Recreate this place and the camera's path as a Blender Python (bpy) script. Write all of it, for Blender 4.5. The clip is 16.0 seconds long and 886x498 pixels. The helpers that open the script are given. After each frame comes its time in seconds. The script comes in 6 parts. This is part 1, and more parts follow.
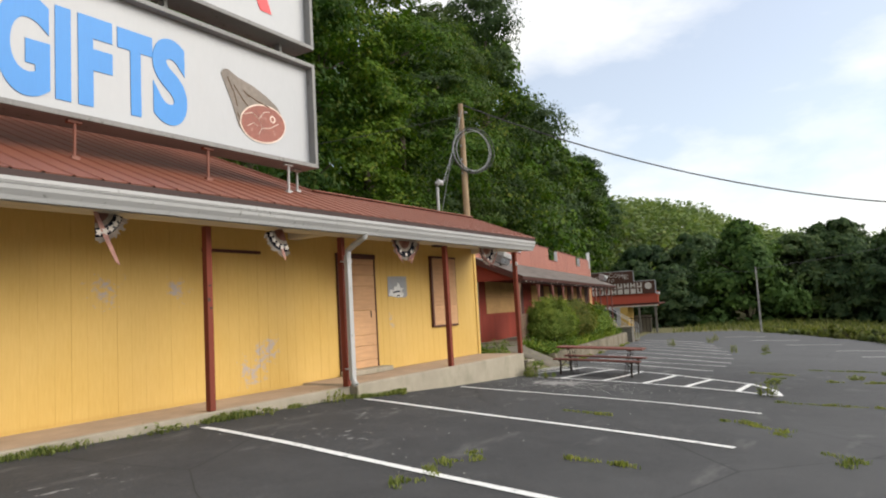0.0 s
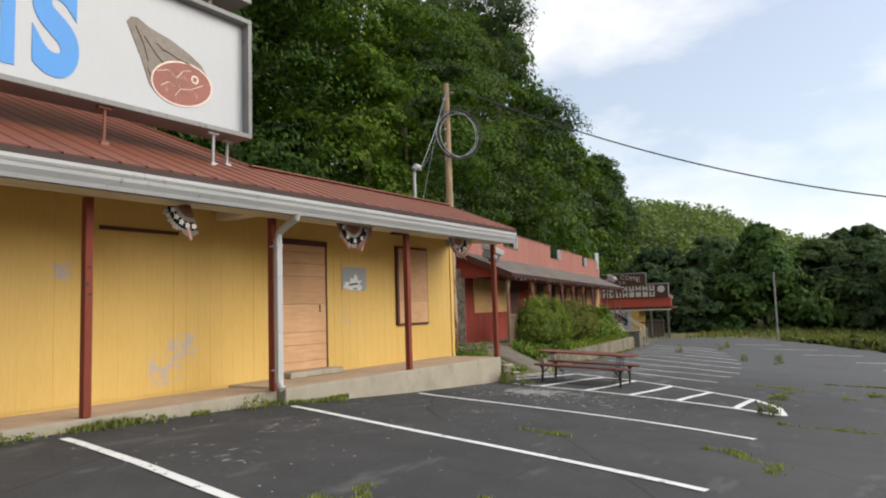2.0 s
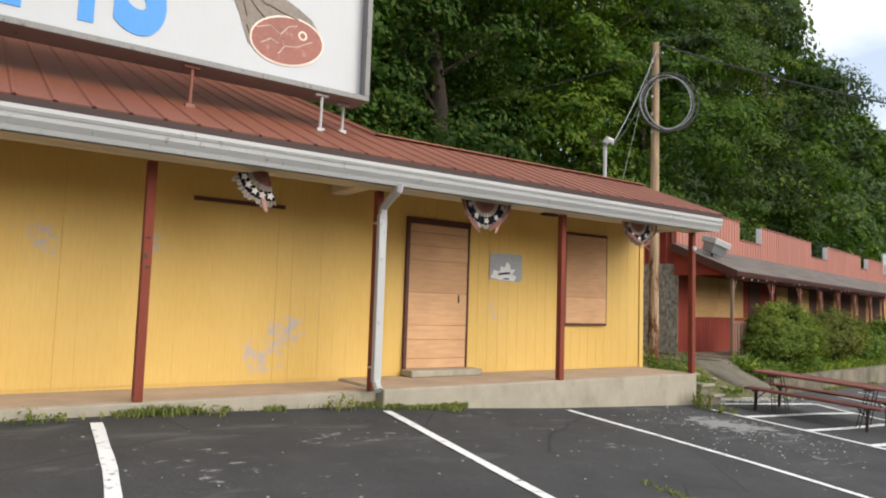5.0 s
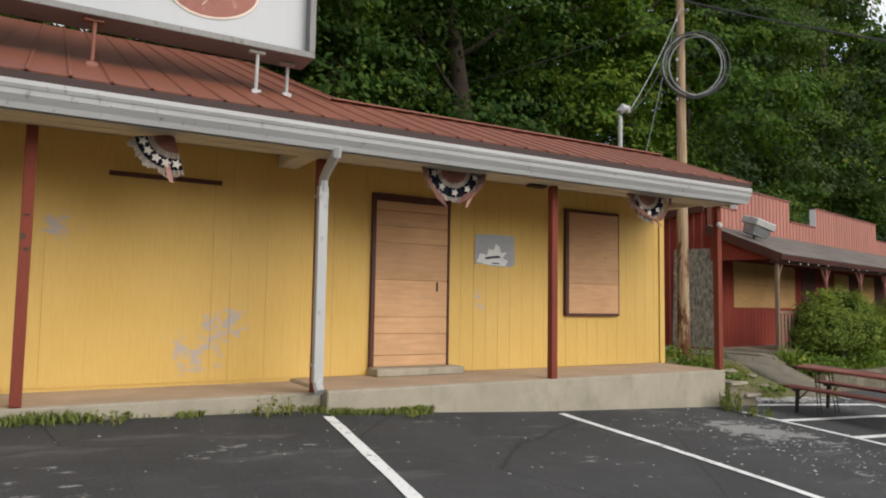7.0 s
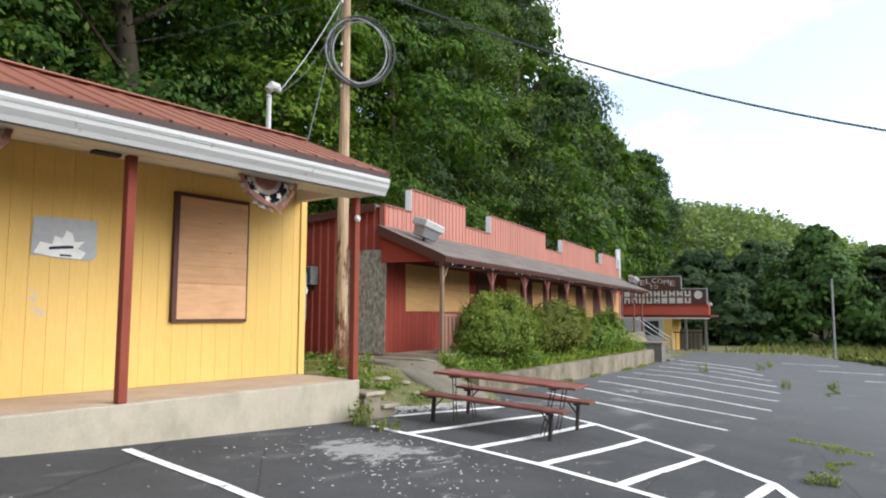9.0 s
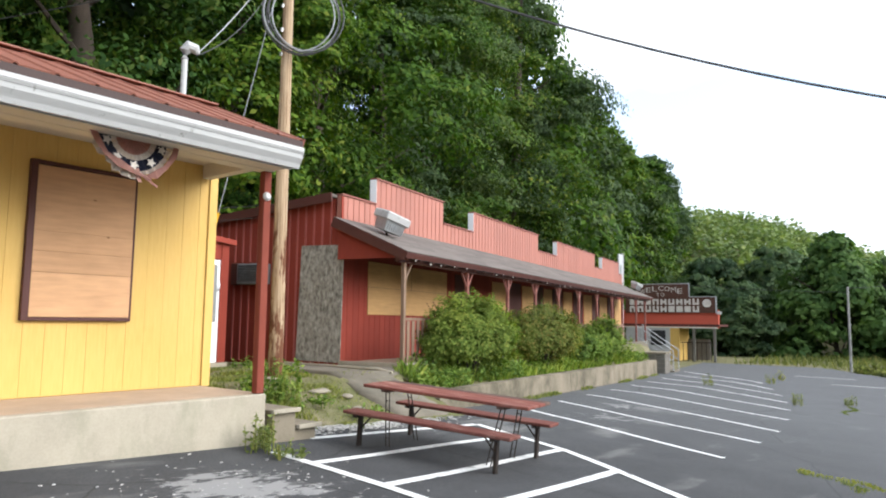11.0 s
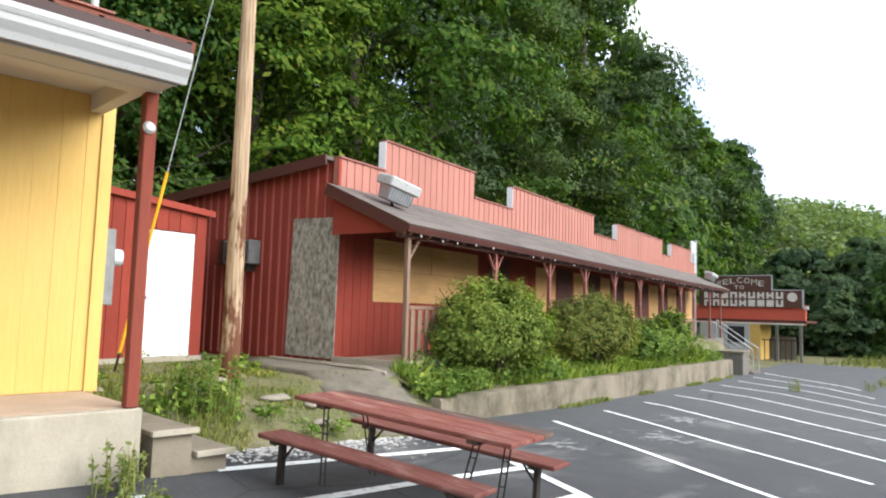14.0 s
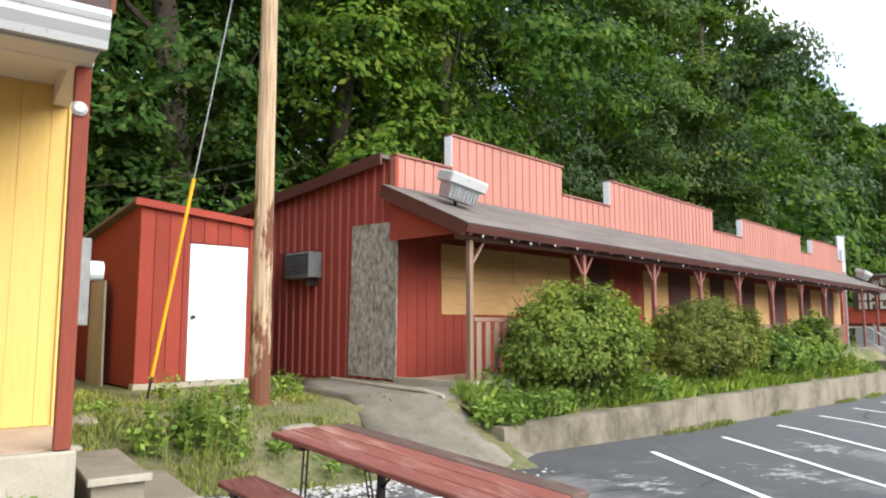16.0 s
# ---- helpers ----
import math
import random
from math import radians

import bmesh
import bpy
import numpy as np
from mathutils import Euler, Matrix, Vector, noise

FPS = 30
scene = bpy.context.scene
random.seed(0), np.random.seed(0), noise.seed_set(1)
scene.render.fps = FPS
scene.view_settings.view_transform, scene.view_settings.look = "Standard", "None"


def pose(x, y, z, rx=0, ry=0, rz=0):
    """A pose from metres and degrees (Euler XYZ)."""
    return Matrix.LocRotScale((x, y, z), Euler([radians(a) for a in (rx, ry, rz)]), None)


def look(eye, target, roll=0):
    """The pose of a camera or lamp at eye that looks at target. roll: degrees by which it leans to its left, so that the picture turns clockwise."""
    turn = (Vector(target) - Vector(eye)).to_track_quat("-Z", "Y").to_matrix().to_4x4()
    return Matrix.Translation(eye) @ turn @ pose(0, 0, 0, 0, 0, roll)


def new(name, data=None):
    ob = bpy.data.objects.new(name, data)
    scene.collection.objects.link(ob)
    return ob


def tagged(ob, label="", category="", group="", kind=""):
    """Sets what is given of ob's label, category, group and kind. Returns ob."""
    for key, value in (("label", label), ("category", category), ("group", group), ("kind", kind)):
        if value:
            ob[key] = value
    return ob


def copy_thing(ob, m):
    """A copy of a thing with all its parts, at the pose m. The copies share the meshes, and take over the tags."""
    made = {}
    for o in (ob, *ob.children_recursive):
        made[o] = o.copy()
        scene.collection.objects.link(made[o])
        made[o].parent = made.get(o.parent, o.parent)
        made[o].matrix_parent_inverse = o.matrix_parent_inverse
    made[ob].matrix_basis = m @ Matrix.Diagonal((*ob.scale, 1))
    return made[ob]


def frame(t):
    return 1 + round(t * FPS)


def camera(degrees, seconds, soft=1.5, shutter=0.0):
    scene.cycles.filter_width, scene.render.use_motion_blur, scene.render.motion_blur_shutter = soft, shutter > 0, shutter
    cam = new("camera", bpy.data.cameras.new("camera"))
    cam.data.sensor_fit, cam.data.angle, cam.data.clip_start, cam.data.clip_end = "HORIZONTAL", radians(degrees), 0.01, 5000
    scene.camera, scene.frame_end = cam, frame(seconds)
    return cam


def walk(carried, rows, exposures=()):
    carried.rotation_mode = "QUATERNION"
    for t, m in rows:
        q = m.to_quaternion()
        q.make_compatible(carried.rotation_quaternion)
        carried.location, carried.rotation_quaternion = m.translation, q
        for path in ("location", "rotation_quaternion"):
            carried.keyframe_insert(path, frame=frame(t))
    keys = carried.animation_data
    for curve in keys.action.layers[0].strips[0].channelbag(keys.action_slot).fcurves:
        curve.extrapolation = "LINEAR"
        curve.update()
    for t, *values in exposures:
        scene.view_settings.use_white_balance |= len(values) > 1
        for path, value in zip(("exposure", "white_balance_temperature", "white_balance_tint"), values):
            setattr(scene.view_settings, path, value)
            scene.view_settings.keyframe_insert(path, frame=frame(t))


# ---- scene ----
cam = camera(65.4, 16.0, soft=2.0)
PATH = [
    (0, (-14.949, -8.516, 1.103), (-13.264, -7.453, 1.281), -3.3),
    (0.5, (-14.447, -8.497, 1.064), (-12.758, -7.445, 1.262), -2.6),
    (1, (-13.996, -8.479, 1.094), (-12.252, -7.521, 1.296), -3.9),
    (1.5, (-13.51, -8.503, 1.067), (-11.787, -7.508, 1.27), -0.6),
    (2, (-13.036, -8.514, 1.013), (-11.381, -7.405, 1.191), -1.8),
    (2.5, (-12.578, -8.512, 1.012), (-10.912, -7.416, 1.177), -3.5),
    (3, (-12.089, -8.527, 1.022), (-10.488, -7.345, 1.22), 1.3),
    (3.5, (-11.611, -8.385, 0.961), (-10.071, -7.123, 1.152), 0.6),
    (4, (-11.217, -8.505, 1.013), (-9.67, -7.252, 1.202), -0.3),
    (4.5, (-10.794, -8.521, 1.031), (-9.474, -7.031, 1.228), 2.6),
    (4.7, (-10.644, -8.501, 1.048), (-9.406, -6.941, 1.228), 2.4),
    (6.8, (-8.959, -7.944, 0.897), (-8.113, -6.138, 1.041), 2.6),
    (7, (-8.767, -7.926, 0.915), (-7.765, -6.202, 1.07), 0.9),
    (7.5, (-8.21, -7.877, 0.916), (-6.912, -6.362, 1.052), -0.9),
    (8, (-7.686, -7.813, 0.874), (-6.18, -6.499, 0.929), 0.6),
    (8.5, (-7.171, -7.702, 0.867), (-5.54, -6.549, 0.965), -2.2),
    (9, (-6.642, -7.698, 0.871), (-5.07, -6.476, 1.056), 0.2),
    (9.5, (-6.155, -7.538, 0.855), (-4.588, -6.304, 1.006), 2.3),
    (9.7, (-5.976, -7.491, 0.848), (-4.378, -6.3, 1.015), 0.9),
    (11.8, (-3.996, -7.222, 0.77), (-2.542, -5.863, 0.972), 1.1),
    (12, (-3.828, -7.155, 0.787), (-2.405, -5.762, 0.964), 1.3),
    (12.5, (-3.466, -6.972, 0.77), (-2.004, -5.621, 0.966), 1.5),
    (13, (-3.068, -6.819, 0.794), (-1.648, -5.417, 0.928), -0.2),
    (13.5, (-2.653, -6.639, 0.806), (-1.239, -5.234, 0.972), 2.2),
    (14, (-2.251, -6.485, 0.784), (-0.835, -5.084, 0.963), 1.6),
    (14.5, (-1.864, -6.352, 0.777), (-0.505, -4.896, 0.968), -0.3),
    (15, (-1.466, -6.254, 0.789), (-0.149, -4.766, 1.015), 1.0),
    (15.5, (-1.082, -6.137, 0.767), (0.14, -4.569, 0.982), 1.6),
    (16, (-0.702, -6.025, 0.764), (0.434, -4.393, 0.98), -0.0),
]
walk(cam, [(t, look(eye, target, roll)) for t, eye, target, roll in PATH],
     exposures=[(0, 0.46, 6500, 10), (1, 0.24, 6450, 10), (2, 0.36, 6400, 10), (3.5, 0.7, 6300, 10), (4.7, 0.62, 6350, 10), (7, 0.24, 6350, 10), (7.6, 0.42, 6350, 10), (9, 1.0, 5950, 9), (12.5, 1.2, 5950, 9), (16, 1.38, 6000, 9)])

# ---- world, sun, exposure ----
world = bpy.data.worlds.new("world")
scene.world = world
world.use_nodes = True
wn, wl = world.node_tree.nodes, world.node_tree.links
wn.clear()
w_out = wn.new("ShaderNodeOutputWorld")
w_bg = wn.new("ShaderNodeBackground")
w_sky = wn.new("ShaderNodeTexSky")
w_sky.sky_type = "NISHITA"
w_sky.sun_disc = False
w_sky.sun_elevation = radians(31)
w_sky.sun_rotation = radians(155)
w_sky.air_density, w_sky.dust_density, w_sky.ozone_density = 1.0, 2.0, 1.0
w_tc = wn.new("ShaderNodeTexCoord")
w_map = wn.new("ShaderNodeMapping")
w_map.inputs["Scale"].default_value = (1.0, 1.0, 2.4)
w_map.inputs["Location"].default_value = (0.35, 0.1, 0.2)
w_noise = wn.new("ShaderNodeTexNoise")
w_noise.inputs["Scale"].default_value = 2.1
w_noise.inputs["Detail"].default_value = 7.0
w_noise.inputs["Roughness"].default_value = 0.52
w_ramp = wn.new("ShaderNodeValToRGB")
w_ramp.color_ramp.elements[0].color = (0.3, 0.3, 0.3, 1)
w_ramp.color_ramp.elements[0].position = 0.42
w_ramp.color_ramp.elements[1].position = 0.60
w_mix = wn.new("ShaderNodeMixRGB")
w_mix.inputs[2].default_value = (6.3, 6.2, 6.0, 1)
wl.new(w_tc.outputs["Generated"], w_map.inputs["Vector"])
wl.new(w_map.outputs["Vector"], w_noise.inputs["Vector"])
wl.new(w_noise.outputs["Fac"], w_ramp.inputs["Fac"])
wl.new(w_ramp.outputs["Color"], w_mix.inputs[0])
wl.new(w_sky.outputs["Color"], w_mix.inputs[1])
wl.new(w_mix.outputs["Color"], w_bg.inputs["Color"])
w_bg.inputs["Strength"].default_value = 0.15
wl.new(w_bg.outputs["Background"], w_out.inputs["Surface"])

sun_data = bpy.data.lights.new("sun", "SUN")
sun_data.energy = 2.0
sun_data.angle = radians(48)
sun_data.color = (1.0, 0.95, 0.87)
sun = new("sun", sun_data)
sun.matrix_world = look((13, -33, 21.3), (0, 0, 0))

# ---- materials ----
def shader(name, rough=0.7, metal=0.0, spec=0.4):
    m = bpy.data.materials.new(name)
    m.use_nodes = True
    b = m.node_tree.nodes["Principled BSDF"]
    b.inputs["Roughness"].default_value = rough
    b.inputs["Metallic"].default_value = metal
    b.inputs["Specular IOR Level"].default_value = spec
    return m, m.node_tree.nodes, m.node_tree.links, b


def coords(n, l, scale=(1, 1, 1), kind="Object"):
    tc, mp = n.new("ShaderNodeTexCoord"), n.new("ShaderNodeMapping")
    mp.inputs["Scale"].default_value = scale
    l.new(tc.outputs[kind], mp.inputs["Vector"])
    return mp.outputs["Vector"]


def place(n, l, scale=(1, 1, 1)):
    g, mp = n.new("ShaderNodeNewGeometry"), n.new("ShaderNodeMapping")
    mp.inputs["Scale"].default_value = scale
    l.new(g.outputs["Position"], mp.inputs["Vector"])
    return mp.outputs["Vector"]


def noise_of(n, l, vec, scale, detail=4.0, rough=0.55):
    t = n.new("ShaderNodeTexNoise")
    t.inputs["Scale"].default_value, t.inputs["Detail"].default_value, t.inputs["Roughness"].default_value = scale, detail, rough
    l.new(vec, t.inputs["Vector"])
    return t.outputs["Fac"]


def ramp(n, l, fac, stops):
    r = n.new("ShaderNodeValToRGB")
    e = r.color_ramp.elements
    while len(e) < len(stops):
        e.new(0.5)
    for k, (p, c) in enumerate(stops):
        e[k].position, e[k].color = p, (*c, 1) if len(c) == 3 else c
    l.new(fac, r.inputs["Fac"])
    return r.outputs["Color"]


def mixed(n, l, fac, a, b, mode="MIX"):
    x = n.new("ShaderNodeMixRGB")
    x.blend_type = mode
    for k, v in ((0, fac), (1, a), (2, b)):
        if isinstance(v, (int, float)):
            x.inputs[k].default_value = v
        elif isinstance(v, tuple):
            x.inputs[k].default_value = (*v, 1)
        else:
            l.new(v, x.inputs[k])
    return x.outputs["Color"]


def bumped(n, l, b, height, strength=0.3, dist=0.01):
    k = n.new("ShaderNodeBump")
    k.inputs["Strength"].default_value, k.inputs["Distance"].default_value = strength, dist
    l.new(height, k.inputs["Height"])
    l.new(k.outputs["Normal"], b.inputs["Normal"])


def pole_material():
    """Bare tan wood streaked along its length, dark peeling skin towards the butt."""
    m, n, l, b = shader("pole_wood", 0.9, 0, 0.2)
    g = noise_of(n, l, place(n, l, (22, 22, 0.8)), 2.0, 6, 0.65)
    a = noise_of(n, l, place(n, l, (3, 3, 0.8)), 1.6, 7, 0.7)
    c = ramp(n, l, g, [(0.3, (0.17, 0.105, 0.06)), (0.55, (0.40, 0.29, 0.185)), (0.75, (0.52, 0.42, 0.30))])
    sep = n.new("ShaderNodeSeparateXYZ")
    l.new(place(n, l), sep.inputs[0])
    r = n.new("ShaderNodeMapRange")
    r.inputs["From Min"].default_value, r.inputs["From Max"].default_value = 3.2, -0.4
    r.inputs["To Min"].default_value, r.inputs["To Max"].default_value = 0.0, 0.30
    l.new(sep.outputs["Z"], r.inputs["Value"])
    ad = n.new("ShaderNodeMath")
    l.new(r.outputs[0], ad.inputs[0])
    l.new(a, ad.inputs[1])
    c = mixed(n, l, ramp(n, l, ad.outputs[0], [(0.66, (0, 0, 0)), (0.72, (1, 1, 1))]), c, (0.13, 0.055, 0.03))
    l.new(c, b.inputs["Base Color"])
    bumped(n, l, b, g, 0.5, 0.012)
    return m


def paint(name, col, rough=0.6, wear=(0.3, 0.25, 0.2), amount=0.2, vary=0.12, stretch=(9, 9, 0.9), grain=1.0, by_object=0.0, metal=0.0):
    """Weathered paint: two scales of noise, streaks along z, worn flecks."""
    m, n, l, b = shader(name, rough, metal)
    p = place(n, l)
    big = noise_of(n, l, p, 0.7, 3)
    fine = noise_of(n, l, place(n, l, stretch), 6.0 * grain, 5)
    dark = tuple(c * (1 - vary) for c in col)
    light = tuple(min(1, c * (1 + vary)) for c in col)
    base = ramp(n, l, big, [(0.3, dark), (0.7, light)])
    base = mixed(n, l, 0.35, base, ramp(n, l, fine, [(0.3, tuple(c * (1 - 1.6 * vary) for c in col)), (0.72, light)]))
    flecks = noise_of(n, l, place(n, l, (2.2, 2.2, 1.0)), 5.0, 8, 0.72)
    mask = ramp(n, l, flecks, [(0.72 - 0.25 * amount, (0, 0, 0)), (0.78 - 0.2 * amount, (1, 1, 1))])
    base = mixed(n, l, mask, base, wear)
    if by_object:
        o = n.new("ShaderNodeObjectInfo")
        base = mixed(n, l, 1.0, base, ramp(n, l, o.outputs["Random"], [(0, (1 - by_object,) * 3), (1, (1 + by_object,) * 3)]), "MULTIPLY")
    l.new(base, b.inputs["Base Color"])
    bumped(n, l, b, fine, 0.25, 0.006)
    return m


def plank_material(name, dark, mid, pale):
    """Old stain worn off in long streaks down the plank."""
    m, n, l, b = shader(name, 0.85, 0, 0.2)
    o = n.new("ShaderNodeObjectInfo")
    grain = noise_of(n, l, place(n, l, (26, 1.1, 26)), 1.8, 7, 0.7)
    patch = noise_of(n, l, place(n, l, (3.0, 0.8, 3.0)), 2.2, 5, 0.6)
    c = ramp(n, l, grain, [(0.3, dark), (0.46, mid), (0.6, mid), (0.76, pale)])
    c = mixed(n, l, ramp(n, l, patch, [(0.5, (0, 0, 0)), (0.72, (0.6, 0.6, 0.6))]), c, ramp(n, l, grain, [(0.35, mid), (0.6, pale)]))
    c = mixed(n, l, 1.0, c, ramp(n, l, o.outputs["Random"], [(0, (0.72, 0.72, 0.75)), (1, (1.25, 1.2, 1.18))]), "MULTIPLY")
    l.new(c, b.inputs["Base Color"])
    bumped(n, l, b, grain, 0.5, 0.006)
    return m


def plain(name, col, rough=0.6, metal=0.0, vary=0.1):
    m, n, l, b = shader(name, rough, metal)
    k = noise_of(n, l, place(n, l), 7.0, 6, 0.6)
    l.new(ramp(n, l, k, [(0.3, tuple(c * (1 - vary) for c in col)), (0.7, tuple(min(1, c * (1 + vary)) for c in col))]), b.inputs["Base Color"])
    bumped(n, l, b, k, 0.12, 0.004)
    return m


def leafy(name, dark, light, tint=(0.16, 0.14, 0.03), thin=0.26):
    m, n, l, b = shader(name, 0.7, 0.0, 0.1)
    g, o = n.new("ShaderNodeNewGeometry"), n.new("ShaderNodeObjectInfo")
    c = ramp(n, l, g.outputs["Random Per Island"], [(0.0, dark), (0.72, light), (1.0, tuple(0.5 * (x + y) for x, y in zip(light, tint)))])
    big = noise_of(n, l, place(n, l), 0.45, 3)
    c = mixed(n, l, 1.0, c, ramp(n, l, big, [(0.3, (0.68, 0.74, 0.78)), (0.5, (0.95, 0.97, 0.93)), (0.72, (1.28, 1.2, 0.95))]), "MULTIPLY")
    c = mixed(n, l, 1.0, c, ramp(n, l, o.outputs["Random"], [(0, (0.78, 0.83, 0.9)), (0.5, (1.0, 1.0, 0.96)), (1, (1.25, 1.15, 0.9))]), "MULTIPLY")
    l.new(c, b.inputs["Base Color"])
    tr, mx = n.new("ShaderNodeBsdfTranslucent"), n.new("ShaderNodeMixShader")
    l.new(mixed(n, l, 1.0, c, (1.3, 1.5, 0.6), "MULTIPLY"), tr.inputs["Color"])
    mx.inputs[0].default_value = thin
    l.new(b.outputs[0], mx.inputs[1])
    l.new(tr.outputs[0], mx.inputs[2])
    l.new(mx.outputs[0], n["Material Output"].inputs["Surface"])
    return m


def asphalt_material():
    m, n, l, b = shader("asphalt", 0.85, 0, 0.35)
    p = place(n, l)
    agg = noise_of(n, l, p, 70, 3, 0.7)
    big = noise_of(n, l, p, 0.22, 5, 0.6)
    mid = noise_of(n, l, p, 1.3, 6, 0.65)
    c = ramp(n, l, big, [(0.34, (0.023, 0.024, 0.026)), (0.66, (0.058, 0.059, 0.062))])
    c = mixed(n, l, 0.5, c, ramp(n, l, mid, [(0.35, (0.022, 0.022, 0.024)), (0.7, (0.08, 0.08, 0.081))]))
    c = mixed(n, l, 0.35, c, ramp(n, l, agg, [(0.35, (0.010, 0.010, 0.011)), (0.68, (0.105, 0.103, 0.10))]))
    # farther down the lot the asphalt blends to a paler grey
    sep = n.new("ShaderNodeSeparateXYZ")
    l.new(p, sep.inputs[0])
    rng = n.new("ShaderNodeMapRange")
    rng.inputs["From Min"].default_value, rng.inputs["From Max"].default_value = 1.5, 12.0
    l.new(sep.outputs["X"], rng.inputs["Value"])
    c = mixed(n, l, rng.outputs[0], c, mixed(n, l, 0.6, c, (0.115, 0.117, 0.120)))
    # the driving lane away from the stalls blends paler
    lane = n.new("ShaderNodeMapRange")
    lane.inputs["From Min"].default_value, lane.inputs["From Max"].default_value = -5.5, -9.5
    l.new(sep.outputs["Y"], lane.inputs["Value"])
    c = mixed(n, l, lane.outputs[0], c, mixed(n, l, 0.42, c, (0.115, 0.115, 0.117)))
    # chalky scuffs
    sc = noise_of(n, l, place(n, l, (0.55, 1.3, 1)), 1.7, 9, 0.72)
    chalk = None
    for x, y, z, r, k in ((-1.5, -2.35, -0.55, 1.3, 0.2), (-1.2, -2.9, -0.6, 1.0, 0.2), (-0.6, -3.8, -0.65, 1.0, 0.1), (4.9, -1.5, -0.78, 0.85, 0.2), (7.0, -1.8, -0.9, 1.0, 0.24), (9.3, -1.0, -0.95, 1.0, 0.22), (-7.5, -2.2, -0.25, 1.0, 0.09), (-9.0, -2.8, -0.2, 1.0, 0.09), (2.6, -1.0, -0.6, 1.0, 0.15), (-5.2, -1.7, -0.3, 0.7, 0.13), (-7.3, -2.6, -0.27, 0.9, 0.1), (-8.6, -3.3, -0.28, 1.0, 0.09), (-4.6, -3.4, -0.42, 0.9, 0.13), (-2.2, -4.4, -0.6, 1.0, 0.14), (-11.6, -2.6, -0.16, 1.0, 0.13)):
        d = n.new("ShaderNodeVectorMath")
        d.operation = "DISTANCE"
        d.inputs[1].default_value = (x, y, z)
        l.new(p, d.inputs[0])
        e = ramp(n, l, d.outputs["Value"], [(0, (k, k, k)), (min(1.0, r * 0.99), (0, 0, 0))])
        chalk = e if chalk is None else mixed(n, l, 1.0, chalk, e, "ADD")
    sc = mixed(n, l, 1.0, chalk, noise_of(n, l, place(n, l, (0.8, 1.6, 1)), 4.6, 9, 0.7), "ADD")
    c = mixed(n, l, ramp(n, l, sc, [(0.685, (0, 0, 0)), (0.725, (0.75, 0.75, 0.75))]), c, (0.30, 0.295, 0.285))
    # soft dust drifted on the farther stalls
    dust = None
    for x, y, z, r in ((5.3, -2.5, -0.85, 1.0), (7.3, -2.3, -0.95, 0.95), (9.4, -1.6, -1.0, 0.9), (3.9, -1.5, -0.74, 0.9), (2.6, -1.0, -0.6, 0.9)):
        d = n.new("ShaderNodeVectorMath")
        d.operation = "DISTANCE"
        d.inputs[1].default_value = (x, y, z)
        l.new(p, d.inputs[0])
        e = ramp(n, l, d.outputs["Value"], [(0, (0.3, 0.3, 0.3)), (r, (0, 0, 0))])
        dust = e if dust is None else mixed(n, l, 1.0, dust, e, "ADD")
    dust = mixed(n, l, 1.0, dust, noise_of(n, l, place(n, l, (0.5, 1.6, 1)), 1.5, 6, 0.6), "ADD")
    c = mixed(n, l, ramp(n, l, dust, [(0.60, (0, 0, 0)), (0.80, (0.6, 0.6, 0.6))]), c, (0.21, 0.205, 0.195))
    # cracks
    vo = n.new("ShaderNodeTexVoronoi")
    vo.feature = "DISTANCE_TO_EDGE"
    vo.inputs["Scale"].default_value = 0.3
    wob = mixed(n, l, 0.12, p, n_color(n, l, p, 1.1))
    l.new(wob, vo.inputs["Vector"])
    cr = ramp(n, l, vo.outputs["Distance"], [(0.0, (0.7, 0.7, 0.7)), (0.0035, (0, 0, 0))])
    c = mixed(n, l, cr, c, (0.012, 0.012, 0.011))
    l.new(c, b.inputs["Base Color"])
    bumped(n, l, b, agg, 0.5, 0.008)
    return m


def n_color(n, l, p, s):
    t = n.new("ShaderNodeTexNoise")
    t.inputs["Scale"].default_value, t.inputs["Detail"].default_value = s, 5
    l.new(p, t.inputs["Vector"])
    return t.outputs["Color"]


def ground_material():
    m, n, l, b = shader("grassy_earth", 0.95, 0, 0.15)
    p = place(n, l)
    a, f = noise_of(n, l, p, 0.9, 6, 0.65), noise_of(n, l, p, 14, 6, 0.7)
    c = ramp(n, l, a, [(0.36, (0.11, 0.125, 0.042)), (0.50, (0.17, 0.16, 0.075)), (0.62, (0.30, 0.25, 0.17))])
    c = mixed(n, l, 0.45, c, ramp(n, l, f, [(0.3, (0.045, 0.052, 0.018)), (0.7, (0.22, 0.21, 0.11))]))
    l.new(c, b.inputs["Base Color"])
    bumped(n, l, b, f, 0.8, 0.05)
    return m


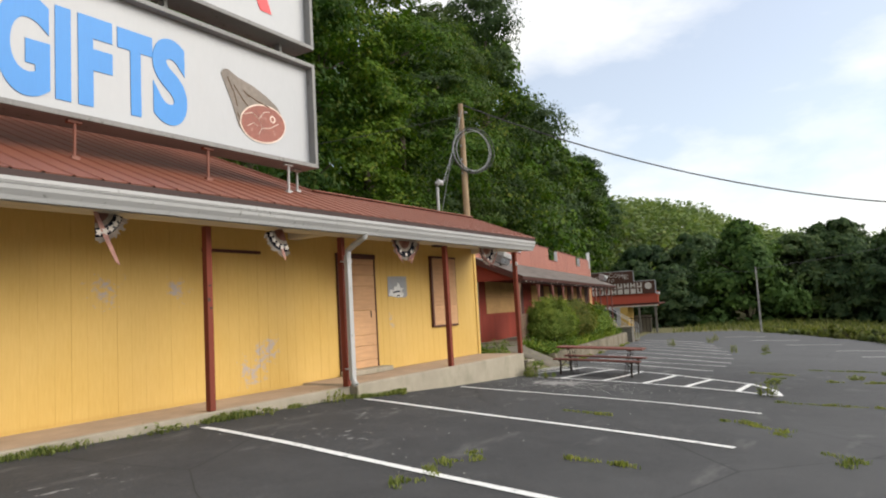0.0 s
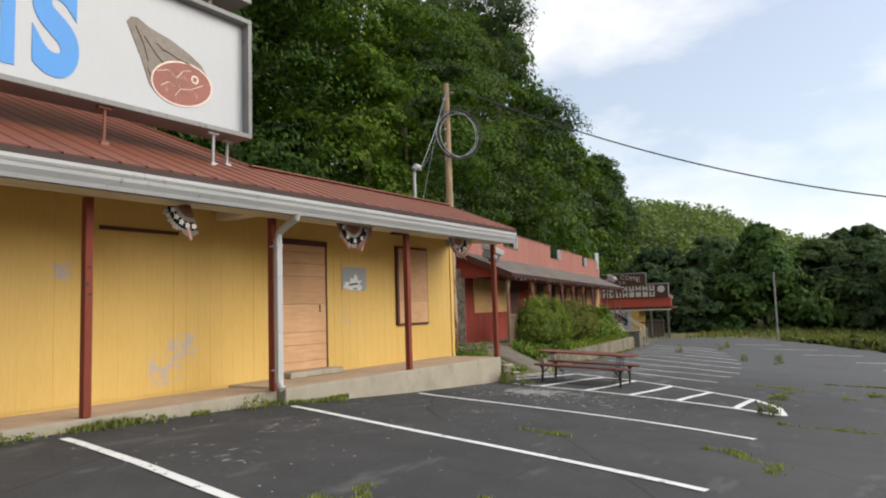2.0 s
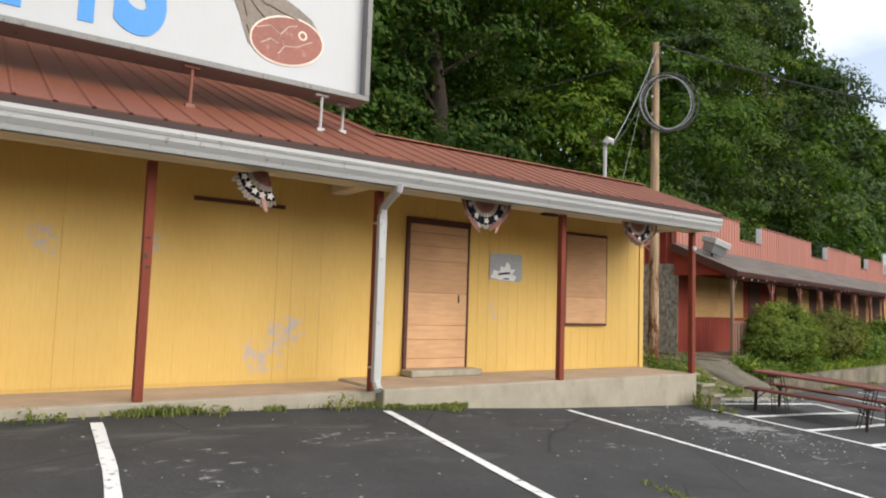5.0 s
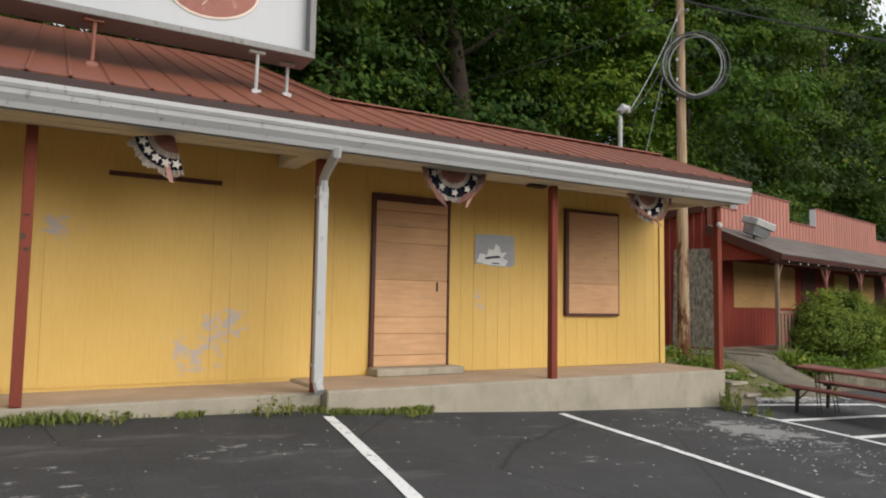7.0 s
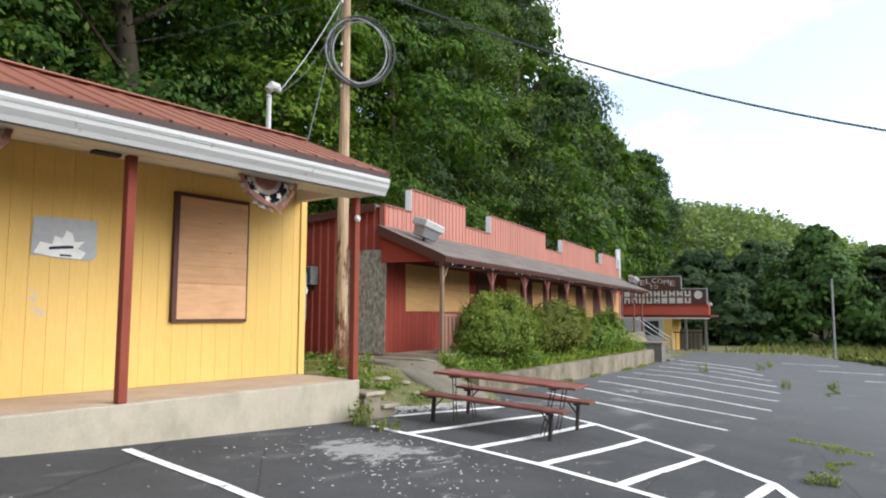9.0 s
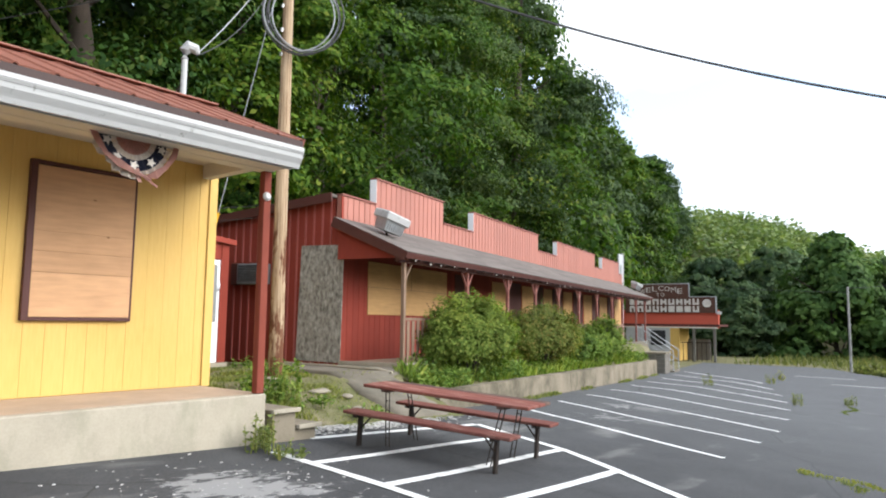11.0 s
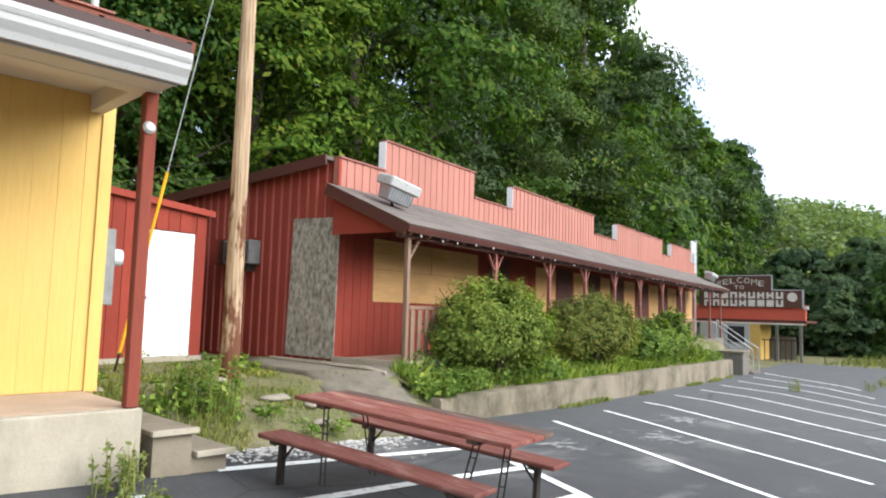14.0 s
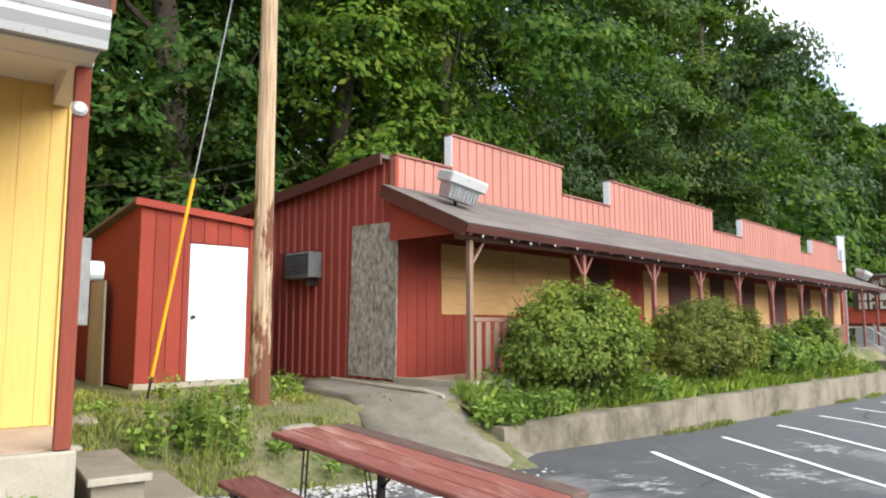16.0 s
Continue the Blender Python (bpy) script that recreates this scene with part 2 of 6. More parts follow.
def concrete_material(name, col, stain=(0.12, 0.115, 0.09), streak=0.5, run=(5, 5, 0.5), edges=(0.5, 0.75)):
    m, n, l, b = shader(name, 0.9, 0, 0.25)
    p = place(n, l)
    a, f = noise_of(n, l, p, 1.4, 6, 0.65), noise_of(n, l, p, 45, 4, 0.7)
    s = noise_of(n, l, place(n, l, run), 1.2, 8, 0.7)
    c = ramp(n, l, a, [(0.3, tuple(x * 0.8 for x in col)), (0.7, tuple(x * 1.12 for x in col))])
    c = mixed(n, l, 0.2, c, ramp(n, l, f, [(0.3, tuple(x * 0.6 for x in col)), (0.7, tuple(x * 1.25 for x in col))]))
    c = mixed(n, l, ramp(n, l, s, [(edges[0], (0, 0, 0)), (edges[1], (streak,) * 3)]), c, stain)
    l.new(c, b.inputs["Base Color"])
    bumped(n, l, b, f, 0.35, 0.006)
    return m


def plywood_material(name, col, knots=True):
    m, n, l, b = shader(name, 0.75, 0, 0.2)
    o = n.new("ShaderNodeObjectInfo")
    p = place(n, l, (1.5, 1.5, 14))
    g = noise_of(n, l, p, 1.6, 6, 0.6)
    a = noise_of(n, l, place(n, l), 1.6, 4)
    c = ramp(n, l, g, [(0.3, tuple(x * 0.78 for x in col)), (0.7, tuple(x * 1.1 for x in col))])
    c = mixed(n, l, 0.35, c, ramp(n, l, a, [(0.3, tuple(x * 0.7 for x in col)), (0.7, tuple(x * 1.2 for x in col))]))
    c = mixed(n, l, 1.0, c, ramp(n, l, o.outputs["Random"], [(0, (0.88, 0.86, 0.84)), (1, (1.1, 1.08, 1.05))]), "MULTIPLY")
    if knots:
        v = n.new("ShaderNodeTexVoronoi")
        v.inputs["Scale"].default_value = 3.1
        l.new(place(n, l, (1, 1, 1.9)), v.inputs["Vector"])
        c = mixed(n, l, ramp(n, l, v.outputs["Distance"], [(0.035, (0.75, 0.75, 0.75)), (0.075, (0, 0, 0))]), c, (0.13, 0.055, 0.02))
    l.new(c, b.inputs["Base Color"])
    bumped(n, l, b, g, 0.2, 0.004)
    return m


def osb_material():
    m, n, l, b = shader("strand_board", 0.9, 0, 0.15)
    v = n.new("ShaderNodeTexVoronoi")
    v.inputs["Scale"].default_value = 22
    l.new(place(n, l, (1, 1, 0.6)), v.inputs["Vector"])
    w = noise_of(n, l, place(n, l, (1, 1, 0.5)), 15, 6, 0.7)
    c = ramp(n, l, w, [(0.34, (0.10, 0.09, 0.074)), (0.5, (0.30, 0.28, 0.235)), (0.66, (0.50, 0.475, 0.41))])
    g = n.new("ShaderNodeRGBToBW")
    l.new(v.outputs["Color"], g.inputs[0])
    c = mixed(n, l, 0.4, c, ramp(n, l, g.outputs[0], [(0.2, (0.06, 0.055, 0.045)), (0.8, (0.34, 0.325, 0.28))]))
    l.new(c, b.inputs["Base Color"])
    bumped(n, l, b, w, 0.5, 0.008)
    return m


def yellow_material():
    """Yellow paint with bare lilac-grey peeling spots."""
    m, n, l, b = shader("yellow_paint", 0.62, 0, 0.35)
    p = place(n, l)
    big = noise_of(n, l, p, 0.8, 4)
    fine = noise_of(n, l, place(n, l, (7, 7, 0.8)), 5, 6, 0.6)
    c = ramp(n, l, big, [(0.3, (0.575, 0.365, 0.085)), (0.7, (0.64, 0.422, 0.125))])
    c = mixed(n, l, 0.3, c, ramp(n, l, fine, [(0.3, (0.51, 0.318, 0.08)), (0.7, (0.67, 0.46, 0.155))]))
    spots = None
    for x, z, r, s in ((-9.75, 1.62, 0.5, 1), (-8.65, 1.62, 0.4, 1), (-7.3, 0.3, 0.6, 1), (-6.9, 0.7, 0.42, 1), (-3.62, 1.0, 0.2, 1), (-3.5, 0.82, 0.14, 1)):
        d = n.new("ShaderNodeVectorMath")
        d.operation = "DISTANCE"
        d.inputs[1].default_value = (x, 0, z)
        l.new(p, d.inputs[0])
        e = ramp(n, l, d.outputs["Value"], [(0, (0.3, 0.3, 0.3)), (min(1, r), (0, 0, 0))])
        spots = e if spots is None else mixed(n, l, 1.0, spots, e, "ADD")
    fl = noise_of(n, l, place(n, l, (1.0, 1.0, 1.5)), 6.5, 8, 0.72)
    mask = ramp(n, l, mixed(n, l, 1.0, spots, fl, "ADD"), [(0.71, (0, 0, 0)), (0.80, (0.8, 0.8, 0.8))])
    c = mixed(n, l, mask, c, (0.39, 0.36, 0.37))
    l.new(c, b.inputs["Base Color"])
    bumped(n, l, b, fine, 0.2, 0.005)
    return m


M_YELLOW = yellow_material()
M_RED = paint("dark_red_paint", (0.235, 0.038, 0.022), 0.9, (0.14, 0.05, 0.035), 0.25, 0.16, by_object=0.1)
M_BATTEN = paint("rubbed_red_batten", (0.33, 0.085, 0.066), 0.65, (0.4, 0.2, 0.16), 0.3, 0.15)
M_POST = paint("post_red_paint", (0.19, 0.042, 0.024), 0.88, (0.30, 0.14, 0.10), 0.15, 0.22)
M_SALMON = paint("salmon_red_paint", (0.35, 0.142, 0.105), 0.6, (0.55, 0.3, 0.24), 0.2, 0.1, by_object=0.07)
M_TRIMRED = paint("faded_trim_paint", (0.235, 0.085, 0.066), 0.7, (0.4, 0.28, 0.22), 0.5, 0.2)
M_DARKTRIM = paint("dark_brown_trim", (0.075, 0.022, 0.016), 0.6, (0.16, 0.09, 0.06), 0.3, 0.2)
M_DRIP = paint("dark_drip_edge", (0.035, 0.014, 0.011), 0.6, (0.07, 0.03, 0.025), 0.2, 0.2)
M_ROOF = paint("red_metal_roof", (0.215, 0.076, 0.047), 0.5, (0.30, 0.13, 0.088), 0.35, 0.15, (3, 0.6, 3))
M_WHITE = paint("white_painted_metal", (0.42, 0.42, 0.415), 0.45, (0.21, 0.21, 0.19), 0.5, 0.08, (1, 9, 9))
M_CREAM = paint("cream_soffit_paint", (0.58, 0.54, 0.445), 0.7, (0.4, 0.34, 0.25), 0.2, 0.07)
M_DOORWHITE = paint("white_door_paint", (0.80, 0.81, 0.82), 0.5, (0.5, 0.5, 0.48), 0.05, 0.03)
M_PLY = plywood_material("tan_plywood", (0.57, 0.345, 0.19))
M_PLYY = plywood_material("yellow_plywood", (0.55, 0.335, 0.145))
M_OSB = osb_material()
M_SLAB = concrete_material("porch_concrete", (0.365, 0.325, 0.253), (0.20, 0.20, 0.14), 0.6, (2.2, 2.2, 0.9), (0.5, 0.72))
M_SLABTOP = concrete_material("worn_porch_floor", (0.43, 0.32, 0.228), (0.27, 0.22, 0.165), 0.5, (1.5, 2.5, 1), (0.46, 0.7))
M_WALLCON = concrete_material("retaining_concrete", (0.23, 0.197, 0.145), (0.06, 0.054, 0.033), 0.85, (0.9, 0.9, 0.8), (0.46, 0.68))
M_STONE = concrete_material("grey_blockwork", (0.17, 0.157, 0.135), (0.07, 0.07, 0.06), 0.6)
M_PATH = concrete_material("old_path_concrete", (0.185, 0.162, 0.127), (0.085, 0.078, 0.058), 0.7, (1.5, 1.5, 1.5), (0.42, 0.68))
M_ASPHALT = asphalt_material()
M_GROUND = ground_material()
M_LINE = paint("worn_line_paint", (0.74, 0.74, 0.72), 0.8, (0.10, 0.10, 0.10), 0.62, 0.08, (1, 1, 1), 3)
M_SHINGLE = paint("brown_grey_shingles", (0.125, 0.105, 0.092), 0.9, (0.2, 0.18, 0.16), 0.3, 0.22, (2, 2, 2), by_object=0.16)
M_OLDWOOD = paint("grey_brown_wood", (0.19, 0.125, 0.085), 0.85, (0.3, 0.24, 0.18), 0.3, 0.25, (14, 14, 0.7))
M_POLE = pole_material()
M_TABLE = plank_material("red_stained_plank", (0.06, 0.021, 0.017), (0.16, 0.058, 0.044), (0.36, 0.24, 0.195))
M_TABLEGREY = plank_material("bare_grey_plank", (0.03, 0.02, 0.017), (0.08, 0.052, 0.042), (0.2, 0.15, 0.12))
M_STEEL = plain("dark_rusty_steel", (0.045, 0.035, 0.03), 0.6, 0.6, 0.4)
M_WIRE = plain("grey_cable", (0.06, 0.06, 0.062), 0.6)
M_WIREL = plain("light_cable", (0.32, 0.33, 0.34), 0.5)
M_GALV = plain("galvanised_metal", (0.42, 0.43, 0.44), 0.5, 0.7, 0.15)
M_SIGNFRAME = paint("grey_sign_frame", (0.23, 0.228, 0.22), 0.6, (0.07, 0.065, 0.05), 0.5, 0.2)
M_SIGN = paint("white_sign_face", (0.43, 0.44, 0.455), 0.35, (0.52, 0.52, 0.51), 0.12, 0.03, (3, 3, 1))
M_BLUE = paint("blue_sign_vinyl", (0.03, 0.235, 0.62), 0.4, (0.15, 0.36, 0.66), 0.1, 0.06)
M_REDLET = paint("red_sign_vinyl", (0.68, 0.05, 0.06), 0.4, (0.7, 0.2, 0.2), 0.05, 0.06)
M_HAM = paint("brown_painted_rind", (0.195, 0.16, 0.13), 0.5, (0.3, 0.25, 0.2), 0.35, 0.35, (3, 3, 3))
M_HAMFACE = paint("pink_painted_meat", (0.27, 0.085, 0.058), 0.5, (0.42, 0.2, 0.15), 0.45, 0.3, (3, 3, 3))
M_HAMRIM = plain("cream_painted_fat", (0.76, 0.62, 0.52), 0.5)
M_POSTER = paint("silver_poster_paper", (0.30, 0.31, 0.325), 0.35, (0.2, 0.2, 0.22), 0.2, 0.12, (2, 2, 2))
M_POSTERW = plain("white_poster_print", (0.66, 0.66, 0.65), 0.5)
M_NAVY = plain("navy_cloth", (0.018, 0.022, 0.045), 0.9, 0, 0.3)
M_CLOTHW = plain("dirty_white_cloth", (0.58, 0.53, 0.48), 0.9, 0, 0.18)
M_CLOTHR = plain("faded_red_cloth", (0.38, 0.20, 0.165), 0.9, 0, 0.25)
M_GUARD = plain("yellow_plastic_guard", (0.80, 0.42, 0.015), 0.45)
M_ACGREY = plain("grey_appliance_metal", (0.20, 0.205, 0.20), 0.6, 0.2, 0.2)
M_DARK = plain("dark_grille", (0.02, 0.02, 0.02), 0.7)
M_GLASS = plain("lamp_lens", (0.55, 0.57, 0.58), 0.15)
M_BROWNSIGN = plain("brown_sign_board", (0.085, 0.035, 0.022), 0.6)
M_FASCIARED = paint("orange_red_fascia", (0.42, 0.07, 0.035), 0.6, (0.3, 0.1, 0.08), 0.1, 0.1)
M_BARK = paint("dark_bark", (0.06, 0.045, 0.034), 0.95, (0.11, 0.095, 0.075), 0.5, 0.35, (7, 7, 1.2))
M_LEAF = leafy("tree_leaves", (0.020, 0.048, 0.009), (0.062, 0.118, 0.020))
M_MAPLE = leafy("maple_leaves", (0.024, 0.058, 0.007), (0.092, 0.162, 0.018))
M_COOL = leafy("dull_green_leaves", (0.027, 0.050, 0.022), (0.070, 0.106, 0.045), (0.09, 0.11, 0.055))
M_PYRAMID = leafy("pyramid_tree_leaves", (0.034, 0.070, 0.022), (0.085, 0.150, 0.045), (0.1, 0.13, 0.05))
# lighter, cooler green paints distance haze into the trees past the lot
M_HAZETREE = leafy("haze_tinted_tree_leaves", (0.036, 0.064, 0.032), (0.080, 0.122, 0.056), (0.1, 0.11, 0.06))
M_SCRUB = leafy("dull_scrub_leaves", (0.065, 0.085, 0.032), (0.16, 0.18, 0.07), (0.22, 0.2, 0.1))
M_LEAF2 = leafy("bush_leaves", (0.092, 0.138, 0.023), (0.225, 0.28, 0.052), (0.31, 0.27, 0.07))
M_RUSTY = leafy("rusty_bush_leaves", (0.078, 0.105, 0.022), (0.185, 0.21, 0.048), (0.33, 0.17, 0.065))
M_WEED = leafy("weed_leaves", (0.06, 0.112, 0.02), (0.19, 0.27, 0.06), (0.27, 0.25, 0.07))
M_GRASS = leafy("dry_grass", (0.09, 0.12, 0.03), (0.25, 0.275, 0.085), (0.40, 0.33, 0.15))
# pale greens carry the distance haze of the far hill
M_HAZELEAF = leafy("haze_tinted_leaves", (0.12, 0.162, 0.078), (0.19, 0.24, 0.108), (0.22, 0.23, 0.1))
M_CHIP = plain("dusty_grey_chips", (0.27, 0.265, 0.25), 0.9, 0, 0.4)
M_BANKSTONE = plain("dull_tan_stone", (0.25, 0.22, 0.17), 0.95, 0, 0.35)
M_GRAVEL = plain("pale_gravel", (0.42, 0.41, 0.39), 0.9, 0, 0.35)

# ---- mesh helpers ----
def link_bm(name, bm, mat, parent=None, label="", smooth=False):
    me = bpy.data.meshes.new(name)
    bmesh.ops.recalc_face_normals(bm, faces=bm.faces)
    bm.to_mesh(me)
    bm.free()
    if smooth:
        me.polygons.foreach_set("use_smooth", [True] * len(me.polygons))
    for mm in mat if isinstance(mat, (list, tuple)) else [mat]:
        me.materials.append(mm)
    ob = new(name, me)
    if parent is not None:
        ob.parent = parent
    if label:
        ob["label"] = label
    return ob


def part(name, bm, mat, parent, label="", smooth=False):
    return link_bm(name, bm, mat, parent, label, smooth)


def thing(name, label, category, m=None, group="", kind=""):
    ob = new(name)
    ob.empty_display_size = 0.2
    if m is not None:
        ob.matrix_world = m
    return tagged(ob, label, category, group, kind)


def add_box(bm, x0, x1, y0, y1, z0, z1, bevel=0.0, m=None):
    k = bmesh.new()
    bmesh.ops.create_cube(k, size=1)
    for v in k.verts:
        v.co = Vector(((x0 + x1) / 2 + v.co.x * (x1 - x0), (y0 + y1) / 2 + v.co.y * (y1 - y0), (z0 + z1) / 2 + v.co.z * (z1 - z0)))
    if bevel:
        bmesh.ops.bevel(k, geom=k.edges[:], offset=bevel, segments=1, affect="EDGES")
    merge(bm, k, m)
    return bm


def merge(bm, k, m=None):
    vs = [bm.verts.new(m @ v.co if m else v.co) for v in k.verts]
    k.verts.index_update()
    for f in k.faces:
        bm.faces.new([vs[v.index] for v in f.verts])
    k.free()


def box(x0, x1, y0, y1, z0, z1, bevel=0.0, m=None):
    return add_box(bmesh.new(), x0, x1, y0, y1, z0, z1, bevel, m)


def add_tube(bm, pts, radii, sides=8, cap=True):
    """A tube along points, with a radius for each."""
    rings = []
    pts = [Vector(p) for p in pts]
    for i, p in enumerate(pts):
        d = (pts[min(i + 1, len(pts) - 1)] - pts[max(i - 1, 0)]).normalized()
        q = d.to_track_quat("Z", "Y")
        r = radii[i] if isinstance(radii, (list, tuple)) else radii
        rings.append([bm.verts.new(p + q @ Vector((r * math.cos(2 * math.pi * k / sides), r * math.sin(2 * math.pi * k / sides), 0))) for k in range(sides)])
    for a, b in zip(rings, rings[1:]):
        for k in range(sides):
            bm.faces.new((a[k], a[(k + 1) % sides], b[(k + 1) % sides], b[k]))
    if cap:
        bm.faces.new(rings[0][::-1])
        bm.faces.new(rings[-1])
    return bm


def tube(pts, radii, sides=8, cap=True):
    return add_tube(bmesh.new(), pts, radii, sides, cap)


def flat(points, thick, m=None):
    """A plate from an outline in x, z; it reaches from y = 0 to y = -thick."""
    bm = bmesh.new()
    a = [bm.verts.new((x, 0, z)) for x, z in points]
    b = [bm.verts.new((x, -thick, z)) for x, z in points]
    bm.faces.new(a)
    bm.faces.new(b[::-1])
    for i in range(len(a)):
        j = (i + 1) % len(a)
        bm.faces.new((a[i], b[i], b[j], a[j]))
    if m:
        bm.transform(m)
    return bm


def mesh_np(name, verts, quads, mat, parent=None, smooth=False):
    me = bpy.data.meshes.new(name)
    nv, nf = len(verts), len(quads)
    k = quads.shape[1]
    me.vertices.add(nv)
    me.vertices.foreach_set("co", np.asarray(verts, dtype=np.float32).ravel())
    me.loops.add(nf * k)
    me.loops.foreach_set("vertex_index", np.asarray(quads, dtype=np.int32).ravel())
    me.polygons.add(nf)
    me.polygons.foreach_set("loop_start", np.arange(0, nf * k, k, dtype=np.int32))
    if smooth:
        me.polygons.foreach_set("use_smooth", np.ones(nf, dtype=bool))
    me.update(calc_edges=True)
    me.materials.append(mat)
    ob = new(name, me)
    if parent is not None:
        ob.parent = parent
    return ob


# ---- terrain ----
def lot_z(x, y):
    z = np.interp(x, [-30, -14, -9.4, -6.3, -3.3, 0, 8.7, 20, 38, 60, 200], [-0.1, -0.1, -0.15, -0.22, -0.39, -0.53, -0.95, -1.3, -1.65, -1.9, -2.6])
    return z + 0.053 * (np.clip(y, -12, 0) + 1.3)


def smooth01(a):
    a = np.clip(a, 0, 1)
    return a * a * (3 - 2 * a)


B2 = pose(4.40, 2.52, 0, 0, 0, 11.7)
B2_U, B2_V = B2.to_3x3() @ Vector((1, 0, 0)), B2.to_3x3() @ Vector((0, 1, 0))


def local_b2(x, y):
    dx, dy = x - 4.40, y - 2.52
    return dx * B2_U.x + dy * B2_U.y, dx * B2_V.x + dy * B2_V.y


def terrain_z(x, y):
    u, v = local_b2(x, y)
    low = lot_z(x, y) - 0.06
    # terrace between and under the buildings
    up = np.where(u < -0.6, smooth01((y + 1.0) / 2.1), smooth01((v + 2.2) / 0.6)) * (1 - smooth01((u - 21) / 5))
    z = low + (np.maximum(-0.1, low) - low) * up
    # wooded slope behind
    z = z + 0.25 * np.clip(v - 8, 0, 26)
    # far hill
    z = z + 13.4 * np.exp(-(((x - 124) / 34) ** 2) - ((y - 34) / 25) ** 2) + 5 * smooth01((x - 62) / 45) + 4 * smooth01((-y - 48) / 40)
    return z

# ---- ground and lot ----
gx = np.unique(np.concatenate([np.linspace(-400, -40, 19), np.linspace(-40, -4, 19), np.linspace(-4, 9, 53), np.linspace(9, 70, 62), np.linspace(70, 170, 51), np.linspace(170, 900, 25)]))
gy = np.unique(np.concatenate([np.linspace(-500, -60, 19), np.linspace(-60, -6, 28), np.linspace(-6, 9, 61), np.linspace(9, 90, 55), np.linspace(90, 600, 20)]))
GX, GY = np.meshgrid(gx, gy, indexing="ij")
GZ = terrain_z(GX, GY)
ids = np.arange(GX.size).reshape(GX.shape)
quads = np.stack([ids[:-1, :-1], ids[1:, :-1], ids[1:, 1:], ids[:-1, 1:]], -1).reshape(-1, 4)
ground = mesh_np("ground", np.stack([GX, GY, GZ], -1).reshape(-1, 3), quads, M_GROUND, smooth=True)
tagged(ground, "grassy earth with bare patches rising behind the buildings", "ground", kind="structure")


def lot_edge(x):
    if x < -0.3:
        return -0.9
    if x < 4.9:
        return -0.58 + 0.07 * math.sin(x * 2.3) + 0.75 * float(smooth01((x - 3.2) / 1.7))
    return 0.1 + (x - 4.6) * 0.207


lx = np.unique(np.concatenate([np.linspace(-60, -14, 12), np.linspace(-14, 10, 97), np.linspace(10, 40, 61)]))
lv, lq = [], []
steps = np.concatenate([np.linspace(0, 0.25, 24), np.linspace(0.25, 1, 24)[1:]])
for x in lx:
    e = lot_edge(x)
    f = np.interp(x, [-60, 10, 20.3, 29, 35.5, 40], [-22, -14.5, -10.4, -7.1, -2.9, 0.9])
    for s in steps:
        y = e + (f - e) * s
        lv.append((x, y, float(lot_z(x, y)) + 0.006 * math.sin(x * 1.7 + y * 0.9) * (1 if y < -1.5 else 0)))
ns = len(steps)
for i in range(len(lx) - 1):
    for j in range(ns - 1):
        a = i * ns + j
        lq.append((a, a + 1, a + ns + 1, a + ns))
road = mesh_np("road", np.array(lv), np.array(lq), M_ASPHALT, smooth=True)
tagged(road, "cracked dark asphalt parking lot with chalky scuffs", "parking lot", kind="structure")


def stripe(points, width, group="parking lines"):
    """A painted line laid over the asphalt."""
    bm = bmesh.new()
    prev = None
    total = []
    for (ax, ay), (bx, by) in zip(points, points[1:]):
        n = max(2, int(math.hypot(bx - ax, by - ay) / 0.3))
        total += [(ax + (bx - ax) * i / n, ay + (by - ay) * i / n) for i in range(n)]
    total.append(points[-1])
    for i, (x, y) in enumerate(total):
        ax, ay = total[max(0, i - 1)]
        bx, by = total[min(len(total) - 1, i + 1)]
        d = math.hypot(bx - ax, by - ay)
        nx, ny = -(by - ay) / d * width / 2, (bx - ax) / d * width / 2
        w = 1 + 0.05 * math.sin(i * 1.9)
        pair = []
        for s in (1, -1):
            px, py = x + s * nx * w, y + s * ny * w
            z = float(lot_z(px, py)) + 0.006 * math.sin(px * 1.7 + py * 0.9) * (1 if py < -1.5 else 0)
            pair.append(bm.verts.new((px, py, z + 0.009)))
        if prev:
            bm.faces.new((prev[0], prev[1], pair[1], pair[0]))
        prev = pair
    ob = link_bm("parking_line", bm, M_LINE)
    return tagged(ob, "worn white painted parking line on asphalt", "road marking", group, "structure")


for line in (((-12.4, -1.4), (-13.15, -6.8)), ((-9.31, -1.35), (-9.44, -2.9), (-9.62, -4.3), (-9.8, -5.5), (-10.0, -6.8)),
             ((-6.25, -1.4), (-6.4, -2.5), (-6.54, -3.5), (-6.73, -4.75), (-6.93, -5.9), (-7.14, -7.05)), ((-3.29, -1.4), (-3.31, -2.9), (-3.41, -4.2), (-3.57, -5.4), (-3.75, -6.15), (-3.96, -6.86))):
    stripe(list(line), 0.105)
HATCH_FRONT = [(-0.24, -1.6), (-0.28, -2.66), (-0.31, -3.2), (-0.4, -4.1), (-0.56, -5.0), (-0.77, -5.98), (-1.1, -6.75)]
HATCH_BACK = [(3.62, -1.33), (3.33, -2.18), (2.96, -3.1), (2.4, -4.06), (1.8, -5.02), (0.98, -5.96), (-0.1, -6.55), (-1.12, -6.78)]
stripe(HATCH_FRONT, 0.11, "hatched island lines")
stripe(HATCH_BACK, 0.11, "hatched island lines")
